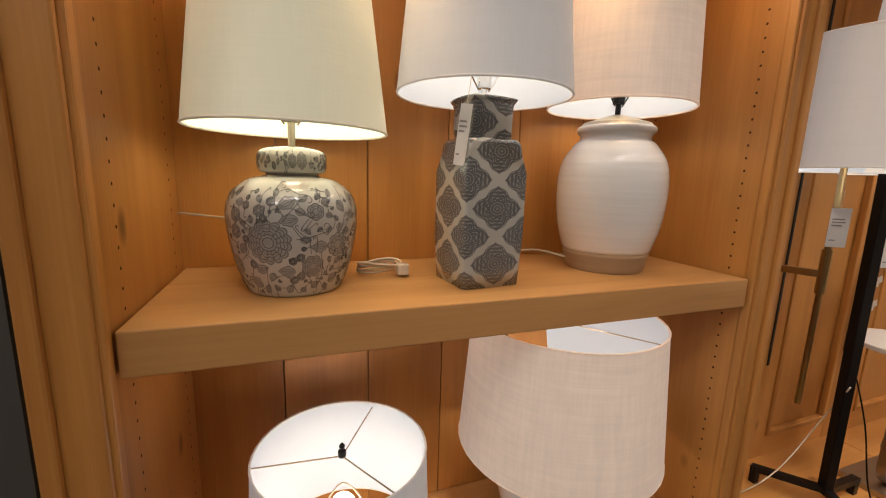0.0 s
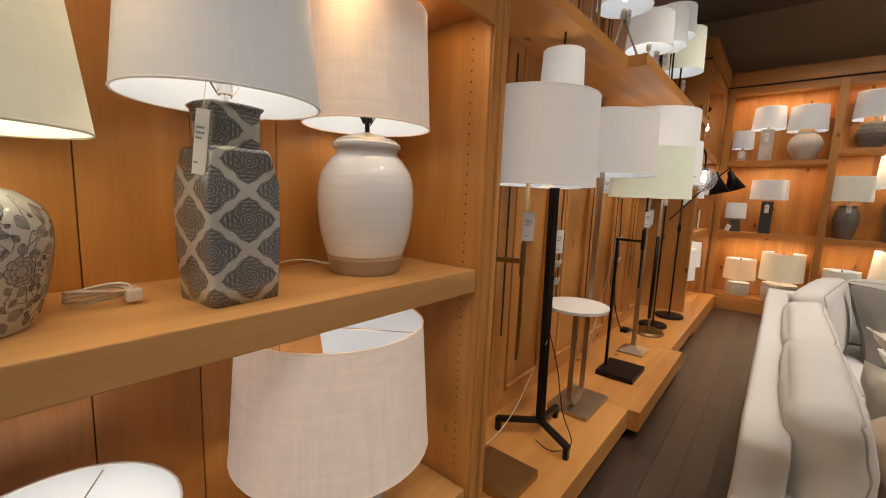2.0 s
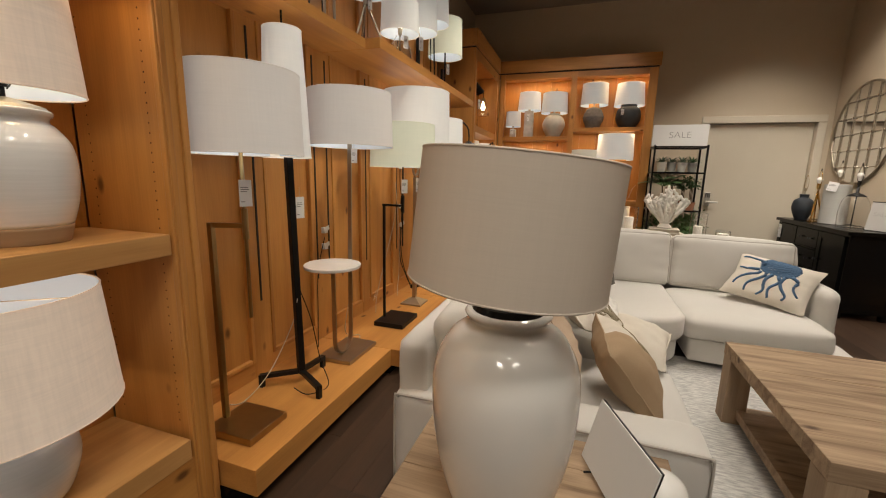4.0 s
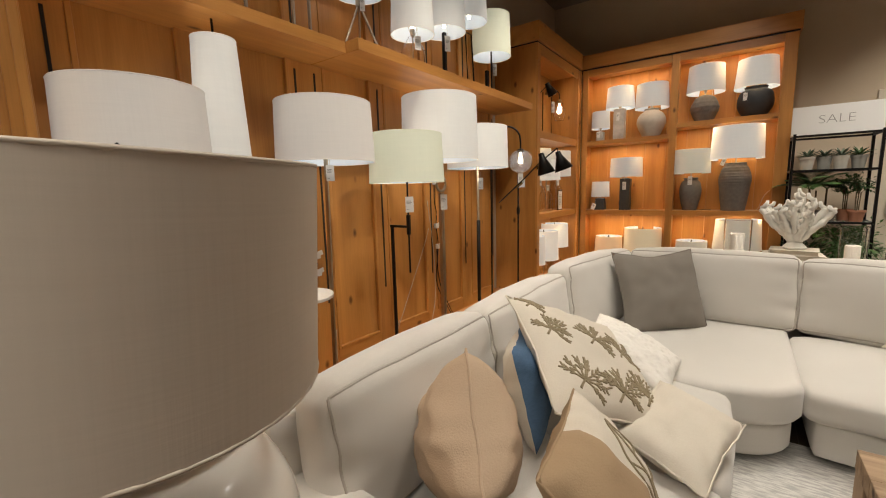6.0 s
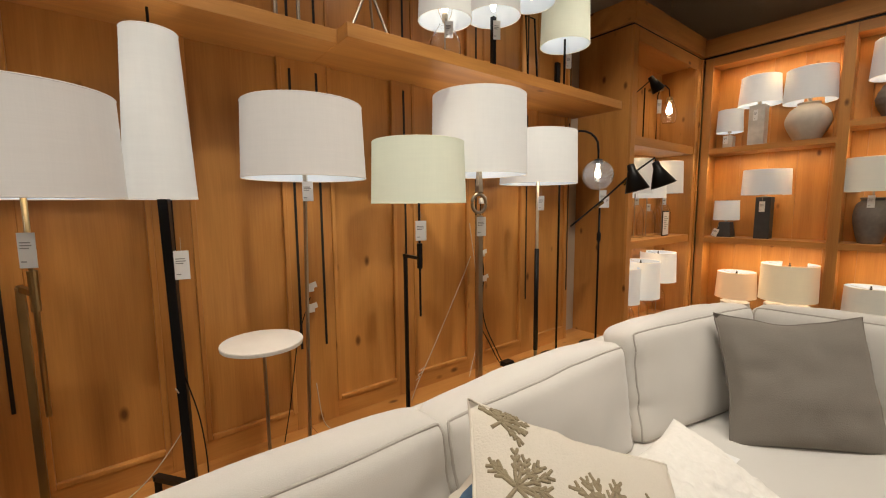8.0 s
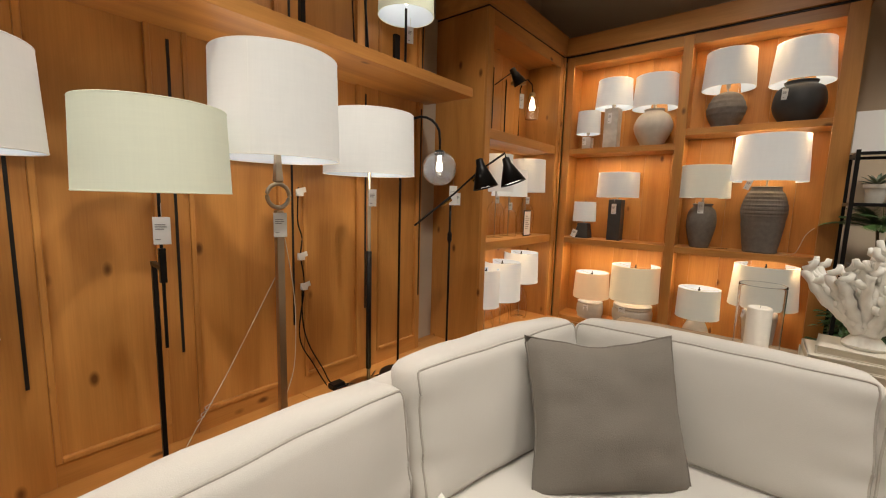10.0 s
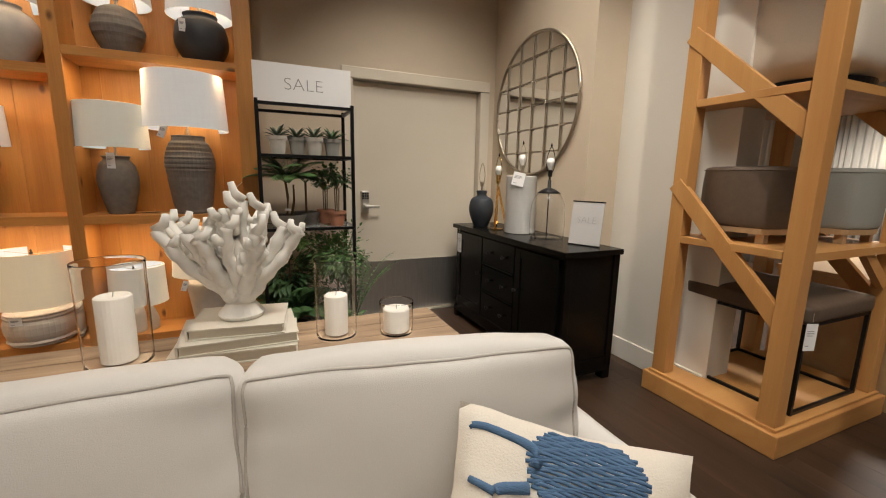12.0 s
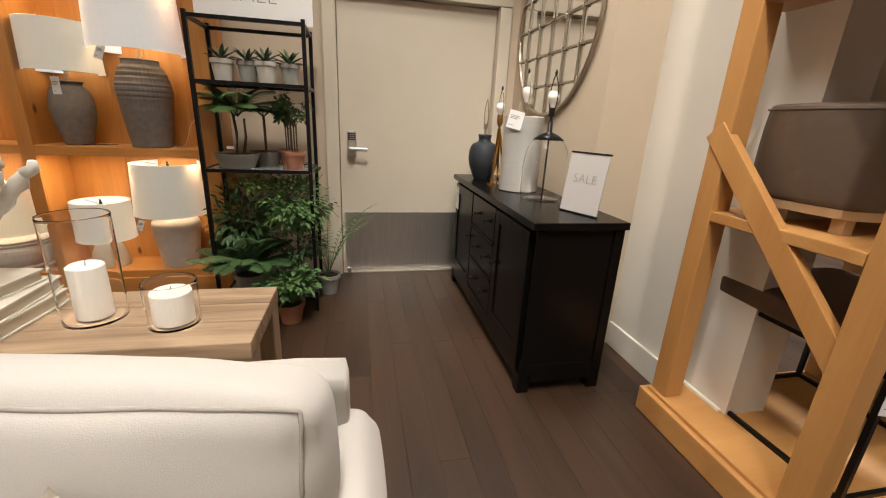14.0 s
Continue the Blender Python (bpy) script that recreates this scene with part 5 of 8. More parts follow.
big = table_lamp("table_lamp", "large glossy white jar lamp with a crooked unlit beige linen shade", 0.535, 0.65, 0.521,
           [(0.12, 0), (0.135, 0.01), (0.165, 0.12), (0.182, 0.25), (0.178, 0.36), (0.14, 0.44), (0.10, 0.468), (0.097, 0.482), (0.106, 0.496), (0.1, 0.505)], GLOSS_WHITE,
           (0.575, 0.865, 0.234, 0.229), SHADE_OFF, extra=big_foot, segs=56, bulb=False, lining=SHADE_OFF)
for c in big.children:
    if c.name.startswith("shade"):
        c.matrix_basis = pose(0, 0, 0.718, -2, 4.8, 0) @ pose(0, 0, -0.72)
easel = thing("sign_holder", 0.80, 0.715, 0.521, "white card sign with a black back leaning on a wire easel", "sign", rz=21)
lean_back = pose(0, 0, 0.012, 0, 14, 0)
bm = box(-0.004, 0, -0.15, 0.15, 0, 0.185)
bm.transform(lean_back)
part("card", bm, PAPER, easel)
bm = box(0.0005, 0.005, -0.15, 0.15, 0, 0.187)
bm.transform(lean_back)
part("backing", bm, SLOT_AND_GAP, easel, "black backing board")
for y in (-0.09, 0.09):
    part("easel", tube([(-0.02, y, 0.004), (0.012, y, 0.004), (0.05, y, 0.14), (0.10, y * 0.5, 0.003)], 0.003, 6), BLACK, easel)
ball = part("stone_ball", lathe([(0.06 * math.sin(math.pi * k / 16) + 0.0003, 0.06 - 0.06 * math.cos(math.pi * k / 16)) for k in range(17)], 32), MARBLE, smooth=True)
ball.location = (0.925, 0.70, 0.521)
tagged(ball, "white marble ball on the end table", "ornament")


# ---- lamps on the far shelves ----
def rings_profile(points, n, amp, count):
    """A smooth profile with fine turned ridges."""
    base = smooth_profile(points, n)
    z0, z1 = base[0][1], base[-1][1]
    return [(max(r + amp * math.sin(2 * math.pi * count * (z - z0) / (z1 - z0)), 0.001), z) for r, z in base]


STONE_G = material("ribbed grey stoneware", (0.21, 0.185, 0.16), 0.8, second=(0.14, 0.125, 0.108), scale=30, mix=0.6, bump=0.4)
DARK_C = material("charcoal clay", (0.035, 0.036, 0.038), 0.55, second=(0.05, 0.05, 0.052), scale=18, mix=0.6, bump=0.3)
PALE_C = material("chalky pale clay", (0.60, 0.54, 0.46), 0.8, second=(0.50, 0.45, 0.38), scale=20, mix=0.6, bump=0.4)
MARB2 = material("veined marble", (0.68, 0.64, 0.58), 0.3, second=(0.45, 0.42, 0.38), scale=9, mix=0.35)
G = "lamps on the display shelves"
FY = 6.21
S1L, S1R, S2, S3 = 1.921, 2.041, 1.021, 0.191
table_lamp("table_lamp", "small white marble lamp with drum shade", -0.40, FY, S1L, [(0.06, 0), (0.06, 0.12), (0.02, 0.13)], MARB2, (0.16, 0.375, 0.115, 0.108), SHADE_PLAIN, G, segs=4, smooth=False, tag=(0.0, -0.10, 0.12, 0.04, 0.08, 0))
table_lamp("table_lamp", "tall square marble column lamp with white shade", -0.165, FY, S1L, [(0.09, 0), (0.09, 0.38), (0.02, 0.39)], MARB2, (0.39, 0.645, 0.172, 0.155), SHADE_LIT, G, segs=4, smooth=False, tag=(0.0, -0.10, 0.33, 0.035, 0.10, 0))
table_lamp("table_lamp", "round pale clay lamp with white shade", 0.203, FY, S1L, [(0.08, 0), (0.10, 0.02), (0.155, 0.13), (0.163, 0.2), (0.13, 0.275), (0.08, 0.315), (0.085, 0.335), (0.05, 0.34)], PALE_C, (0.345, 0.625, 0.19, 0.175), SHADE_PLAIN, G)
table_lamp("table_lamp", "grey ribbed stoneware lamp with white shade", 0.755, FY, S1R, rings_profile([(0.07, 0), (0.09, 0.01), (0.135, 0.11), (0.140, 0.17), (0.10, 0.26), (0.05, 0.29)], 5, 0.0022, 6), STONE_G, (0.32, 0.61, 0.19, 0.175), SHADE_PLAIN, G, smooth=False, segs=40)
table_lamp("table_lamp", "round charcoal pot lamp with bright white shade", 1.22, FY, S1R, [(0.09, 0), (0.11, 0.012), (0.155, 0.09), (0.165, 0.16), (0.145, 0.25), (0.10, 0.285), (0.105, 0.31), (0.08, 0.315)], DARK_C, (0.30, 0.595, 0.20, 0.175), SHADE_LIT, G, tag=(-0.09, -0.15, 0.24, 0.04, 0.08, 20), power=0.8)
table_lamp("table_lamp", "tiny black pyramid lamp with white shade", -0.38, FY, S2, [(0.095, 0), (0.09, 0.04), (0.07, 0.15), (0.02, 0.155)], DARK_C, (0.175, 0.37, 0.115, 0.108), SHADE_PLAIN, G, segs=4, smooth=False, tag=(-0.04, -0.12, 0.085, 0.05, 0.08, 10, 20))
table_lamp("table_lamp", "black square column lamp with ivory shade", -0.065, FY, S2, [(0.085, 0), (0.085, 0.40), (0.02, 0.41)], DARK_C, (0.425, 0.66, 0.195, 0.188), SHADE_PLAIN, G, segs=4, smooth=False, tag=(0.0, -0.085, 0.36, 0.045, 0.10, 0))
table_lamp("table_lamp", "grey stone urn lamp with ivory shade", 0.662, FY, S2, [(0.065, 0), (0.075, 0.012), (0.105, 0.14), (0.115, 0.23), (0.10, 0.32), (0.07, 0.36), (0.08, 0.38), (0.06, 0.385)], STONE_G, (0.435, 0.71, 0.197, 0.188), SHADE_IVORY, G, tag=(0.0, -0.11, 0.40, 0.045, 0.10, 0))
table_lamp("table_lamp", "large ribbed grey stoneware urn lamp with white shade", 1.09, FY - 0.01, S2, rings_profile([(0.10, 0), (0.115, 0.01), (0.145, 0.25), (0.155, 0.36), (0.13, 0.46), (0.10, 0.51), (0.105, 0.53), (0.08, 0.535)], 9, 0.0022, 17), STONE_G, (0.575, 0.93, 0.255, 0.238), SHADE_LIT, G, smooth=False, segs=40, tag=(-0.10, -0.20, 0.58, 0.04, 0.08, 20, 20), power=0.8)
table_lamp("table_lamp", "small woven-banded clay lamp with peach shade", -0.255, FY, S3, rings_profile([(0.10, 0), (0.125, 0.02), (0.125, 0.15), (0.10, 0.175), (0.04, 0.18)], 7, 0.004, 8), PALE_C, (0.215, 0.475, 0.178, 0.165), SHADE_PEACH, G, smooth=False, segs=40, tag=(0.0, -0.13, 0.15, 0.05, 0.06, 0), power=0.6)
table_lamp("table_lamp", "wide rope-banded clay lamp with amber drum shade", 0.165, FY - 0.02, S3, rings_profile([(0.13, 0), (0.17, 0.03), (0.175, 0.19), (0.14, 0.225), (0.05, 0.23)], 8, 0.006, 9), PALE_C, (0.265, 0.60, 0.222, 0.215), SHADE_AMBER, G, smooth=False, segs=40, tag=(-0.05, -0.18, 0.21, 0.06, 0.05, 0), power=0.8)
table_lamp("table_lamp", "small tapered gourd lamp with cream shade", 0.704, FY, S3, [(0.105, 0), (0.10, 0.08), (0.06, 0.17), (0.02, 0.2)], PALE_C, (0.20, 0.46, 0.172, 0.165), SHADE_IVORY, G, power=0.6)


fl = table_lamp("table_lamp", "fluted ceramic vase lamp with ivory shade and seam", 1.15, FY, S3, [(0.10, 0), (0.115, 0.01), (0.135, 0.16), (0.15, 0.28), (0.14, 0.33), (0.08, 0.365), (0.04, 0.37)], PALE_C, (0.385, 0.725, 0.235, 0.215), SHADE_IVORY, G, power=0.8, tag=(-0.12, -0.2, 0.37, 0.035, 0.07, 20, 20))
for ob in fl.children:
    if ob.name.startswith("body"):
        for v in ob.data.vertices:
            a = math.atan2(v.co.y, v.co.x)
            k = 1 + 0.022 * math.cos(16 * a)
            v.co.x *= k
            v.co.y *= k
cable([(1.22, 6.16, S2 + 0.006), (1.31, 6.12, S2 + 0.02), (1.36, 6.14, S2 + 0.16), (1.41, 6.2, S2 + 0.22)])
cable([(0.72, 6.12, S2 + 0.006), (0.82, 6.10, S2 + 0.012), (0.88, 6.2, S2 + 0.006)], BLACK, label="short black lamp cable on the shelf")

# ---- lamps in the corner cabinet ----
GC = "glass lamps in the corner cabinet"
for y, z, h, shade, mat in ((5.16, 1.046, 0.36, (0.42, 0.74, 0.15, 0.14), SHADE_PLAIN), (5.40, 1.046, 0.30, (0.38, 0.62, 0.17, 0.16), SHADE_LIT), (5.74, 1.046, 0.36, (0.43, 0.745, 0.185, 0.175), SHADE_PLAIN),
                            (5.05, 0.181, 0.22, (0.24, 0.58, 0.13, 0.125), SHADE_LIT), (5.33, 0.181, 0.24, (0.26, 0.62, 0.185, 0.175), SHADE_LIT), (5.70, 0.181, 0.34, (0.38, 0.68, 0.18, 0.17), SHADE_LIT)):
    table_lamp("table_lamp", "clear glass bottle lamp with white drum shade", -0.82, y, z,
               [(0.07, 0), (0.08, 0.01), (0.085, h * 0.5), (0.07, h * 0.75), (0.03, h * 0.92), (0.03, h)], THIN_GLASS, shade, mat, GC,
               tag=(0.03, -0.02, h + 0.02, 0.04, 0.07, 60) if z > 1 else None, power=0.5 if z < 1 else 0)
card = thing("sign_holder", -0.70, 5.56, 1.046, "small black framed price list on the shelf", "sign")
part("frame", box(-0.006, 0.0, -0.07, 0.07, 0, 0.25, bevel=0.002), BLACK, card)
part("sheet", box(0.0005, 0.002, -0.06, 0.06, 0.012, 0.238), PAPER, card)
bm = bmesh.new()
for k in range(7):
    box(0.0022, 0.003, -0.04, 0.01 + 0.03 * ((k * 7) % 3) / 2, 0.07 + k * 0.02, 0.076 + k * 0.02, bm)
part("print", bm, INK, card)

# two adjustable lamps in the top bay of the corner cabinet
lamp = thing("table_lamp", -0.80, 5.22, 1.946, "black pharmacy table lamp with a small cone shade", "table lamp")
part("base", lathe([(0.07, 0), (0.07, 0.02), (0.01, 0.024)], 28), BLACK, lamp)
part("stem", tube([(0, 0, 0.02), (0, 0, 0.50)], 0.006, 8), BLACK, lamp)
part("arm", tube([(0.0, -0.18, 0.42), (0.02, 0.0, 0.54), (0.03, 0.06, 0.58)], 0.005, 8), BLACK, lamp)
cone(lamp, (0.03, 0.03, 0.60), (0.3, 0.5, -0.75), 0.15, 0.06)
lamp = thing("table_lamp", -0.78, 5.44, 1.946, "arched black table lamp with a clear glass bulb shade", "table lamp")
part("base", lathe([(0.06, 0), (0.06, 0.02), (0.01, 0.024)], 28), BLACK, lamp)
part("stem", tube([(0, 0, 0.02), (0, 0, 0.46), (0.01, 0.03, 0.54), (0.02, 0.10, 0.57), (0.03, 0.17, 0.54), (0.03, 0.19, 0.47)], 0.006, 8), BLACK, lamp)
part("cap", lathe([(0.02, 0.47), (0.03, 0.45), (0.03, 0.43)], 20, x=0.03, y=0.19), BRASS, lamp)
part("glass", lathe(glass_wall(smooth_profile([(0.055, 0.22), (0.072, 0.29), (0.06, 0.36), (0.03, 0.44)], 5)), 28, x=0.03, y=0.19), THIN_GLASS, lamp, "clear glass shade", smooth=True).visible_shadow = False
part("bulb", lathe(smooth_profile([(0.012, 0.42), (0.014, 0.40), (0.03, 0.34), (0.022, 0.31), (0.001, 0.30)], 4), 14, x=0.03, y=0.19), BULB, lamp, smooth=True)
part("dish", lathe([(0.07, 0.50), (0.065, 0.52), (0.02, 0.545), (0.004, 0.55)], 28, x=0.0, y=-0.04), BRASS, lamp, smooth=True)
price_tag(lamp, 0.02, 0.0, 0.42, 0.045, 0.13, rz=60)

# ---- lamps on the upper shelf ----
UZ = 2.159
GU = "lamps on the upper shelf"
tri = thing("table_lamp", -0.78, 2.33, UZ, "metal tripod table lamp with white shade", "table lamp", GU)
for a in (20, 140, 260):
    part("leg", tube([(0.13 * math.cos(radians(a)), 0.13 * math.sin(radians(a)), 0), (0, 0, 0.30)], 0.007, 8), NICKEL, tri)
part("hub", lathe([(0.02, 0.28), (0.02, 0.33), (0.01, 0.35)], 14), NICKEL, tri)
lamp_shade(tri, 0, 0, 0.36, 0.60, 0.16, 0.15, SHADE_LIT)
price_tag(tri, 0.03, 0.0, 0.34, 0.03, 0.09, rz=60)
table_lamp("table_lamp", "clear glass bottle lamp with bright white shade", -0.74, 2.78, UZ, [(0.07, 0), (0.085, 0.02), (0.085, 0.12), (0.04, 0.2), (0.03, 0.22)], THIN_GLASS, (0.235, 0.45, 0.15, 0.14), SHADE_LIT, GU, tag=(0.06, -0.02, 0.21, 0.045, 0.09, 60), power=0.8)
lamp = thing("table_lamp", -0.75, 3.17, UZ, "black column table lamp with bright white shade", "table lamp", GU)
part("base", box(-0.06, 0.06, -0.06, 0.06, 0, 0.02, bevel=0.003), BLACK, lamp)
part("stem", box(-0.013, 0.013, -0.013, 0.013, 0.02, 0.36), BLACK, lamp)
lamp_shade(lamp, 0, 0, 0.36, 0.60, 0.165, 0.155, SHADE_LIT, power=0.8)
price_tag(lamp, 0.03, 0.0, 0.33, 0.045, 0.11, rz=60)
lamp = thing("table_lamp", -0.75, 3.56, UZ, "black angled frame table lamp with white shade", "table lamp", GU)
part("base", box(-0.06, 0.06, -0.09, 0.09, 0, 0.015, bevel=0.003), BLACK, lamp)
part("frame", tube([(0, -0.06, 0.015), (0, -0.09, 0.45), (0, 0.0, 0.45), (0, 0.04, 0.015)], 0.007, 6), BLACK, lamp)
lamp_shade(lamp, 0, -0.03, 0.54, 0.76, 0.15, 0.14, SHADE_LIT)
lamp = thing("table_lamp", -0.75, 3.90, UZ, "black table lamp with ivory drum shade", "table lamp", GU)
part("base", box(-0.06, 0.06, -0.07, 0.07, 0, 0.018, bevel=0.003), BLACK, lamp)
part("stem", tube([(0, 0, 0.018), (0, 0, 0.40)], 0.008, 8), BLACK, lamp)
part("rest", box(-0.012, 0.012, -0.10, -0.06, 0.018, 0.22), BLACK, lamp)
lamp_shade(lamp, 0, 0, 0.355, 0.70, 0.175, 0.165, SHADE_GREEN, power=0.8)
price_tag(lamp, 0.03, 0.01, 0.29, 0.04, 0.10, rz=60)
for y, h in ((1.35, 0.5), (1.5, 0.46), (1.62, 0.5), (1.88, 0.55), (1.98, 0.5)):
    lamp = thing("table_lamp", -0.80, y, UZ - 0.003, "slim dark metal stem lamp on the upper shelf", "table lamp", GU)
    part("base", lathe([(0.055, 0), (0.055, 0.012), (0.008, 0.016)], 24), BLACK, lamp)
    part("stem", tube([(0, 0, 0.012), (0, 0, h)], 0.009, 8), NICKEL if y > 1.55 else BLACK, lamp)
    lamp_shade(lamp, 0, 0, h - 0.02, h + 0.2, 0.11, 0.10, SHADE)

# cables and plugs behind the floor lamps
cable([(-0.69, 1.40, PZ + 0.5), (-0.76, 1.44, PZ + 0.34), (-0.80, 1.30, PZ + 0.12), (-0.85, 1.17, PZ + 0.01), (-0.9, 1.12, PZ + 0.004)])
cable([(-0.70, 1.43, PZ + 0.55), (-0.66, 1.47, PZ + 0.36), (-0.62, 1.48, PZ + 0.14), (-0.55, 1.45, PZ + 0.01), (-0.60, 1.34, PZ + 0.004), (-0.68, 1.33, PZ + 0.03)], BLACK, label="black lamp cable looping on the platform")
cable([(-0.95, 3.16, 1.02), (-0.93, 3.06, 0.87), (-0.93, 2.85, 0.51), (-0.92, 2.73, 0.33), (-0.90, 2.66, 0.25), (-0.87, 2.60, PZ + 0.005)])
twist = [(-0.93 + 0.008 * math.cos(k * 1.3), 2.74 + 0.012 * math.sin(k * 1.3) - 0.004 * k, 0.345 - 0.006 * k) for k in range(14)]
cable(twist, label="bundled clear cable tied in a twist")
cable([(-0.955, 3.26, 1.43), (-0.95, 3.25, 1.24), (-0.95, 3.275, 1.14), (-0.95, 3.265, 1.03), (-0.95, 3.285, 0.86), (-0.95, 3.25, 0.55), (-0.93, 3.33, 0.36), (-0.90, 3.40, PZ + 0.03)], BLACK, r=0.004, label="black lamp cable hanging down the panelling")
cable([(-0.955, 3.275, 0.86), (-0.95, 3.272, 0.65), (-0.95, 3.31, 0.49), (-0.94, 3.40, 0.31), (-0.90, 3.45, PZ + 0.02), (-0.84, 3.60, PZ + 0.005), (-0.80, 3.74, PZ + 0.012)], BLACK, r=0.004, label="black lamp cable hanging down the panelling")
cable([(-0.95, 3.15, 1.25), (-0.95, 3.22, 0.80), (-0.94, 3.21, 0.42), (-0.93, 3.15, 0.24), (-0.90, 3.10, PZ + 0.005)])
cable([(-0.86, 3.42, PZ + 0.006), (-0.80, 3.52, PZ + 0.03), (-0.78, 3.62, PZ + 0.006), (-0.82, 3.70, PZ + 0.02), (-0.88, 3.78, PZ + 0.006)], BLACK, r=0.004, label="black lamp cable lying on the platform")
cable([(-0.95, 2.03, PZ + 0.72), (-0.96, 1.96, PZ + 0.5), (-0.93, 1.90, PZ + 0.2), (-0.9, 1.85, PZ + 0.006)], BLACK, label="black lamp cable beside the marble tray lamp")
cable([(-0.72, 1.96, PZ + 0.35), (-0.8, 2.02, PZ + 0.1), (-0.82, 2.1, PZ + 0.01), (-0.76, 2.14, PZ + 0.004), (-0.72, 2.05, PZ + 0.01), (-0.75, 2.0, PZ + 0.03)])
cable([(-0.72, 3.98, PZ + 0.006), (-0.82, 3.75, PZ + 0.006), (-0.8, 3.66, PZ + 0.01), (-0.85, 3.45, PZ + 0.006)], BLACK, label="black lamp cable lying on the platform")
for y, z in ((2.03, 0.95), (2.03, 0.84), (3.265, 1.40), (3.268, 1.03), (3.285, 0.85)):
    pl = thing("cable_plug", -0.965, y, z, "white tagged lamp plug hanging at the panelling", "plug")
    part("plug", box(0, 0.03, -0.018, 0.018, -0.02, 0.02, bevel=0.004), PAPER, pl)
    bm = box(0.03, 0.0315, -0.026, 0.034, -0.004, 0.026)
    bm.transform(pose(0, 0, 0, 14, 0, 0))
    part("tag", bm, PAPER, pl)
ad = thing("power_adapter", -0.88, 3.46, PZ, "black plug-in power adapter on the platform", "adapter")
part("body", box(-0.03, 0.03, -0.045, 0.045, 0, 0.035, bevel=0.005), BLACK, ad)

# ---- pillows on the left wing ----
CORAL_THREAD = material("olive-brown embroidery thread", (0.24, 0.19, 0.115), 0.85, second=(0.34, 0.28, 0.18), scale=90, stretch=(1, 1, 3), bump=0.6, mix=0.6)


def coral_motif(parent, u, v, size, angle, seed, w, h, t):
    """A bushy embroidered coral: a short trunk, arms spread like a fan, each with forked stubby tips."""
    bm = bmesh.new()
    rnd = random.Random(seed)

    def arm(x, y, a, reach, r, bend):
        pts = []
        for i in range(5):
            q = i / 4
            px, py = x + reach * q * math.cos(a + bend * q), y + reach * q * math.sin(a + bend * q)
            if max(abs(px), abs(py)) > 0.94:
                break
            pts.append((px, py))
        if len(pts) > 1:
            tube([on_pillow(px, py, w, h, t, 0.0, 5) for px, py in pts], [r * (1 - 0.2 * i / 4) for i in range(len(pts))], 6, bm)
        return pts[-1] if pts else (x, y)

    base = arm(u, v, angle, size * 0.30, 0.0052, 0.0)
    for k in range(9):
        a = angle + (k - 4) * 0.40 + rnd.uniform(-0.08, 0.08)
        reach = size * rnd.uniform(0.55, 0.75) * (1 - 0.04 * abs(k - 4))
        end = arm(*base, a, reach, 0.0045, rnd.uniform(-0.2, 0.2))
        for f in (0.5, 0.78, 1.0):
            px, py = base[0] + (end[0] - base[0]) * f, base[1] + (end[1] - base[1]) * f
            for side in (-1, 1):
                arm(px, py, a + side * rnd.uniform(0.5, 0.85), size * rnd.uniform(0.12, 0.2), 0.0046, side * -0.2)
    part("coral_motif", bm, CORAL_THREAD, parent, "brown embroidered coral branches", smooth=True)


throw_pillow("throw_pillow", "sand linen pillow wedged upright on one corner", 0.39, 0.39, 0.30, [BEIGE_P], lean(0.545, 1.415, 0.60, -49, 0, 45), 2, BEIGE_P, crease=0.022)
leaf = throw_pillow("throw_pillow", "tan and white pillow with a drawn leaf", 0.38, 0.36, 0.20, [CREAM_P, TAN_P], corner_pose((1.02, 1.27, 0.44), (0.98, 1.59, 0.47), (0.85, 1.35, 0.66)), 3, TAN_P, split=True)
for k, (u0, v0, u1, v1, bend) in enumerate(((0.12, -0.7, 0.55, 0.62, 0.0), (0.12, -0.7, 0.55, 0.62, 0.26), (0.12, -0.7, 0.55, 0.62, -0.18), (0.25, -0.3, 0.50, -0.2, 0.05), (0.36, 0.05, 0.66, 0.16, 0.05), (0.28, -0.2, 0.16, 0.12, 0.04))):
    pts = [on_pillow(u0 + (u1 - u0) * t + bend * math.sin(math.pi * t), v0 + (v1 - v0) * t - bend * math.sin(math.pi * t), 0.38, 0.36, 0.20, 0.002, 3) for t in [i / 12 for i in range(13)]]
    part("leaf_line", tube(pts, 0.0028, 5), CORAL_THREAD, leaf, "stitched leaf outline", smooth=True)
throw_pillow("throw_pillow", "blue knitted pillow with a cream back", 0.38, 0.35, 0.15, [BLUE_P, CREAM_P], lean(0.545, 1.83, 0.60, 113, 14, 6), 4)
CW, CH, CTK = 0.56, 0.53, 0.15
coral_p = throw_pillow("throw_pillow", "cream linen pillow embroidered with brown coral", CW, CH, CTK, [CREAM_P], corner_pose((0.75, 1.62, 0.655), (1.03, 2.05, 0.445), (0.415, 1.90, 0.90)), 5, CREAM_P)
for u, v, size, ang, seed in ((-0.86, 0.72, 0.34, 0.7, 1), (-0.78, 0.12, 0.42, 0.9, 2), (-0.62, -0.72, 0.52, 0.9, 3), (-0.02, -0.82, 0.50, 1.0, 5), (-0.10, 0.06, 0.46, 0.8, 6), (0.50, -0.78, 0.50, 1.1, 7), (0.48, 0.02, 0.46, 0.9, 8)):
    coral_motif(coral_p, u, v, size, ang, seed, CW, CH, CTK)
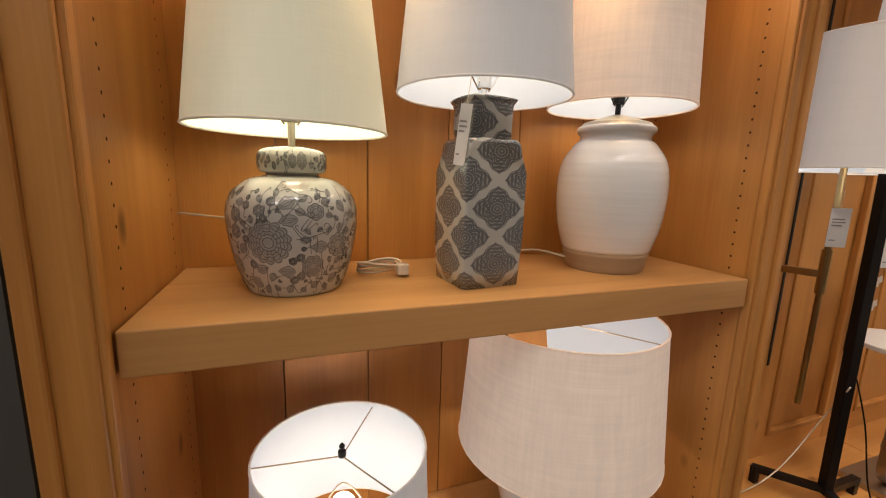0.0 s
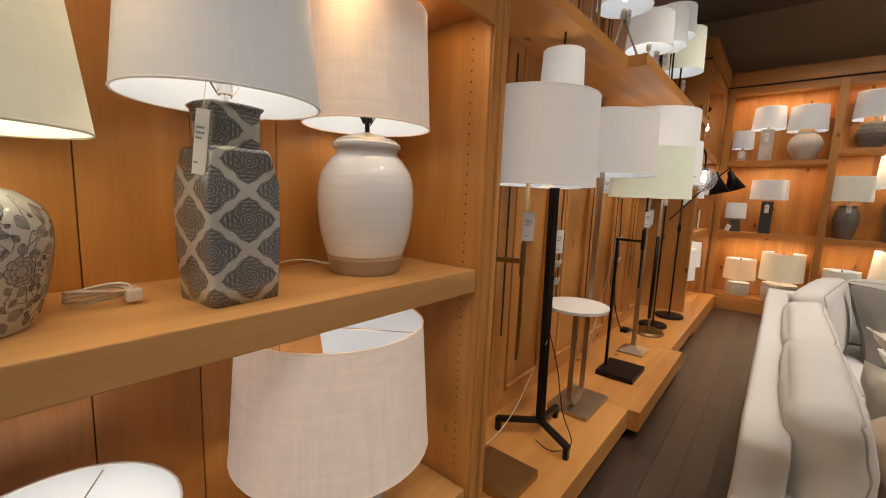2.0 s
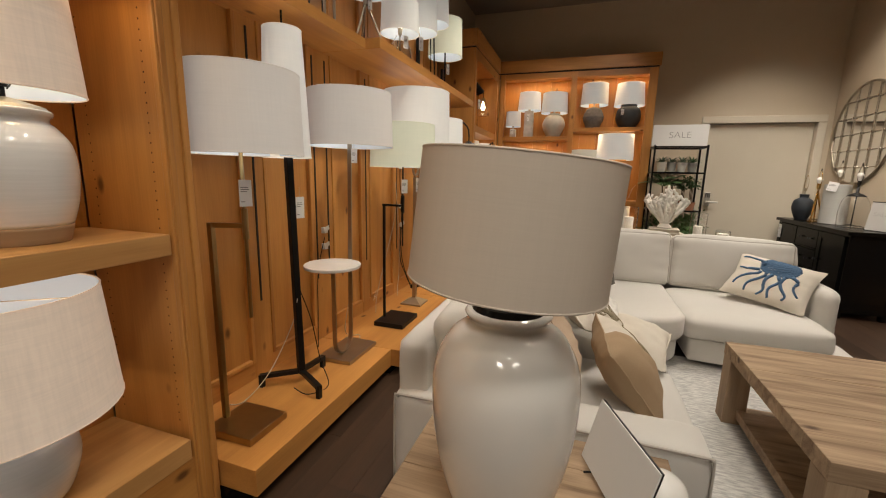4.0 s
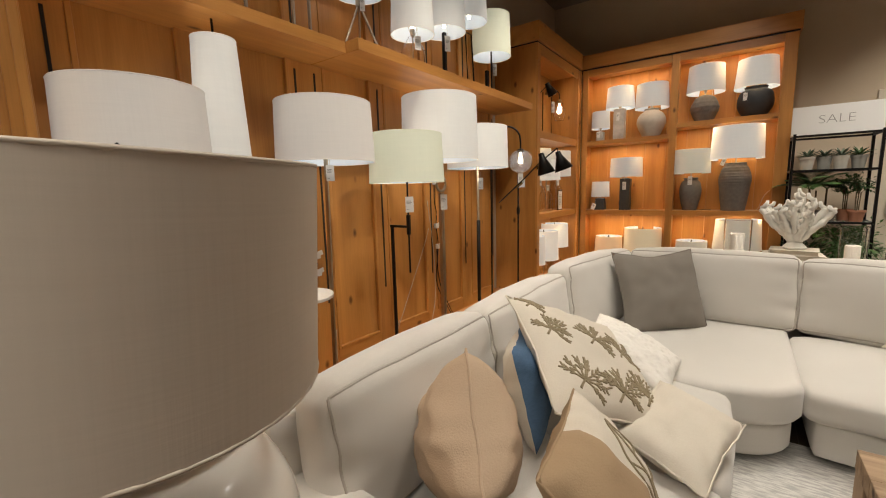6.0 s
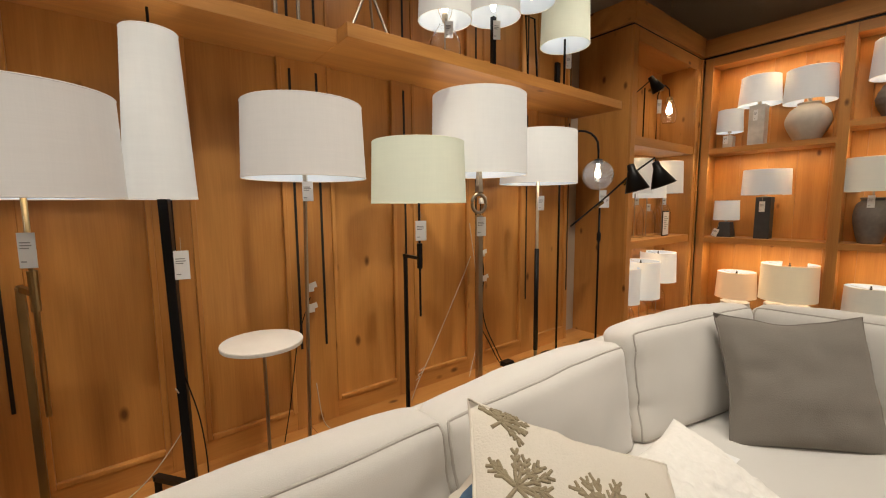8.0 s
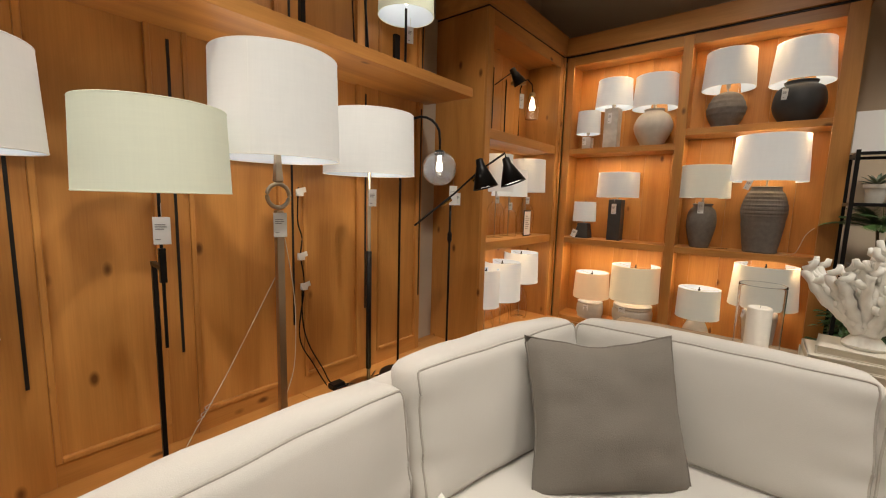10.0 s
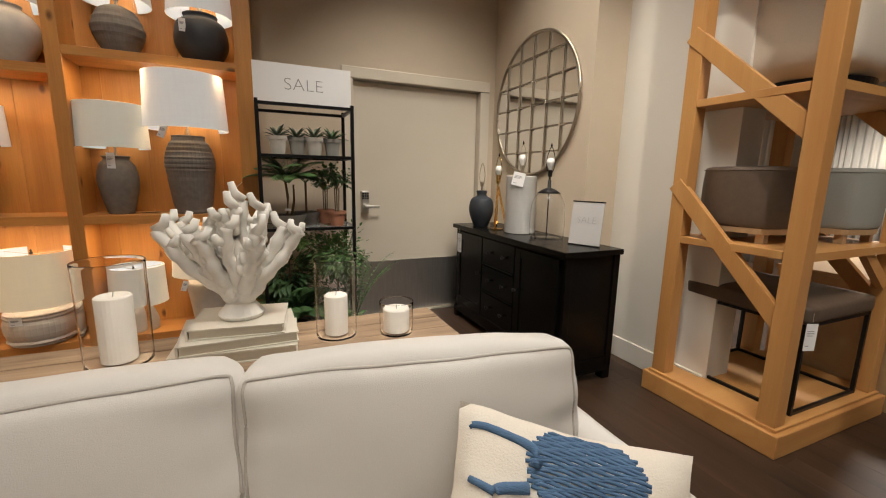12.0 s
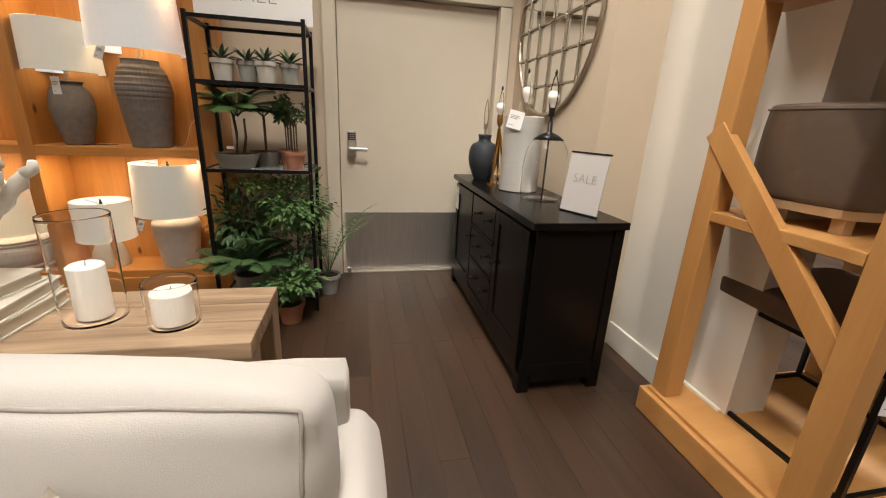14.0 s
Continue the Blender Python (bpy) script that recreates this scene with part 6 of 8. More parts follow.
throw_pillow("throw_pillow", "white ruffled cotton pillow leaning on its neighbour", 0.46, 0.44, 0.13, [SHAG_P], corner_pose((0.99, 2.21, 0.455), (0.985, 2.66, 0.455), (0.565, 2.34, 0.64)), 6, ruffle=0.011)
throw_pillow("throw_pillow", "plain cream pillow lying by the seat edge", 0.40, 0.29, 0.13, [CREAM_P], corner_pose((1.10, 1.74, 0.43), (1.195, 2.15, 0.49), (0.88, 1.82, 0.50)), 7, CREAM_P)

# octopus pillow: cream cloth with blue knitted body and arms
OW, OH, OT = 0.54, 0.41, 0.15
octo = throw_pillow("throw_pillow", "cream pillow with a knitted blue octopus", OW, OH, OT, [CREAM_P], lean(2.11, 3.37, 0.582, -28, 44, 10), 8)
for k in range(24):
    v = 0.86 - k * 0.031
    half = 0.46 * math.sqrt(max(1 - ((k - 11) / 15.5) ** 2, 0.1)) + 0.02 * math.sin(k * 2.7)
    bm = tube([on_pillow(0.10 - half + 2 * half * i / 16, v + 0.012 * math.sin(i * 1.3 + k * 2.1), OW, OH, OT, 0.001 + 0.002 * math.sin(i * 2.3 + k), 8) for i in range(17)], 0.0046, 6)
    part("knitted_strand", bm, BLUE_P, octo, "blue knitted octopus body", smooth=True)
for u0, v0, u1, v1, bend in ((-0.30, 0.45, -0.86, 0.72, 0.34), (-0.32, 0.25, -0.84, 0.18, -0.26), (-0.28, 0.15, -0.76, -0.62, 0.22), (-0.14, 0.12, -0.44, -0.80, 0.22), (0.02, 0.10, -0.12, -0.84, -0.16), (0.16, 0.10, 0.16, -0.84, 0.2), (0.30, 0.12, 0.46, -0.78, -0.2), (0.44, 0.2, 0.76, -0.5, 0.22)):
    pts = [on_pillow(u0 + (u1 - u0) * t + bend * math.sin(2 * math.pi * t) * 0.35, v0 + (v1 - v0) * t + bend * math.sin(math.pi * t) * 0.4, OW, OH, OT, 0.0, 8) for t in [i / 11 for i in range(12)]]
    part("octopus_arm", tube(pts, [0.013 - 0.006 * i / 11 for i in range(12)], 8), BLUE_P, octo, smooth=True)
rt = tagged(part("price_tag", box(0.60, 0.68, 3.02, 3.06, 0.4055, 0.4075), PAPER), "small white paper tag lying on the seat", "tag")

# ---- on the console table ----
CT = 0.761
CORAL_W = material("white faux coral", (0.82, 0.79, 0.73), 0.75, second=(0.74, 0.71, 0.64), scale=40, mix=0.6, bump=0.5)
coral = thing("coral_ornament", 1.48, 4.17, CT + 0.106, "branching white faux coral on a stack of books", "ornament")
part("foot", lathe([(0.055, 0), (0.06, 0.01), (0.035, 0.04), (0.03, 0.07)], 20), CORAL_W, coral)
rnd = random.Random(5)
for k in range(24):
    a = 2 * math.pi * k / 24 + rnd.uniform(-0.15, 0.15)
    reach = rnd.uniform(0.12, 0.19) if k % 3 else rnd.uniform(0.03, 0.09)
    top = 0.31 - 0.42 * reach + rnd.uniform(-0.03, 0.03)
    p = [Vector((0.018 * math.cos(a), 0.018 * math.sin(a), 0.05))]
    for j in range(1, 6):
        t = j / 5
        out = reach * t ** 0.75
        p.append(Vector((out * math.cos(a) + rnd.uniform(-0.006, 0.006), 0.55 * out * math.sin(a) + rnd.uniform(-0.006, 0.006), 0.05 + (top - 0.05) * t)))
    width = rnd.uniform(0.95, 1.25)
    bm = tube(spline(p, 3), [width * (0.019 - 0.006 * i / 15 + 0.0025 * math.sin(i * 1.9 + k)) for i in range(16)], 8)
    for s in range(4):
        q = p[2 + s] if s < 3 else p[5]
        side = rnd.choice((-1, 1))
        e = q + Vector((side * rnd.uniform(0.012, 0.032), rnd.uniform(-0.02, 0.02), rnd.uniform(0.022, 0.05)))
        tube([q, (q + e) / 2 + Vector((side * 0.008, 0, -0.004)), e], [0.0135, 0.012, 0.0085], 7, bm)
    part("branch", bm, CORAL_W, coral, smooth=True)
coral.scale = (1.12, 1.12, 1.12)
COVER = material("cream book cloth", (0.66, 0.61, 0.52), 0.7, second=(0.62, 0.57, 0.48), scale=60, mix=0.7, bump=0.2)
PAGES = material("book pages", (0.62, 0.55, 0.43), 0.85, stretch=(1, 1, 120), second=(0.50, 0.44, 0.34), scale=4, mix=0.6)


def book(x, y, z, w, d, h, rz, label="cream cloth-bound book in a stack"):
    ob = thing("book", x, y, z, label, "book", rz=rz)
    part("cover", box(-w / 2, w / 2, -d / 2, d / 2, 0, 0.004), COVER, ob)
    part("cover", box(-w / 2, w / 2, -d / 2, d / 2, h - 0.005, h - 0.001), COVER, ob)
    part("spine", box(-w / 2 - 0.003, -w / 2 + 0.003, -d / 2, d / 2, 0, h - 0.001), COVER, ob)
    part("page_block", box(-w / 2 + 0.005, w / 2 - 0.006, -d / 2 + 0.006, d / 2 - 0.006, 0.0042, h - 0.0055), PAGES, ob)
    return ob


book(1.47, 4.17, CT, 0.34, 0.25, 0.038, -3)
book(1.475, 4.17, CT + 0.038, 0.32, 0.24, 0.034, 2)
book(1.48, 4.17, CT + 0.072, 0.26, 0.21, 0.033, -6)


def hurricane(x, y, r, h, cr, ch, label):
    ob = thing("candle_holder", x, y, CT, label, "candle holder", "candles on the console table")
    prof = [(0.001, 0.0005), (r * 0.9, 0.0005), (r * 0.955, 0.0006), (r * 0.968, 0.002), (r * 0.97, 0.004), (r * 0.972, 0.02), (r * 0.999, h - 0.01), (r, h - 0.002), (r - 0.001, h), (r - 0.0025, h - 0.002), (r * 0.999 - 0.0025, h - 0.01), (r * 0.972 - 0.0025, 0.02), (r * 0.97 - 0.0026, 0.007), (r * 0.97 - 0.004, 0.006), (r * 0.9, 0.006), (0.001, 0.006)]
    g = part("glass", lathe(prof, 40), THIN_GLASS, ob, smooth=True)
    g.visible_shadow = False
    part("candle", lathe([(cr - 0.003, 0.0065), (cr, 0.009), (cr, ch - 0.004), (cr - 0.005, ch), (0.004, ch - 0.005)], 28), WAX, ob, "white pillar candle", smooth=False)
    part("wick", tube([(0, 0, ch - 0.006), (0.002, 0, ch + 0.01)], 0.0012, 5), INK, ob)


hurricane(1.155, 4.18, 0.085, 0.30, 0.045, 0.20, "tall clear glass hurricane with a thick white candle")
hurricane(1.77, 4.17, 0.070, 0.27, 0.039, 0.145, "tall clear glass hurricane with a white candle")
hurricane(1.97, 4.12, 0.060, 0.115, 0.046, 0.09, "low clear glass tumbler with a white candle")

# ---- on the coffee table ----
book(2.28, 1.72, 0.451, 0.34, 0.28, 0.035, 8, "white book on the coffee table")
book(2.29, 1.73, 0.486, 0.32, 0.26, 0.03, 4, "white book on the coffee table")
cs = thing("candlestick", 2.24, 1.98, 0.451, "rusty iron candlestick with an ivory taper", "candlestick")
RUST = material("rusted iron", (0.13, 0.06, 0.03), 0.7, metal=0.6, second=(0.07, 0.035, 0.02), scale=30, bump=0.4)
part("stem", lathe(smooth_profile([(0.05, 0), (0.045, 0.01), (0.012, 0.02), (0.01, 0.18), (0.03, 0.2), (0.028, 0.215)], 4), 16), RUST, cs, smooth=True)
part("candle", lathe([(0.012, 0.205), (0.01, 0.42), (0.003, 0.43)], 14), WAX, cs)
part("shelf", box(-0.55, 0.55, -0.46, 0.46, 0.05, 0.10, bevel=0.003), RECLAIMED, bpy.data.objects["coffee_table"])

# ---- plant rack ----
rack = thing("plant_rack", 1.84, 5.90, 0, "slim black metal shelf rack holding potted plants", "rack")
RX, RY = 0.30, 0.18
for sx in (-1, 1):
    for sy in (-1, 1):
        part("post", box(sx * RX - 0.011, sx * RX + 0.011, sy * RY - 0.011, sy * RY + 0.011, 0, 1.775), BLACK, rack)
for z in (1.76, 1.435, 0.945, 0.10):
    for sy in (-1, 1):
        part("rail", box(-RX + 0.011, RX - 0.011, sy * RY - 0.009, sy * RY + 0.009, z - 0.02, z), BLACK, rack)
    for sx in (-1, 1):
        part("rail", box(sx * RX - 0.009, sx * RX + 0.009, -RY + 0.011, RY - 0.011, z - 0.02, z), BLACK, rack)
SHELF_GLASS = material("grey shelf glass", (0.30, 0.31, 0.30), 0.08, spec=0.6)
for z in (1.435, 0.945, 0.10):
    part("shelf", box(-RX + 0.010, RX - 0.010, -RY + 0.010, RY - 0.010, z - 0.012, z - 0.002), SHELF_GLASS, rack, "dark glass shelf")


def lettering(text, size, parent, m, mat, width=1.0):
    cu = bpy.data.curves.new("lettering", "FONT")
    cu.body, cu.size, cu.align_x, cu.align_y, cu.extrude = text, size, "CENTER", "CENTER", 0.0004
    cu.offset = -0.022 * size
    tmp = new("lettering_tmp", cu)
    me = bpy.data.meshes.new_from_object(tmp)
    bpy.data.objects.remove(tmp)
    me.transform(m @ Matrix.Diagonal((width, 1, 1, 1)))
    me.materials.append(mat)
    ob = new("lettering", me)
    ob.parent = parent
    return ob


sign = thing("sale_sign", 1.85, 5.93, 1.777, "white sale sign board standing on the plant rack", "sign")
part("board", box(-0.325, 0.325, -0.006, 0.006, 0, 0.27, bevel=0.001), PAPER, sign)
lettering("SALE", 0.115, sign, pose(0.0, -0.0075, 0.135, 90, 0, 0), INK, 1.1)

# ---- plants ----
LEAF_D = material("dark green leaf", (0.030, 0.075, 0.022), 0.5, second=(0.055, 0.115, 0.035), scale=30, mix=0.6)
LEAF_M = material("mid green leaf", (0.06, 0.14, 0.035), 0.5, second=(0.10, 0.19, 0.055), scale=30, mix=0.6)
LEAF_G = material("grey-green succulent leaf", (0.07, 0.105, 0.065), 0.55, second=(0.12, 0.15, 0.10), scale=30, mix=0.6)
LEAF_Y = material("light green leaf", (0.13, 0.24, 0.05), 0.5, second=(0.17, 0.29, 0.07), scale=30, mix=0.6)
STEM = material("plant stem", (0.10, 0.07, 0.035), 0.8)
TERRA = material("terracotta", (0.42, 0.19, 0.11), 0.85, second=(0.34, 0.15, 0.085), scale=14, mix=0.7, bump=0.3)
CEMENT = material("grey cement pot", (0.30, 0.29, 0.26), 0.9, second=(0.24, 0.23, 0.205), scale=16, mix=0.7, bump=0.4)
WHITEPOT = material("whitewashed pot", (0.52, 0.49, 0.43), 0.85, second=(0.38, 0.36, 0.32), scale=12, mix=0.6, bump=0.3)
SOIL = material("potting soil", (0.025, 0.017, 0.011), 0.95, second=(0.05, 0.035, 0.022), scale=60, bump=0.8)


def pot(ob, r, h, mat, rim=True):
    prof = [(r * 0.72, 0), (r * 0.95, h * 0.8)] + ([(r * 0.96, h * 0.8), (r * 1.06, h * 0.81), (r * 1.06, h)] if rim else [(r, h)]) + [(r * 0.9, h), (r * 0.86, h * 0.88), (0.001, h * 0.88)]
    part("pot", lathe(prof, 28), mat, ob)
    part("soil", lathe([(r * 0.85, h * 0.86), (r * 0.86, h * 0.9), (0.001, h * 0.92)], 20), SOIL, ob)


def leaf_into(bm, base, way, up, length, width, droop=0.2, fold=0.25):
    """One pointed leaf of eight triangles, folded along its rib."""
    way, up = Vector(way).normalized(), Vector(up)
    side = way.cross(up)
    if side.length < 1e-3:
        side = way.cross(Vector((1, 0, 0)))
    side.normalize()
    up = side.cross(way).normalized()
    mid, left, right = [], [], []
    for t, w in ((0, 0.05), (0.35, 1.0), (0.7, 0.72), (1.0, 0.0)):
        c = Vector(base) + way * length * t - Vector((0, 0, 1)) * droop * length * t * t
        mid.append(bm.verts.new(c))
        if w > 0:
            left.append(bm.verts.new(c + side * width / 2 * w + up * fold * width / 2 * w))
            right.append(bm.verts.new(c - side * width / 2 * w + up * fold * width / 2 * w))
    for i in range(2):
        bm.faces.new((mid[i], mid[i + 1], left[i + 1], left[i]))
        bm.faces.new((mid[i], right[i], right[i + 1], mid[i + 1]))
    bm.faces.new((mid[2], mid[3], left[2]))
    bm.faces.new((mid[2], right[2], mid[3]))


def frond(ob, base, a, lift, length, mat, pairs=15, leaf=0.075, width=0.016, name="frond"):
    """An arching palm or fern frond with paired leaflets."""
    bm = bmesh.new()
    pts = []
    for i in range(12):
        t = i / 11
        out = length * (t * math.cos(lift) + 0.1 * t * t)
        z = length * (t * math.sin(lift) - 0.55 * t * t * math.cos(lift * 0.6))
        pts.append(Vector(base) + Vector((out * math.cos(a), out * math.sin(a), z)))
    tube(pts, [0.0028 - 0.002 * i / 11 for i in range(12)], 5, bm)
    for k in range(pairs):
        t = 0.18 + 0.8 * k / pairs
        i = min(int(t * 11), 10)
        p = pts[i].lerp(pts[i + 1], t * 11 - i)
        d = (pts[i + 1] - pts[i]).normalized()
        side = d.cross(Vector((0, 0, 1))).normalized()
        size = leaf * math.sin(math.pi * min(0.15 + t * 0.85, 0.97)) ** 0.6
        for s in (-1, 1):
            leaf_into(bm, p, d * 0.65 + side * s, (0, 0, 1), size, width, 0.25)
    return part(name, bm, mat, ob)


def bush(ob, centre, radii, count, leaf, width, mat, seed, twigs=10):
    """A loose crown of separate leaves on twigs, denser outside, with gaps."""
    rnd = random.Random(seed)
    bm = bmesh.new()
    tw = bmesh.new()
    tips = []
    for k in range(twigs):
        a, e = rnd.uniform(0, 2 * math.pi), rnd.uniform(-0.25, 1.0)
        tip = Vector(centre) + Vector((radii[0] * math.cos(a) * math.cos(e), radii[1] * math.sin(a) * math.cos(e), radii[2] * math.sin(e))) * rnd.uniform(0.75, 1.1)
        root = Vector(centre) - Vector((0, 0, radii[2] * 0.9))
        mid = (tip + root) / 2 + Vector((rnd.uniform(-0.02, 0.02), rnd.uniform(-0.02, 0.02), 0.02))
        pts = spline([root, mid, tip], 5)
        tube(pts, 0.0018, 4, tw)
        tips.append(pts)
    for k in range(count):
        pts = tips[k % twigs]
        p = pts[rnd.randrange(4, len(pts))] + Vector((rnd.gauss(0, 0.3) * radii[0] * 0.55, rnd.gauss(0, 0.3) * radii[1] * 0.55, rnd.gauss(0, 0.3) * radii[2] * 0.5))
        way = (p - Vector(centre)) + Vector((rnd.uniform(-1, 1), rnd.uniform(-1, 1), rnd.uniform(-0.7, 0.5))) * 0.08
        leaf_into(bm, p, way, (rnd.uniform(-0.4, 0.4), rnd.uniform(-0.4, 0.4), 1), leaf * rnd.uniform(0.6, 1.15), width * rnd.uniform(0.7, 1.1), rnd.uniform(0, 0.5))
    part("twigs", tw, STEM, ob)["kind"] = "stuff"
    f = part("foliage", bm, mat, ob)
    f["kind"] = "stuff"


GP = "plants on the rack"
for i, (x, mat, m2) in enumerate(((1.66, WHITEPOT, LEAF_G), (1.79, CEMENT, LEAF_G), (1.90, WHITEPOT, LEAF_G), (2.03, CEMENT, LEAF_D))):
    p = thing("potted_succulent", x, 5.86 + 0.05 * (i % 2), 1.434, "small spiky succulent in a pale pot", "plant", GP)
    pot(p, 0.058, 0.125, mat)
    rnd = random.Random(30 + i)
    for k in range(15):
        bm = bmesh.new()
        a = k * 2.4
        e = 0.25 + 0.9 * k / 15
        leaf_into(bm, (0, 0, 0.115), (math.cos(a) * math.cos(e), math.sin(a) * math.cos(e), math.sin(e)), (0, 0, 1), 0.12 + rnd.uniform(-0.02, 0.03), 0.026, 0.18, 0.5)
        part("leaf", bm, m2, p)
palm = thing("potted_palm", 1.70, 5.84, 0.944, "feathery small palm in a wide grey bowl", "plant", GP)
pot(palm, 0.13, 0.085, CEMENT, rim=False)
part("trunk", tube([(0, 0, 0.07), (0.008, 0, 0.2), (-0.004, 0.005, 0.31)], [0.011, 0.009, 0.008], 8), STEM, palm)
part("trunk", tube([(0.03, 0.03, 0.07), (0.05, 0.035, 0.18), (0.05, 0.03, 0.29)], [0.010, 0.008, 0.007], 8), STEM, palm)
for k in range(15):
    frond(palm, (0.02 * (k % 2), 0.01, 0.30), k * 2.399 + 0.3, 0.62 + 0.7 * ((k * 5) % 7) / 7, 0.30 + 0.04 * (k % 3), LEAF_M if k % 4 else LEAF_D, 18, 0.105, 0.022)
tag_p = part("plant_label", box(-0.02, 0.02, -0.132, -0.130, 0.12, 0.135), PAPER, palm)
bowl = thing("potted_palm", 1.84, 5.98, 0.944, "small palm in a dark grey bowl behind", "plant", GP)
pot(bowl, 0.10, 0.09, STONE_G, rim=False)
part("trunk", tube([(0, 0, 0.08), (0.0, 0, 0.3)], 0.008, 8), STEM, bowl)
for k in range(8):
    frond(bowl, (0, 0, 0.30), k * 2.399, 0.8, 0.26, LEAF_D, 14, 0.08, 0.02)
for x, y, h in ((2.04, 5.82, 0.42), (1.98, 5.99, 0.40)):
    p = thing("potted_topiary", x, y, 0.944, "slender leafy topiary in a terracotta pot", "plant", GP)
    pot(p, 0.062, 0.105, TERRA)
    for k in range(3):
        part("trunk", tube([(0.012 * (k - 1), 0.006 * k, 0.09), (0.016 * (k - 1), 0, 0.27)], 0.0045, 6), STEM, p)
    bush(p, (0, 0, h - 0.08), (0.11, 0.11, 0.10), 300, 0.036, 0.018, LEAF_D, 7 + int(x * 100), 12)
p = thing("potted_fern", 1.72, 5.80, 0.099, "tall dark fern in a grey pot", "plant", GP)
pot(p, 0.10, 0.16, CEMENT)
for k in range(30):
    frond(p, (0, 0, 0.15), k * 2.399, 0.85 + 0.5 * ((k * 3) % 5) / 5, 0.42 + 0.05 * (k % 4), LEAF_D, 17, 0.10, 0.03)
frond_top = thing("potted_fern", 1.70, 5.92, 0.099, "light green bushy plant in a dark pot", "plant", GP)
pot(frond_top, 0.09, 0.14, STONE_G)
part("trunk", tube([(0, 0, 0.12), (0.0, 0, 0.62)], 0.006, 6), STEM, frond_top)
bush(frond_top, (0.05, -0.06, 0.74), (0.12, 0.12, 0.08), 260, 0.04, 0.014, LEAF_Y, 21, 16)
bush(frond_top, (-0.02, -0.04, 0.48), (0.16, 0.13, 0.24), 620, 0.07, 0.03, LEAF_D, 22, 24)
p = thing("potted_shrub", 2.02, 5.80, 0.099, "airy small-leaved shrub with pale edged leaves", "plant", GP)
pot(p, 0.085, 0.14, STONE_G)
part("trunk", tube([(0, 0, 0.12), (0.01, 0, 0.42)], 0.006, 6), STEM, p)
bush(p, (0.0, -0.02, 0.62), (0.20, 0.18, 0.21), 1700, 0.042, 0.026, LEAF_M, 31, 34)
bush(p, (0.02, -0.02, 0.34), (0.15, 0.12, 0.14), 320, 0.04, 0.022, LEAF_D, 32, 16)
p = thing("potted_shrub", 2.20, 6.02, 0.0, "thin trailing plant beside the rack", "plant", GP)
pot(p, 0.08, 0.15, CEMENT)
for k in range(9):
    frond(p, (0, 0, 0.14), k * 2.399, 1.25, 0.75 + 0.1 * (k % 3), LEAF_M, 14, 0.05, 0.014)
p = thing("potted_shrub", 1.99, 5.585, 0.0, "low leafy plant in a terracotta pot on the floor", "plant", GP)
pot(p, 0.085, 0.13, TERRA)
bush(p, (0, 0, 0.25), (0.17, 0.15, 0.12), 620, 0.05, 0.03, LEAF_M, 41, 24)

# ---- sideboard ----
sb = thing("sideboard", 0, 0, 0, "black painted wooden sideboard with drawers and doors", "sideboard")
X0, X1, Y0, Y1 = 3.185, 3.625, 4.68, 6.21
part("top", box(X0 - 0.02, X1 + 0.005, Y0 - 0.025, Y1 + 0.025, 0.845, 0.88, bevel=0.004), SATIN_BLACK, sb)
part("carcass", box(X0 + 0.015, X1, Y0, Y1, 0.10, 0.844), SATIN_BLACK, sb)
for y in (Y0 + 0.03, Y1 - 0.03):
    for x in (X0 + 0.03, X1 - 0.03):
        part("leg", box(x - 0.03, x + 0.03, y - 0.03, y + 0.03, 0, 0.102), SATIN_BLACK, sb)
part("side_rail", box(X0 + 0.055, X1 - 0.055, Y0 - 0.008, Y0 + 0.001, 0.06, 0.16, bevel=0.002), SATIN_BLACK, sb)
for x in (X0 + 0.03, X1 - 0.03):
    part("side_stile", box(x - 0.024, x + 0.024, Y0 - 0.009, Y0 - 0.0002, 0.10, 0.84, bevel=0.002), SATIN_BLACK, sb)
part("front_rail", box(X0 + 0.002, X0 + 0.0145, Y0 + 0.061, Y1 - 0.061, 0.06, 0.15, bevel=0.002), SATIN_BLACK, sb)
third = (Y1 - Y0 - 0.08) / 3


def knob(parent, y, z):
    part("knob", lathe(smooth_profile([(0.006, 0), (0.006, 0.012), (0.014, 0.02), (0.012, 0.028), (0.001, 0.03)], 3), 12), BLACK, parent, smooth=True).matrix_basis = pose(X0 - 0.006, y, z, 0, -90, 0)


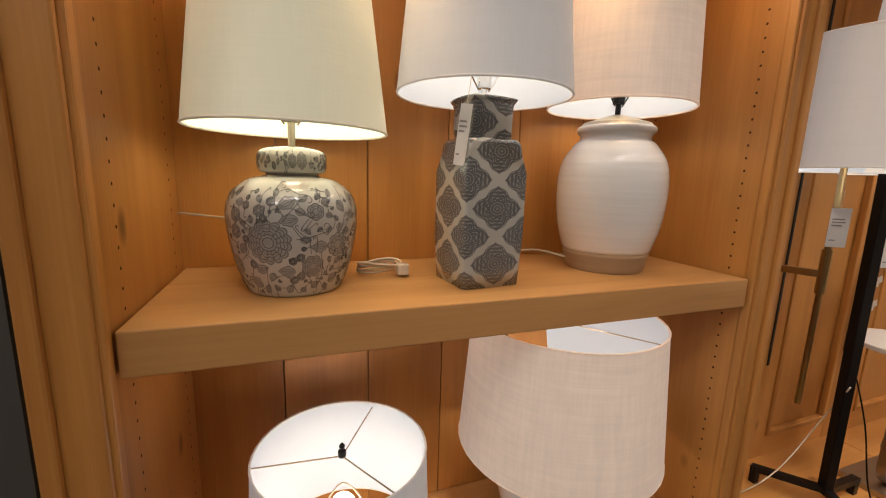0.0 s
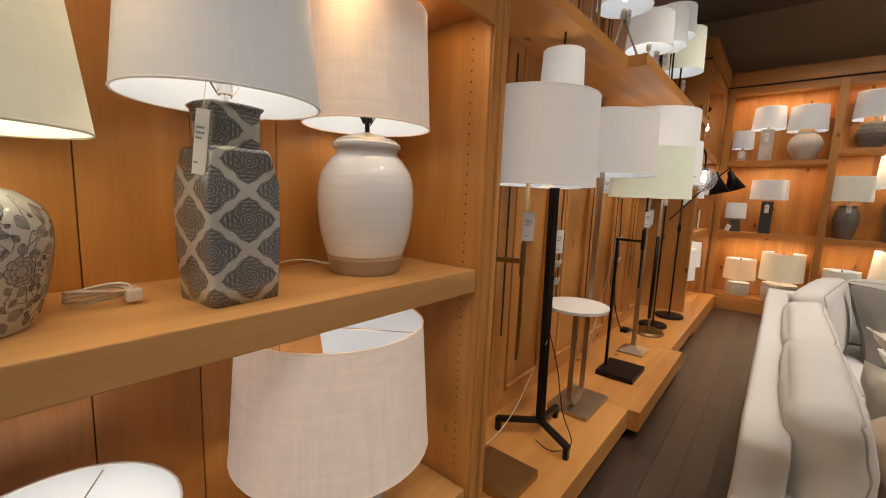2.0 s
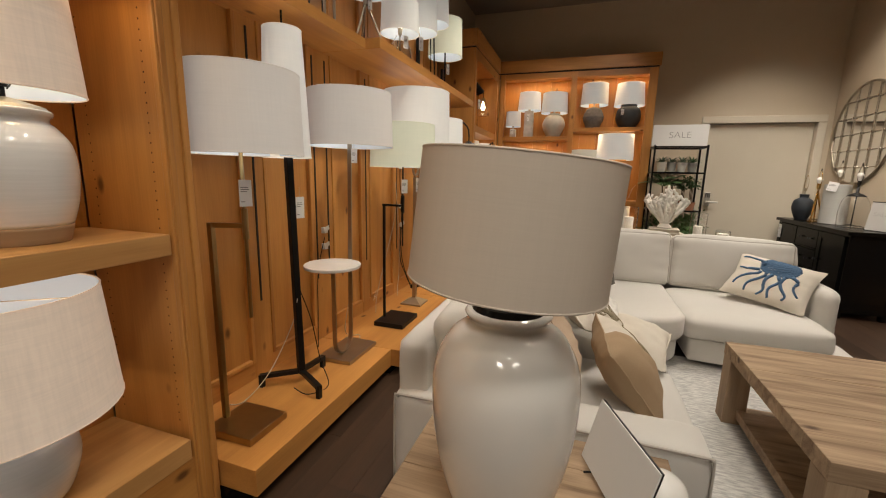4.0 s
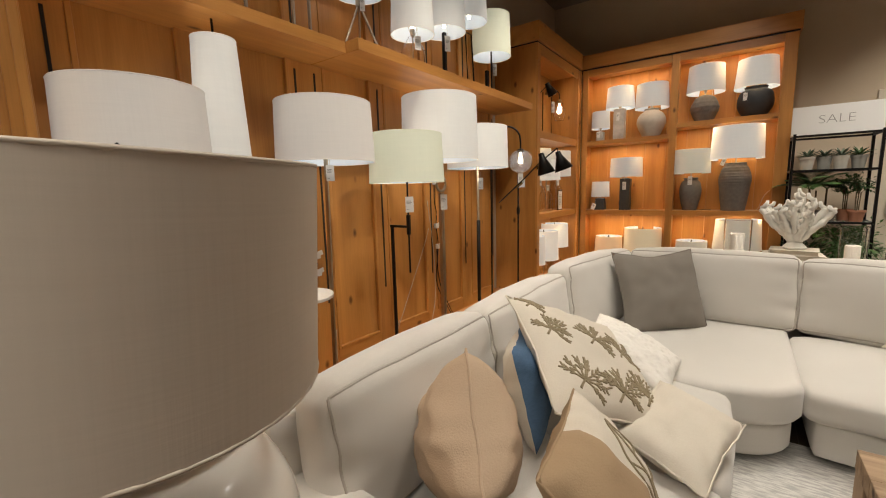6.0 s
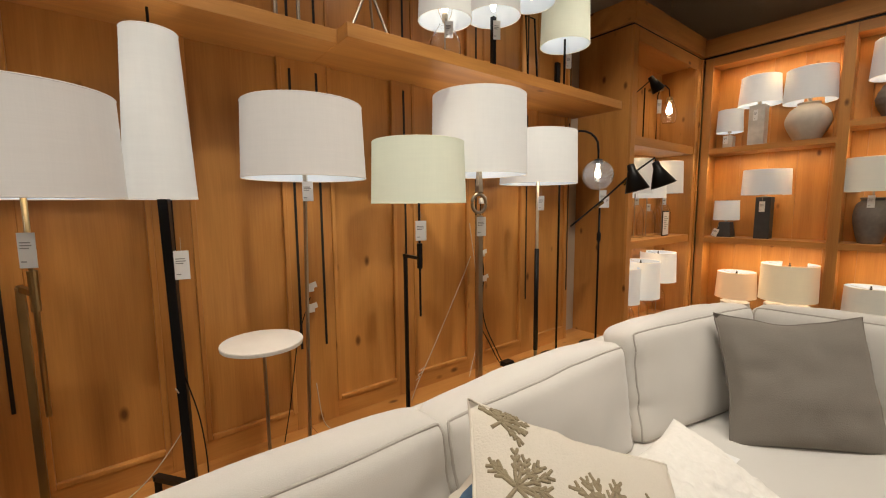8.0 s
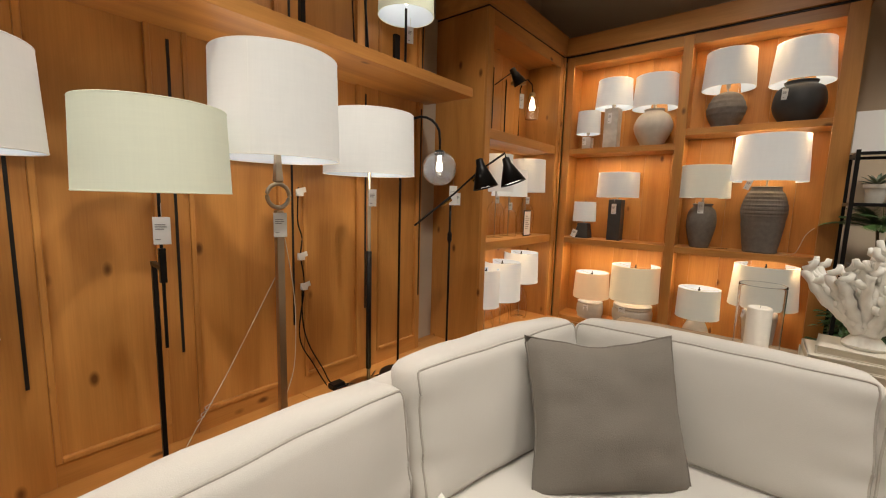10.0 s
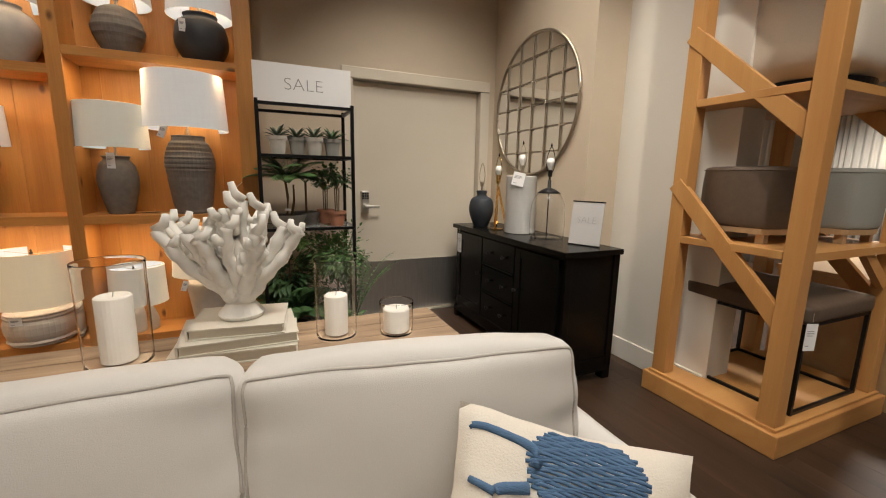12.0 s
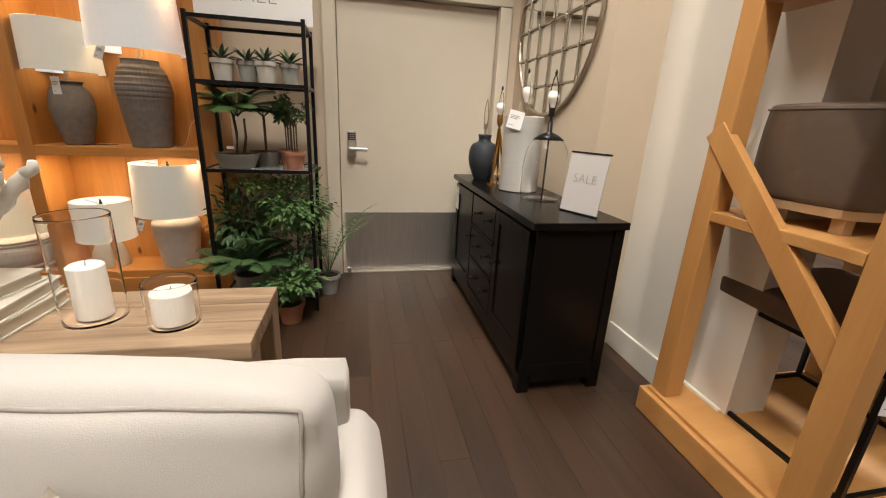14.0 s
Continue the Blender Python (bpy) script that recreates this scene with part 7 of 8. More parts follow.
for i in range(3):
    y0 = Y0 + 0.04 + i * third
    if i == 1:
        for k in range(3):
            z0 = 0.16 + k * 0.225
            d = part("drawer", box(X0 - 0.004, X0 + 0.0145, y0 + 0.008, y0 + third - 0.008, z0, z0 + 0.212, bevel=0.003), SATIN_BLACK, sb)
            part("drawer_lip", box(X0 - 0.012, X0 - 0.0045, y0 + 0.008, y0 + third - 0.008, z0 - 0.001, z0 + 0.012, bevel=0.002), SATIN_BLACK, d)
            for yy in (y0 + third * 0.28, y0 + third * 0.72):
                knob(d, yy, z0 + 0.11)
    else:
        d = part("cabinet_door", box(X0 + 0.002, X0 + 0.0145, y0 + 0.006, y0 + third - 0.006, 0.16, 0.822), SATIN_BLACK, sb)
        bm = box(X0 - 0.006, X0 + 0.0015, y0 + 0.006, y0 + 0.07, 0.16, 0.822, bevel=0.002)
        box(X0 - 0.006, X0 + 0.0015, y0 + third - 0.07, y0 + third - 0.006, 0.16, 0.822, bm, bevel=0.002)
        box(X0 - 0.006, X0 + 0.0015, y0 + 0.071, y0 + third - 0.071, 0.16, 0.225, bm, bevel=0.002)
        box(X0 - 0.006, X0 + 0.0015, y0 + 0.071, y0 + third - 0.071, 0.757, 0.822, bm, bevel=0.002)
        part("door_frame", bm, SATIN_BLACK, d)
        knob(d, y0 + (third - 0.035 if i == 0 else 0.035), 0.52)
price_tag(sb, X0 - 0.008, Y1 - 0.10, 0.80, 0.08, 0.17, rz=90)


def bare_top(ob, z, harp=True, mat=NICKEL):
    """Socket, unlit bulb and harp of a lamp without its shade."""
    part("socket", lathe([(0.008, z), (0.008, z + 0.03), (0.016, z + 0.035), (0.016, z + 0.075), (0.012, z + 0.08)], 14), mat, ob)
    part("bulb", lathe(smooth_profile([(0.012, z + 0.08), (0.016, z + 0.095), (0.031, z + 0.13), (0.022, z + 0.158), (0.001, z + 0.165)], 4), 16), MARBLE, ob, "white bulb", smooth=True)
    if harp:
        pts = spline([(0, -0.012, z + 0.05), (0, -0.04, z + 0.09), (0, -0.045, z + 0.16), (0, 0, z + 0.24), (0, 0.045, z + 0.16), (0, 0.04, z + 0.09), (0, 0.012, z + 0.05)], 5)
        part("harp", tube(pts, 0.0028, 6), mat, ob)
        part("finial", lathe([(0.004, z + 0.235), (0.007, z + 0.25), (0.002, z + 0.265)], 8), BLACK, ob)


SBZ = 0.881
GS = "shadeless lamps on the sideboard"
INKBLUE = material("matte ink ceramic", (0.018, 0.022, 0.028), 0.6, second=(0.028, 0.033, 0.04), scale=14, mix=0.6, bump=0.2)
l1 = thing("table_lamp", 3.32, 5.98, SBZ, "matte ink-black round pot lamp without shade", "table lamp", GS)
part("body", lathe(smooth_profile([(0.055, 0), (0.065, 0.01), (0.10, 0.10), (0.108, 0.17), (0.09, 0.24), (0.045, 0.27), (0.048, 0.31), (0.04, 0.315)], 5), 36), INKBLUE, l1, smooth=True)
part("socket", lathe([(0.008, 0.315), (0.008, 0.35), (0.015, 0.355), (0.015, 0.39)], 14), NICKEL, l1)
part("harp", tube(spline([(0, -0.012, 0.36), (0, -0.04, 0.40), (0, -0.045, 0.47), (0, 0, 0.55), (0, 0.045, 0.47), (0, 0.04, 0.40), (0, 0.012, 0.36)], 5), 0.0032, 6), BRASS, l1)
l2 = thing("table_lamp", 3.34, 5.74, SBZ, "polished brass tripod stick lamp without shade", "table lamp", GS)
part("base", lathe([(0.055, 0), (0.055, 0.008), (0.01, 0.012)], 28), GOLD, l2)
part("leg", beam((-0.03, -0.02, 0.01), (0, 0, 0.36), 0.014, 0.014), GOLD, l2)
part("leg", beam((0.05, 0.09, 0.01), (0, 0, 0.36), 0.014, 0.014), GOLD, l2)
part("leg", beam((0.05, -0.08, 0.01), (0, 0, 0.36), 0.014, 0.014), GOLD, l2)
bare_top(l2, 0.36, True, GOLD)
part("cuff", lathe([(0.014, 0.38), (0.02, 0.40), (0.02, 0.45)], 14), GOLD, l2)
l3 = thing("table_lamp", 3.42, 5.52, SBZ, "tall pale grey cylinder lamp without shade", "table lamp", GS)
part("body", lathe([(0.115, 0), (0.12, 0.004), (0.118, 0.44), (0.112, 0.446), (0.01, 0.448)], 40), material("pale concrete glaze", (0.42, 0.41, 0.38), 0.5, second=(0.37, 0.36, 0.335), stretch=(1, 1, 9), scale=5, mix=0.7, bump=0.15), l3)
bare_top(l3, 0.446)
price_tag(l3, -0.085, -0.10, 0.47, 0.09, 0.10, rz=-37, swing=12)
l4 = thing("table_lamp", 3.44, 5.20, SBZ, "clear glass cloche lamp with black cap and no shade", "table lamp", GS)
g = part("body", lathe(glass_wall(smooth_profile([(0.105, 0), (0.12, 0.01), (0.125, 0.12), (0.115, 0.25), (0.08, 0.32), (0.04, 0.345)], 5)), 40), THIN_GLASS, l4, "clear glass cloche", smooth=True)
g.visible_shadow = False
part("rod", tube([(0, 0, 0), (0, 0, 0.35)], 0.005, 8), BLACK, l4)
part("cap", lathe([(0.085, 0.325), (0.05, 0.35), (0.014, 0.365), (0.012, 0.42)], 28), BLACK, l4, smooth=True)
bare_top(l4, 0.41, True, BLACK)
ss = thing("sale_sign", 3.465, 4.84, SBZ, "framed sale sign standing on the sideboard", "sign", rz=24)
bm = box(-0.004, 0.004, -0.105, 0.105, 0, 0.285)
bm.transform(pose(0, 0, 0, 0, 8, 0))
# Paper in an acrylic sleeve, greyed because it faces away from the light.
part("sheet", bm, material("grey acrylic sign sleeve", (0.50, 0.49, 0.475), 0.25, coat=0.3, second=(0.46, 0.45, 0.435), scale=5, mix=0.7), ss)
for z0, z1 in ((0.283, 0.291), (0.0, 0.006)):
    bm = box(-0.006, 0.006, -0.108, 0.108, z0, z1)
    bm.transform(pose(0, 0, 0, 0, 8, 0))
    part("frame_bar", bm, BLACK, ss)
lettering("SALE", 0.06, ss, pose(0, 0, 0, 0, 8, 0) @ pose(-0.006, 0, 0.165, 90, 0, -90), INK, 1.05)

# ---- round mirror ----
mir = thing("wall_mirror", 3.655, 5.745, 1.905, "large round mirror with a thin metal frame and window-pane bars", "mirror")
MIRROR = material("mirror glass", (0.86, 0.86, 0.84), 0.02, metal=1.0)
bm = lathe([(0.55, -0.012), (0.55, -0.008)], 64)
bm.transform(pose(0, 0, 0, 0, 90, 0))
part("glass", bm, MIRROR, mir)
for r, w in ((0.562, 0.012),):
    pts = [(-0.014, r * math.cos(2 * math.pi * k / 64), r * math.sin(2 * math.pi * k / 64)) for k in range(64)]
    part("frame", tube(pts, w, 8, closed=True), NICKEL, mir, smooth=True)
for k in (-2, -1, 0, 1, 2):
    o = k * 0.19
    h = math.sqrt(max(0.55 ** 2 - o ** 2, 0))
    part("bar", beam((-0.020, o, -h), (-0.020, o, h), 0.010, 0.010), NICKEL, mir)
    part("bar", beam((-0.023, -h, o), (-0.023, h, o), 0.010, 0.010), NICKEL, mir)
    for j in (-2, -1, 0, 1, 2):
        if math.hypot(o, j * 0.19) < 0.5:
            part("clip", box(-0.034, -0.016, o - 0.011, o + 0.011, j * 0.19 - 0.011, j * 0.19 + 0.011, bevel=0.003), CHROME, mir)

# ---- wooden display tower ----
tw = thing("display_tower", 0, 0, 0, "open honey wood display tower with diagonal braces", "display stand")
TX0, TX1, TY0, TY1, PW = 3.765, 4.745, 3.785, 4.475, 0.085
part("plinth", box(TX0 - 0.035, TX1 + 0.035, TY0 - 0.035, TY1 + 0.035, 0, 0.12, bevel=0.006), TOWER_X, tw)
part("deck", box(TX0 - 0.012, TX1 + 0.012, TY0 - 0.012, TY1 + 0.012, 0.1205, 0.137, bevel=0.003), TOWER_X, tw)
for x in (TX0, TX1 - PW):
    for y in (TY0, TY1 - PW):
        part("post", box(x, x + PW, y, y + PW, 0.1372, 3.1, bevel=0.004), TOWER_Z, tw)
for z in (0.995, 1.75, 2.51):
    part("shelf", box(TX0 + 0.004, TX1 - 0.004, TY0 + 0.004 + PW, TY1 - 0.004, z - 0.04, z, bevel=0.003), TOWER_X, tw)
    part("shelf_edge", box(TX0 + PW + 0.001, TX1 - PW - 0.001, TY0 + 0.006, TY0 + PW + 0.003, z - 0.04, z), TOWER_X, tw)
for x, d in ((TX0 + 0.013, 0.018), (TX1 - 0.013, -0.018)):
    for top, foot in ((1.295, 0.615), (2.10, 1.51), (2.90, 2.28)):
        part("brace", beam((x, TY1 - 0.015, top), (x + d, TY0 + 0.035, foot), 0.038, 0.085, bevel=0.003), TOWER_Z, tw)
part("brace", beam((TX1 - PW, TY0 + 0.04, 1.52), (TX1 - 0.36, TY0 + 0.04, 1.73), 0.035, 0.06), TOWER_X, tw)
part("brace", beam((TX1 - PW, TY0 + 0.04, 0.77), (TX1 - 0.34, TY0 + 0.04, 0.965), 0.035, 0.06), TOWER_X, tw)

BROWN_L = material("brown upholstery leather", (0.085, 0.058, 0.040), 0.5, second=(0.11, 0.075, 0.05), scale=30, mix=0.7, bump=0.3)
GREY_U = material("grey-green upholstery", (0.27, 0.265, 0.235), 0.85, second=(0.24, 0.235, 0.205), scale=160, mix=0.7, bump=0.3)
LEGW = wood("pale wood leg", (0.46, 0.31, 0.17), (0.34, 0.22, 0.11), "z", knots=False)
WHITE_U = material("cream upholstery", (0.60, 0.53, 0.43), 0.85, second=(0.55, 0.485, 0.39), scale=160, mix=0.7, bump=0.3)


def ottoman(x, y, z, s, h, mat, label, rz=0):
    ob = thing("ottoman", x, y, z, label, "ottoman", "ottomans on the tower", rz=rz)
    r = s / 2
    prof = smooth_profile([(r * 0.96, 0.078), (r * 1.01, 0.10), (r * 1.03, h * 0.55), (r * 1.01, h - 0.04), (r * 0.95, h - 0.008), (r * 0.6, h), (0.01, h + 0.003)], 4)
    part("cushion", lathe(prof, 56, square=0.42), mat, ob, smooth=True)
    part("piping", tube([(x, y, h - 0.024) for x, y in [(r * 1.0 * (0.42 / max(abs(math.cos(a)), abs(math.sin(a))) + 0.58) * math.cos(a), r * 1.0 * (0.42 / max(abs(math.cos(a)), abs(math.sin(a))) + 0.58) * math.sin(a)) for a in [2 * math.pi * k / 56 for k in range(56)]]], 0.004, 6, closed=True), mat, ob, smooth=True)
    part("plinth", lathe([(r * 0.97, 0.05), (r * 0.98, 0.079)], 48, square=0.42), LEGW, ob)
    for sx in (-1, 1):
        for sy in (-1, 1):
            part("leg", box(sx * (s / 2 - 0.07) - 0.02, sx * (s / 2 - 0.07) + 0.02, sy * (s / 2 - 0.07) - 0.02, sy * (s / 2 - 0.07) + 0.02, 0, 0.056), LEGW, ob)
    return ob


o = ottoman(4.07, 4.20, 0.996, 0.43, 0.40, BROWN_L, "dark brown leather cube ottoman on wooden legs")
price_tag(o, -0.10, -0.19, 0.34, 0.055, 0.13, rz=0)
o = ottoman(4.51, 4.06, 0.996, 0.42, 0.40, GREY_U, "pale grey upholstered cube ottoman on wooden legs")
price_tag(o, 0.12, -0.18, 0.36, 0.07, 0.16, rz=0)
o = thing("armchair", 4.28, 4.12, 1.751, "cream upholstered tub stool with a black base on the tower", "chair")
bm = cushion_mesh(0.60, 0.52, 0.60, 0.09, 0.015, 12, 5)
bm.transform(Matrix.Translation((0, 0, 0.375)))
part("seat", bm, WHITE_U, o, smooth=True)
part("base", lathe([(0.24, 0), (0.245, 0.07), (0.23, 0.075)], 40, square=0.2), BLACK, o)
price_tag(o, -0.14, -0.24, 0.42, 0.10, 0.16, rz=0)

bench = thing("bench", 4.277, 4.137, 0.138, "brown leather bench with a thin black metal frame", "bench")
bm = cushion_mesh(0.655, 0.66, 0.10, 0.025, 0.008, 14, 9, wrinkle=0.003)
bm.transform(Matrix.Translation((0, 0, 0.535)))
part("seat", bm, BROWN_L, bench, smooth=True)
for sx in (-1, 1):
    for sy in (-1, 1):
        part("leg", box(sx * 0.308 - 0.009, sx * 0.308 + 0.009, sy * 0.31 - 0.009, sy * 0.31 + 0.009, 0, 0.488), BLACK, bench)
for z in (0.0, 0.47):
    for sy in (-1, 1):
        part("rail", box(-0.299, 0.299, sy * 0.31 - 0.008, sy * 0.31 + 0.008, z, z + 0.017), BLACK, bench)
    for sx in (-1, 1):
        part("rail", box(sx * 0.308 - 0.008, sx * 0.308 + 0.008, -0.301, 0.301, z, z + 0.017), BLACK, bench)
price_tag(bench, -0.30, -0.335, 0.50, 0.06, 0.14, rz=-20)

# ---- desk and slipcovered chair ----
DESKW = wood("blond desk wood", (0.50, 0.34, 0.18), (0.38, 0.24, 0.12), "x", knots=False)
desk = thing("desk", 5.47, 4.05, 0, "blond wood desk with panel ends", "desk")
part("top", box(-0.66, 0.66, -0.33, 0.36, 0.73, 0.76, bevel=0.004), DESKW, desk)
part("end_panel", box(-0.65, -0.62, -0.32, 0.35, 0, 0.729), DESKW, desk)
part("end_panel", box(0.62, 0.65, -0.32, 0.35, 0, 0.729), DESKW, desk)
part("front_panel", box(-0.619, 0.619, -0.30, -0.28, 0.25, 0.729), DESKW, desk)
SLIP = material("white slipcover linen", (0.60, 0.53, 0.45), 0.9, second=(0.55, 0.485, 0.41), scale=200, mix=0.8, bump=0.35, sheen=0.2)
ch = thing("slipcover_chair", 4.60, 3.03, 0, "white slipcovered armchair with its back to the aisle", "armchair", rz=-27)
bm = cushion_mesh(0.13, 0.72, 0.68, 0.02, 0.004, 16, 4, wrinkle=0.006)
bm.transform(pose(-0.27, 0, 0.35, 0, -3, 0))
part("back", bm, SLIP, ch, smooth=True)
bm = cushion_mesh(0.60, 0.70, 0.36, 0.04, 0.008, 10, 6)
bm.transform(pose(0.06, 0, 0.21))
part("skirt", bm, SLIP, ch, smooth=True)
bm = cushion_mesh(0.55, 0.56, 0.14, 0.05, 0.02, 10, 7)
bm.transform(pose(0.08, 0, 0.45))
part("seat_cushion", bm, SLIP, ch, smooth=True)
bm = cushion_mesh(0.15, 0.60, 0.40, 0.05, 0.03, 10, 8)
bm.transform(pose(-0.13, 0, 0.60, 0, -10, 0))
part("back_cushion", bm, SLIP, ch, smooth=True)
for s in (-1, 1):
    bm = cushion_mesh(0.60, 0.12, 0.56, 0.05, 0.01, 10, 9 + s)
    bm.transform(pose(0.05, s * 0.32, 0.32))
    part("arm", bm, SLIP, ch, smooth=True)
ds = thing("desk_sign", 5.42, 3.80, 0.761, "white card with small product pictures in a clear stand", "sign", rz=-20)
bm = box(-0.003, 0.003, -0.11, 0.11, 0, 0.22)
bm.transform(pose(0, 0, 0, 0, 8, 0))
part("card", bm, PAPER, ds)
for k in range(4):
    for j in range(3):
        bm = box(-0.006, -0.0045, -0.085 + k * 0.045, -0.055 + k * 0.045, 0.05 + j * 0.045, 0.066 + j * 0.045)
        bm.transform(pose(0.02, 0, 0, 0, 8, 0) @ pose(-0.02, 0, 0))
        part("picture", bm, INK, ds)
vs = thing("table_mirror", 5.12, 3.86, 0.761, "small white arched ornament on the desk", "ornament")
part("body", box(-0.03, 0.03, -0.06, 0.06, 0, 0.19, bevel=0.028), MARBLE, vs)

# ---- the shop beyond ----
WHITE_C = material("white curtain cloth", (0.75, 0.72, 0.66), 0.9, second=(0.69, 0.66, 0.60), scale=30, mix=0.7)
for yc, w in ((6.98, 0.55), (6.0, 0.34), (5.62, 0.5)):
    cu = thing("curtain_sample", 9.0, yc, 0, "hanging pale curtain samples", "curtain", "curtain samples")
    bm = bmesh.new()
    n = 40
    cols = []
    for i in range(n + 1):
        y = -w / 2 + w * i / n
        x = 0.03 * math.sin(i * 0.9)
        cols.append((bm.verts.new((x, y, 0.0)), bm.verts.new((x * 0.6, y, 2.36))))
    for a, b in zip(cols, cols[1:]):
        bm.faces.new((a[0], b[0], b[1], a[1]))
    c = part("cloth", bm, WHITE_C, cu, smooth=True)
    mod = c.modifiers.new("thick", "SOLIDIFY")
    mod.thickness = 0.004
    part("rod", tube([(0, -w / 2 - 0.1, 2.38), (0, w / 2 + 0.1, 2.38)], 0.012, 8), BLACK, cu)

hutch = thing("wall_cabinet", 10.2, 5.68, 0, "tall honey wood wall cabinet with lit shelves", "cabinet")
part("back", box(0.25, 0.28, -0.85, 0.85, 0, 2.6), TOWER_Z, hutch)
for y in (-0.85, 0.82):
    part("side", box(-0.2, 0.25, y, y + 0.03, 0, 2.55), TOWER_Z, hutch)
for z in (0.9, 1.35, 1.78, 2.2):
    part("shelf", box(-0.19, 0.249, -0.819, 0.819, z, z + 0.04), TOWER_X, hutch)
part("crown", box(-0.26, 0.28, -0.92, 0.92, 2.56, 2.68, bevel=0.01), TOWER_X, hutch)
# Added fill light for the far cabinet's shelves, without a fixture.
area("shelf_fill", 10.1, 5.68, 2.53, 0.05, 1.4, 8, AMBER)
for k in range(9):
    g = part("drinking_glass", lathe([(0.03, 0), (0.045, 0.10), (0.042, 0.10), (0.028, 0.006)], 12), GOLD if k % 2 else CHROME)
    g.location = (10.15, 5.05 + k * 0.15, 1.391 if k % 2 else 0.941)
    tagged(g, "small shiny ornament on the far cabinet shelf", "ornament", "shop ornaments")
unit = thing("metal_shelf_unit", 8.75, 4.24, 0, "black metal shelf unit with framed pictures and boxes", "shelving unit")
for sx in (-0.18, 0.18):
    for sy in (-0.19, 0.19):
        part("post", box(sx - 0.015, sx + 0.015, sy - 0.015, sy + 0.015, 0, 1.68), BLACK, unit)
for z in (0.4, 0.8, 1.2, 1.66):
    part("shelf", box(-0.19, 0.19, -0.20, 0.20, z, z + 0.025), BLACK, unit)


def picture_frame(x, y, z, w, h, rz, mat, label):
    ob = thing("picture_frame", x, y, z, label, "picture frame", "picture frames in the shop", rz=rz)
    bm = box(-0.008, 0.008, -w / 2, w / 2, 0, h, bevel=0.002)
    bm.transform(pose(0, 0, 0, 0, 10, 0))
    part("frame", bm, mat, ob)
    bm = box(-0.0105, -0.0085, -w / 2 + 0.025, w / 2 - 0.025, 0.025, h - 0.025)
    bm.transform(pose(0, 0, 0, 0, 10, 0))
    part("picture", bm, STONE_G if mat is PAPER else PAPER, ob)


for i, (y, z) in enumerate(((4.14, 0.826), (4.34, 0.826), (4.13, 1.226), (4.35, 1.226))):
    picture_frame(8.66, y, z, 0.15, 0.2, 0, BLACK if i % 2 else PAPER, "small framed picture on the metal shelf")
drs = thing("dresser", 7.25, 4.16, 0.0, "dark brown dresser in the far shop", "dresser")
DARKW = wood("dark stained wood", (0.03, 0.02, 0.015), (0.018, 0.012, 0.009), "y", knots=False)
part("top", box(-0.27, 0.30, -0.42, 0.42, 0.98, 1.02, bevel=0.004), DARKW, drs)
part("body", box(-0.25, 0.28, -0.40, 0.40, 0.06, 0.979), DARKW, drs)
for k in range(4):
    d = part("drawer", box(-0.265, -0.2505, -0.38, 0.38, 0.12 + k * 0.21, 0.31 + k * 0.21, bevel=0.003), DARKW, drs)
    for s in (-0.2, 0.2):
        part("knob", lathe([(0.004, 0), (0.014, 0.012), (0.012, 0.02), (0.001, 0.022)], 10), BLACK, d).matrix_basis = pose(-0.266, s, 0.215 + k * 0.21, 0, -90, 0)
for y, h in ((4.40, 0.22), (4.27, 0.26), (4.12, 0.22), (4.0, 0.25)):
    picture_frame(7.12, y, 1.021, 0.11, h, 10, PAPER if y != 4.27 else BLACK, "small standing picture frame on the dresser")
ft = thing("far_desk", 7.6, 3.70, 0, "dark desk with white picture frames", "desk")
part("top", box(-0.3, 0.3, -0.4, 0.3, 0.90, 0.94), DARKW, ft)
for sx in (-0.28, 0.28):
    for sy in (-0.38, 0.28):
        part("leg", box(sx - 0.02, sx + 0.02, sy - 0.02, sy + 0.02, 0, 0.90), DARKW, ft)
for y in (3.88, 3.74, 3.60):
    picture_frame(7.45, y, 0.941, 0.13, 0.18, 0, PAPER, "white picture frame on the far desk")
wc = thing("desk_chair", 7.0, 3.52, 0, "white upholstered swivel desk chair", "chair")
bm = cushion_mesh(0.10, 0.42, 0.42, 0.04, 0.01, 8, 3)
bm.transform(pose(-0.2, 0, 0.80, 0, -8, 0))
part("backrest", bm, WHITE_U, wc, smooth=True)
bm = cushion_mesh(0.44, 0.44, 0.10, 0.04, 0.01, 8, 4)
bm.transform(pose(0, 0, 0.50))
part("seat", bm, WHITE_U, wc, smooth=True)
part("column", lathe([(0.03, 0.1), (0.03, 0.45)], 14), CHROME, wc)
for k in range(5):
    a = 2 * math.pi * k / 5
    part("foot", beam((0, 0, 0.12), (0.26 * math.cos(a), 0.26 * math.sin(a), 0.03), 0.03, 0.03), BLACK, wc)
lc = thing("leather_armchair", 6.3, 3.05, 0, "reddish brown leather armchair in the far shop", "armchair")
COGNAC = material("cognac leather", (0.16, 0.07, 0.035), 0.5, second=(0.20, 0.09, 0.045), scale=20, mix=0.7, bump=0.2)
for (x, y, z), s in (((-0.30, 0, 0.62), (0.18, 0.70, 0.62)), ((0.05, 0, 0.38), (0.60, 0.60, 0.20)), ((0.05, 0.34, 0.48), (0.66, 0.14, 0.34)), ((0.05, -0.34, 0.48), (0.66, 0.14, 0.34))):
    bm = cushion_mesh(*s, 0.06, 0.015, 8, 5)
    bm.transform(pose(x, y, z))
    part("cushion", bm, COGNAC, lc, smooth=True)
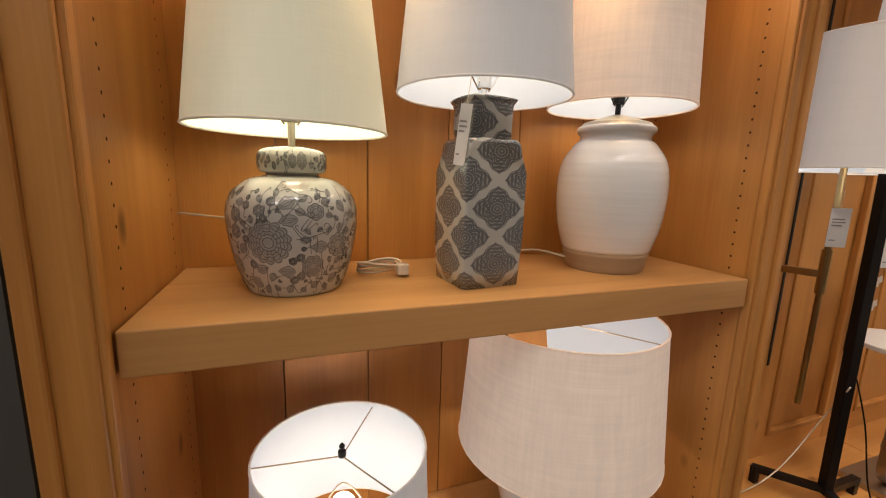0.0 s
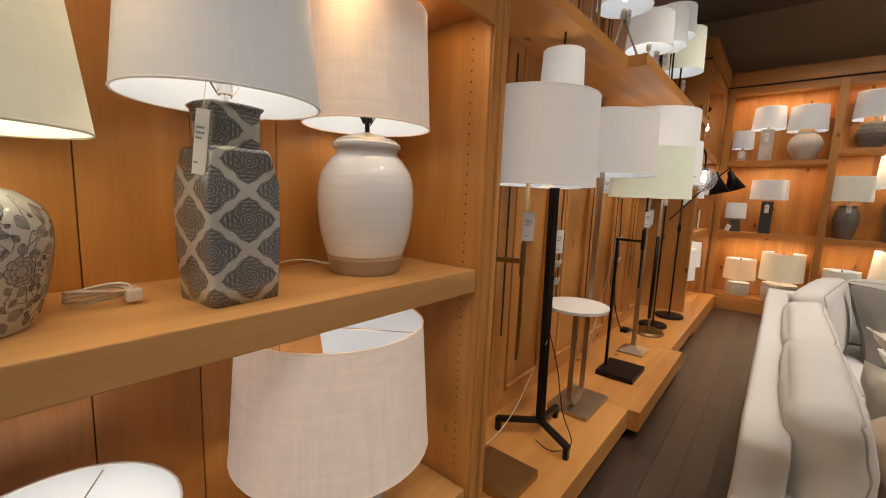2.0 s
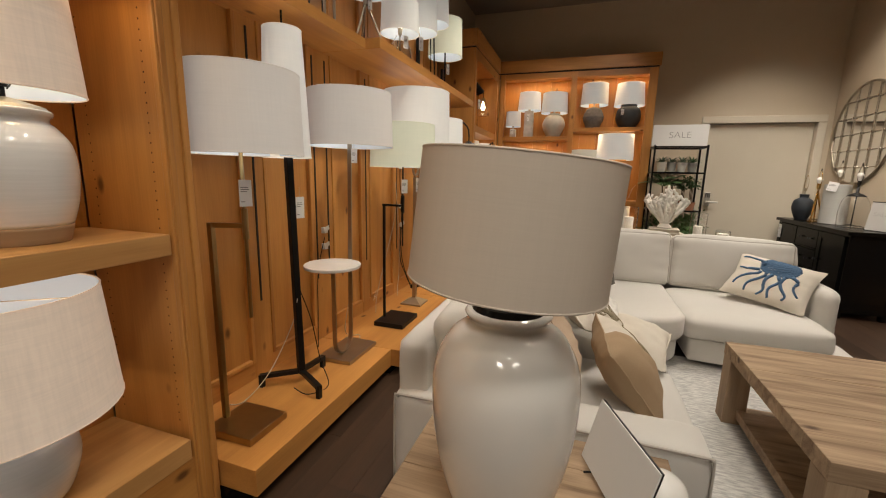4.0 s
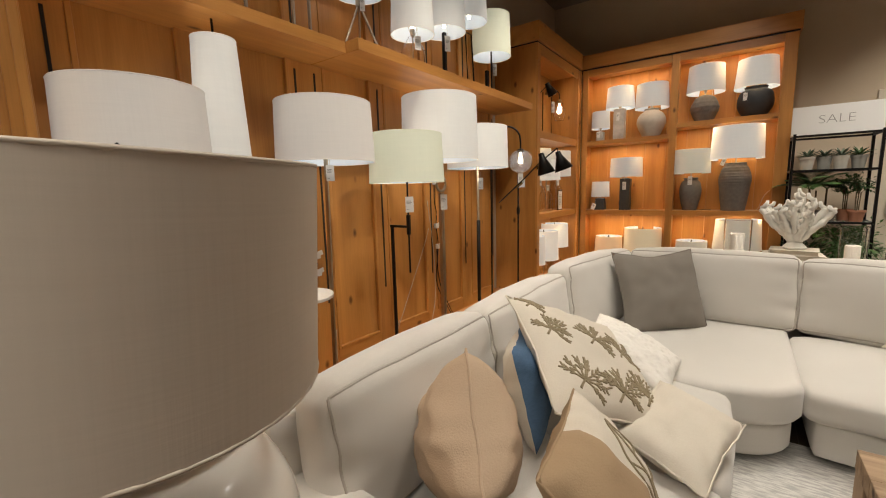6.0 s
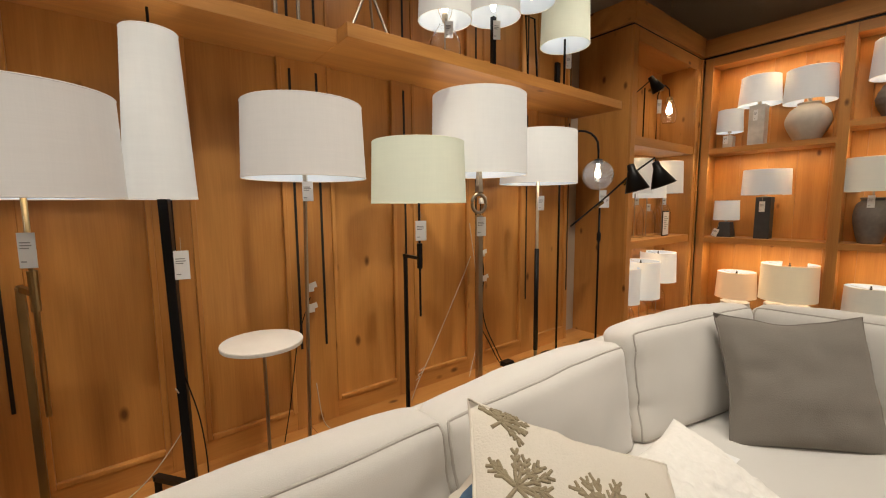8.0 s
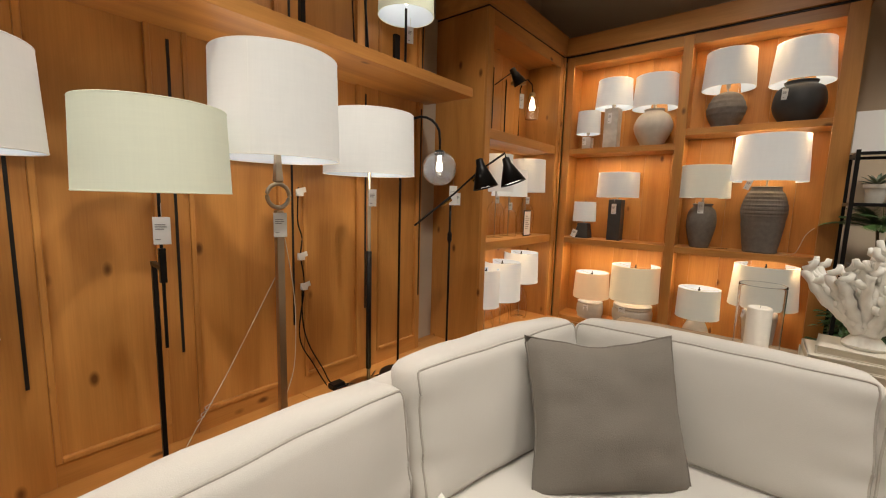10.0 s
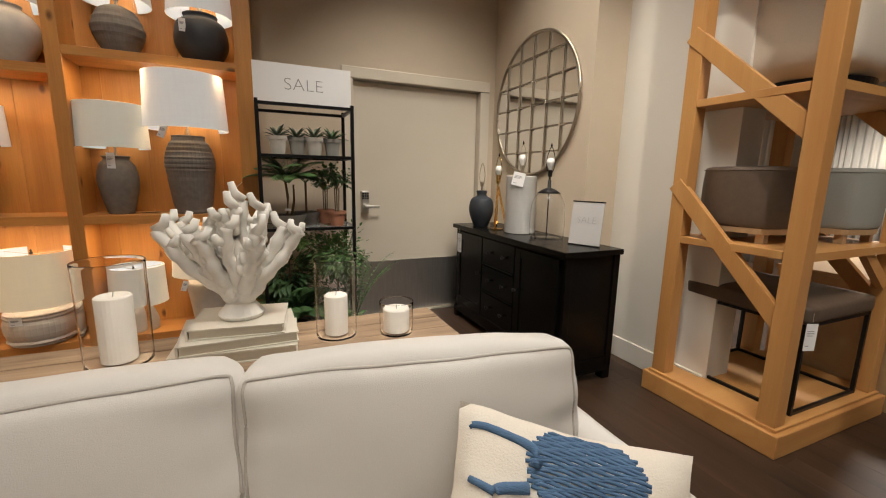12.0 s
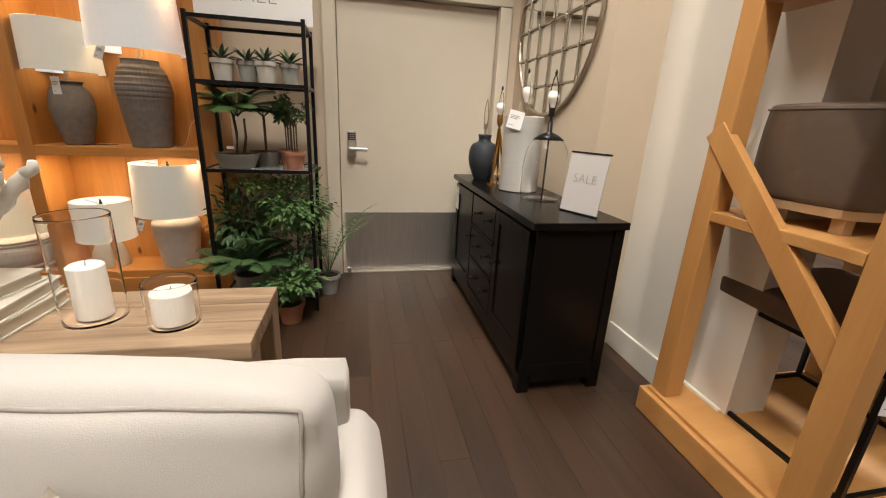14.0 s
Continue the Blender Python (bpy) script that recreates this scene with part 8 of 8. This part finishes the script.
for sx in (-0.3, 0.3):
    for sy in (-0.3, 0.3):
        part("leg", box(sx - 0.025, sx + 0.025, sy - 0.025, sy + 0.025, 0, 0.32), DARKW, lc)
t2 = thing("display_tower", 8.05, 3.70, 0, "second honey wood display tower in the far shop", "display stand")
part("plinth", box(-0.30, 0.30, -0.29, 0.29, 0, 0.12, bevel=0.006), TOWER_X, t2)
for x in (-0.28, 0.21):
    for y in (-0.27, 0.20):
        part("post", box(x, x + 0.07, y, y + 0.07, 0.1205, 2.14), TOWER_Z, t2)
part("top_frame", box(-0.31, 0.31, -0.30, 0.30, 2.141, 2.22, bevel=0.006), TOWER_X, t2)
for z in (0.75, 1.42):
    part("shelf", box(-0.27, 0.27, -0.199, 0.199, z, z + 0.04), TOWER_X, t2)
part("brace", beam((-0.245, 0.20, 1.85), (-0.245, -0.20, 1.50), 0.03, 0.06), TOWER_Z, t2)
part("brace", beam((-0.245, 0.20, 1.20), (-0.245, -0.20, 0.85), 0.03, 0.06), TOWER_Z, t2)
o = ottoman(8.05, 3.70, 1.461, 0.34, 0.42, STONE_G, "dark grey upholstered stool on the far tower")
o = ottoman(8.05, 3.70, 0.791, 0.34, 0.36, WHITE_U, "cream upholstered stool on the far tower")
structure("column", box(9.2, 9.9, 3.95, 4.75, 0, 3.8, bevel=0.01), WHITE_WALL, "white square column with a stepped capital", "column")
structure("column_capital", box(9.1, 10.0, 3.85, 4.85, 2.9, 3.2, bevel=0.03), WHITE_TRIM, "white stepped column capital", "column")
for x, y, z in ((9.6, 4.78, 1.95), (9.3, 5.12, 1.98), (9.0, 5.40, 2.0)):
    p = thing("pendant_lamp", x, y, z, "black corded pendant with a bare warm bulb", "pendant lamp", "pendants in the shop")
    part("cord", tube([(0, 0, 0.14), (0, 0, 3.775 - z)], 0.004, 6), BLACK, p)
    part("canopy", lathe([(0.06, 3.75 - z), (0.06, 3.777 - z)], 20), BLACK, p)
    part("cap", lathe([(0.03, 0.10), (0.02, 0.15), (0.01, 0.17)], 14), BLACK, p)
    part("bulb", lathe(smooth_profile([(0.001, -0.05), (0.035, -0.03), (0.05, 0.02), (0.03, 0.08), (0.018, 0.10)], 4), 16), BULB, p, smooth=True)
    data = bpy.data.lights.new("lamp_glow", "POINT")
    data.energy, data.color, data.shadow_soft_size = 22, (1.0, 0.80, 0.55), 0.06
    g = new("lamp_glow", data)
    g.parent = p
tw_plant = thing("branch_vase", 8.75, 4.18, 1.686, "leafy branches in a vase on the metal shelf", "plant")
part("vase", lathe(smooth_profile([(0.05, 0), (0.07, 0.06), (0.04, 0.14), (0.045, 0.16)], 4), 18), CERAMIC, tw_plant, smooth=True)
bush(tw_plant, (0, 0, 0.42), (0.14, 0.14, 0.2), 60, 0.06, 0.03, LEAF_G, 55, 9)
for y0 in (-4.0, -1.0, 2.0, 5.0, 8.0):
    structure("ceiling_beam", box(4.3, 13.9, y0, y0 + 0.22, 3.60, 3.776), TOWER_X, "dark honey wood ceiling beam", "ceiling")
clutter = random.Random(11)
for k in range(26):
    x, y = clutter.uniform(9.5, 13.5), clutter.uniform(0.5, 4.0)
    h = clutter.uniform(0.35, 0.8)
    if k % 3 == 0:
        tb = thing("display_table", x, y, 0, "wooden display table in the far shop", "table", "far display tables")
        part("top", box(-0.5, 0.5, -0.35, 0.35, 0.72, 0.77, bevel=0.005), DESKW, tb)
        for sx in (-0.45, 0.45):
            for sy in (-0.3, 0.3):
                part("leg", box(sx - 0.03, sx + 0.03, sy - 0.03, sy + 0.03, 0, 0.719), DARKW, tb)
        table_lamp("table_lamp", "table lamp on a far display table", x, y, 0.771, [(0.07, 0), (0.1, 0.1), (0.05, 0.25), (0.02, 0.28)], CERAMIC if k % 2 else STONE_G, (0.30, 0.55, 0.17, 0.15), SHADE_LIT, "far table lamps", segs=16)

# ---- floor boards ----
rb = random.Random(3)
floor = thing("floor", 0, 0, 0, "dark stained hardwood floor of long narrow boards", "floor", kind="structure")
BOARD_W = 0.125
boards = {}
near = 0
rest = bmesh.new()
row = 0
x = -0.46
while x < 13.9:
    y = -4.95 + rb.uniform(0, 1.2)
    y = max(y - 1.3, -4.98)
    while y < 11.7:
        length = rb.choice((0.9, 1.2, 1.5, 1.8))
        y1 = min(y + length, 11.75)
        if -0.5 < x < 5.0 and -0.4 < y < 6.4 and near < 290:
            near += 1
            key = round(y1 - y, 3)
            if key not in boards:
                bm = box(-BOARD_W / 2 + 0.0004, BOARD_W / 2 - 0.0004, 0.0004, key - 0.0004, -0.006, 0.0, bevel=0.0006)
                bmesh.ops.recalc_face_normals(bm, faces=bm.faces)
                me = bpy.data.meshes.new("board")
                bm.to_mesh(me)
                bm.free()
                me.materials.append(DARK_FLOOR)
                boards[key] = me
            ob = new("board", boards[key])
            ob.parent = floor
            ob.location = (x, y, -0.0003 * rb.random())
        else:
            box(x - BOARD_W / 2 + 0.0004, x + BOARD_W / 2 - 0.0004, y + 0.0004, y1 - 0.0004, -0.006, -0.0004, rest) if len(rest.verts) < 9000 else None
        y = y1
    x += BOARD_W
me = bpy.data.meshes.new("far_boards")
rest.to_mesh(me)
rest.free()
me.materials.append(DARK_FLOOR)
fb = new("far_boards", me)
fb.parent = floor
fb["kind"] = "stuff"
